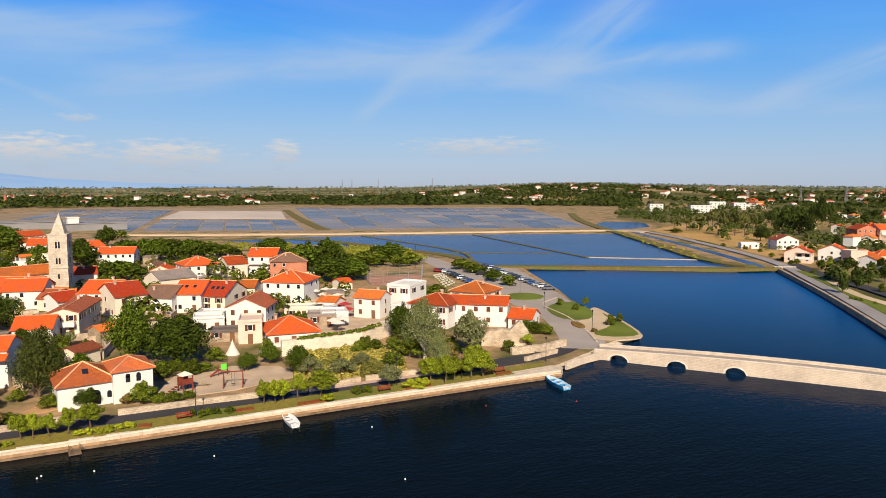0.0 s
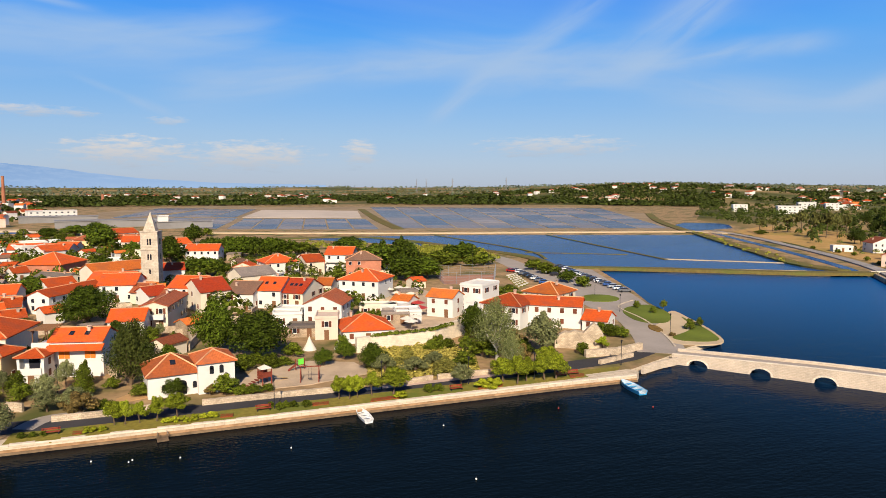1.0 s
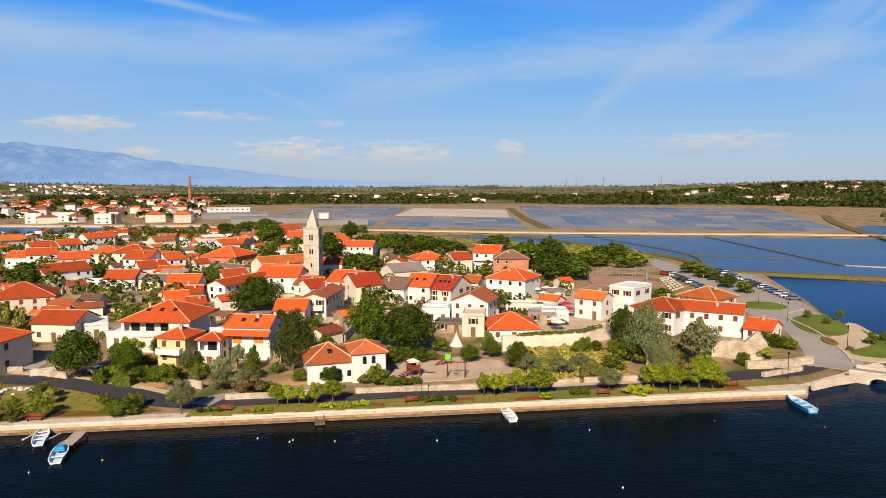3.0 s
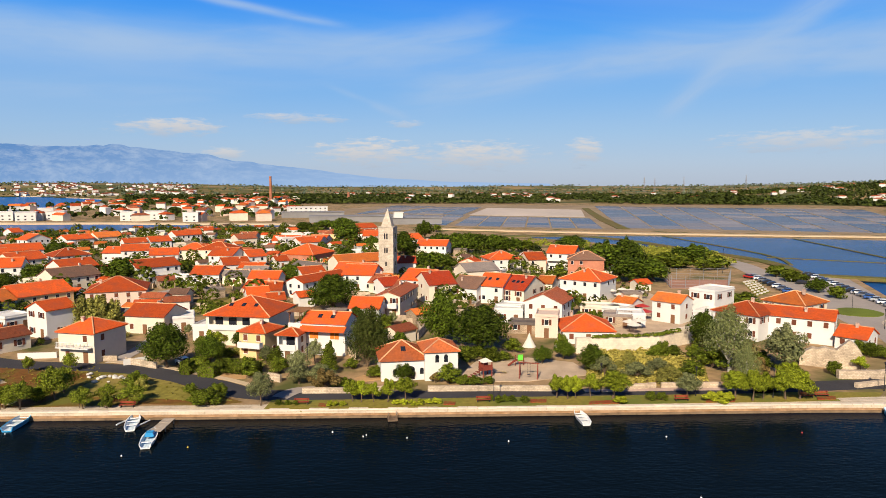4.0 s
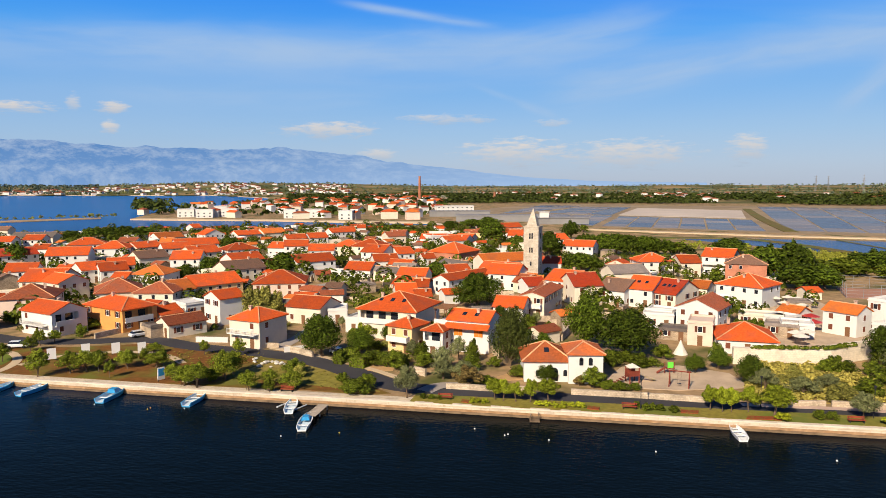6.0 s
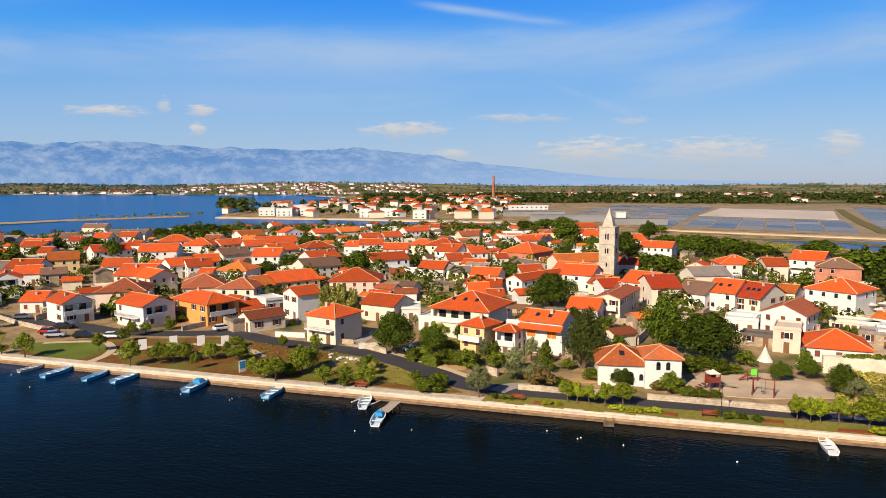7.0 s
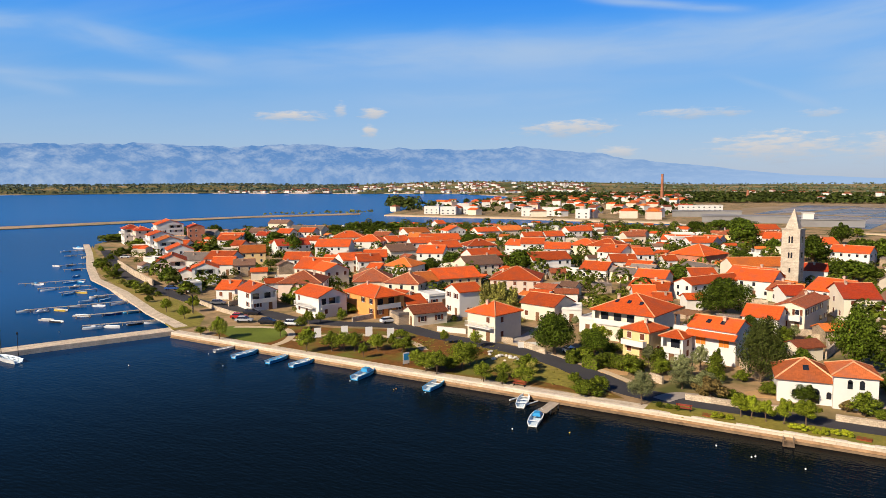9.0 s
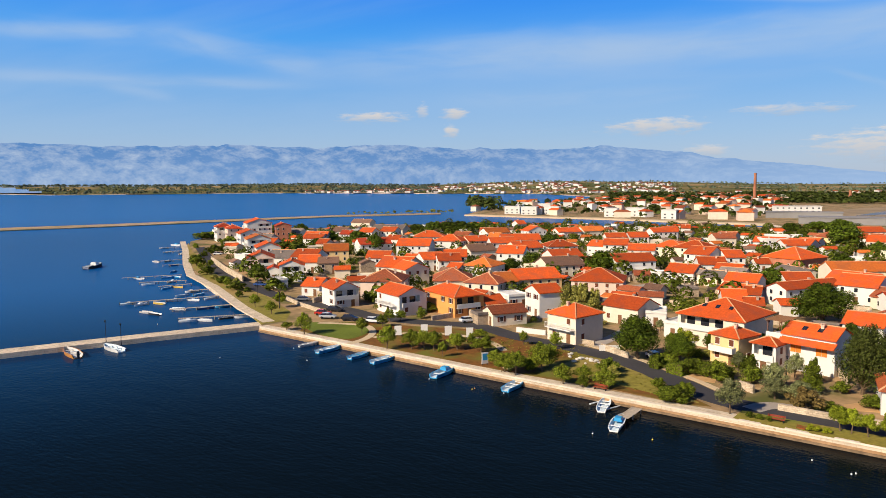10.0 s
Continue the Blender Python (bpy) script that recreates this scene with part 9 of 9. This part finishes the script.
GREENERY = []
step = 5.2
gy = 110
while gy < 510:
    gx = -345
    while gx < 90:
        x, y = gx + grng.uniform(-2.2, 2.2), gy + grng.uniform(-2.2, 2.2)
        gx += step
        pick = grng.random()
        if not inside((x, y), TOWN):
            continue
        if pick < 0.09 and clear_of(x, y, 3.0):
            w, d = grng.uniform(4.2, 6.5), grng.uniform(3.6, 5.0)
            house(x, y, grng.choice((-25, -10, 10, 30, 45)) + grng.uniform(-8, 8), w, d, grng.uniform(2.3, 3.1), grng.choice(("gable", "gable", "flat")), "x", grng.choice(("white", "white", "cream", "stone")), grng.choice(("red", "red", "rust", "orange", "brown")), windows=False, chimney=False, name="outbuilding", category="outbuilding")
        elif pick < 0.27 and math.hypot(x, y) < 245 and clear_of(x, y, 2.0):
            a, l = radians(grng.choice((-20, 12, 70, 100)) + grng.uniform(-10, 10)), grng.uniform(2.5, 4.5)
            wall_line("yard_wall", [(x - l * math.cos(a), y - l * math.sin(a)), (x + l * math.cos(a), y + l * math.sin(a))], grng.uniform(1.0, 1.9), 0.35, PALE_RUBBLE, "pale stone yard wall between houses")
        elif pick < 0.78 and clear_of(x, y, 1.0):
            k = grng.random()
            if math.hypot(x, y) > 168:
                GREENERY.append((x, y, grng.uniform(1.6, 3.2) if k < 0.8 else grng.uniform(3.5, 5.5)))
            elif k < 0.62:
                s = grng.uniform(1.6, 3.4)
                plant("bush", x, y, s, s * grng.uniform(0.9, 1.3))
            elif k < 0.72:
                s = grng.uniform(1.6, 3.0)
                plant("olive", x, y, s * 1.3, s)
            elif k < 0.8:
                plant("dry", x, y, grng.uniform(1.0, 2.0), grng.uniform(1.8, 3.0))
            else:
                s = grng.uniform(3.4, 5.6)
                plant("broad", x, y, s, s * grng.uniform(0.75, 0.95))
    gy += step

spots = iter(GREENERY)


def next_spot():
    x, y, s = next(spots)
    return x, y, GZ, s


scatter_woods("garden_greenery", "shrubs and small trees between the far houses", len(GREENERY), next_spot, 1.15, LEAF["bush"], 95, 1.0)

# coping stones along the quay's edge
COPING = box_mesh("coping_stone", (-0.71, 0.71, 0.0, 0.55, -0.2, 0.0), ARCH_STONE)
for (x0, y0), (x1, y1) in zip(QUAY, QUAY[1:]):
    run = math.hypot(x1 - x0, y1 - y0)
    turn = math.degrees(math.atan2(y1 - y0, x1 - x0))
    n = max(1, int(run / 1.44))
    for k in range(n):
        u = (k + 0.5) / n
        piece("coping_stone", COPING, quay, pose(x0 + (x1 - x0) * u, y0 + (y1 - y0) * u - 0.06, GZ + 0.064 + 0.012 * ((k * 7) % 4), 0, 0, turn + ((k * 5) % 3 - 1) * 0.25))
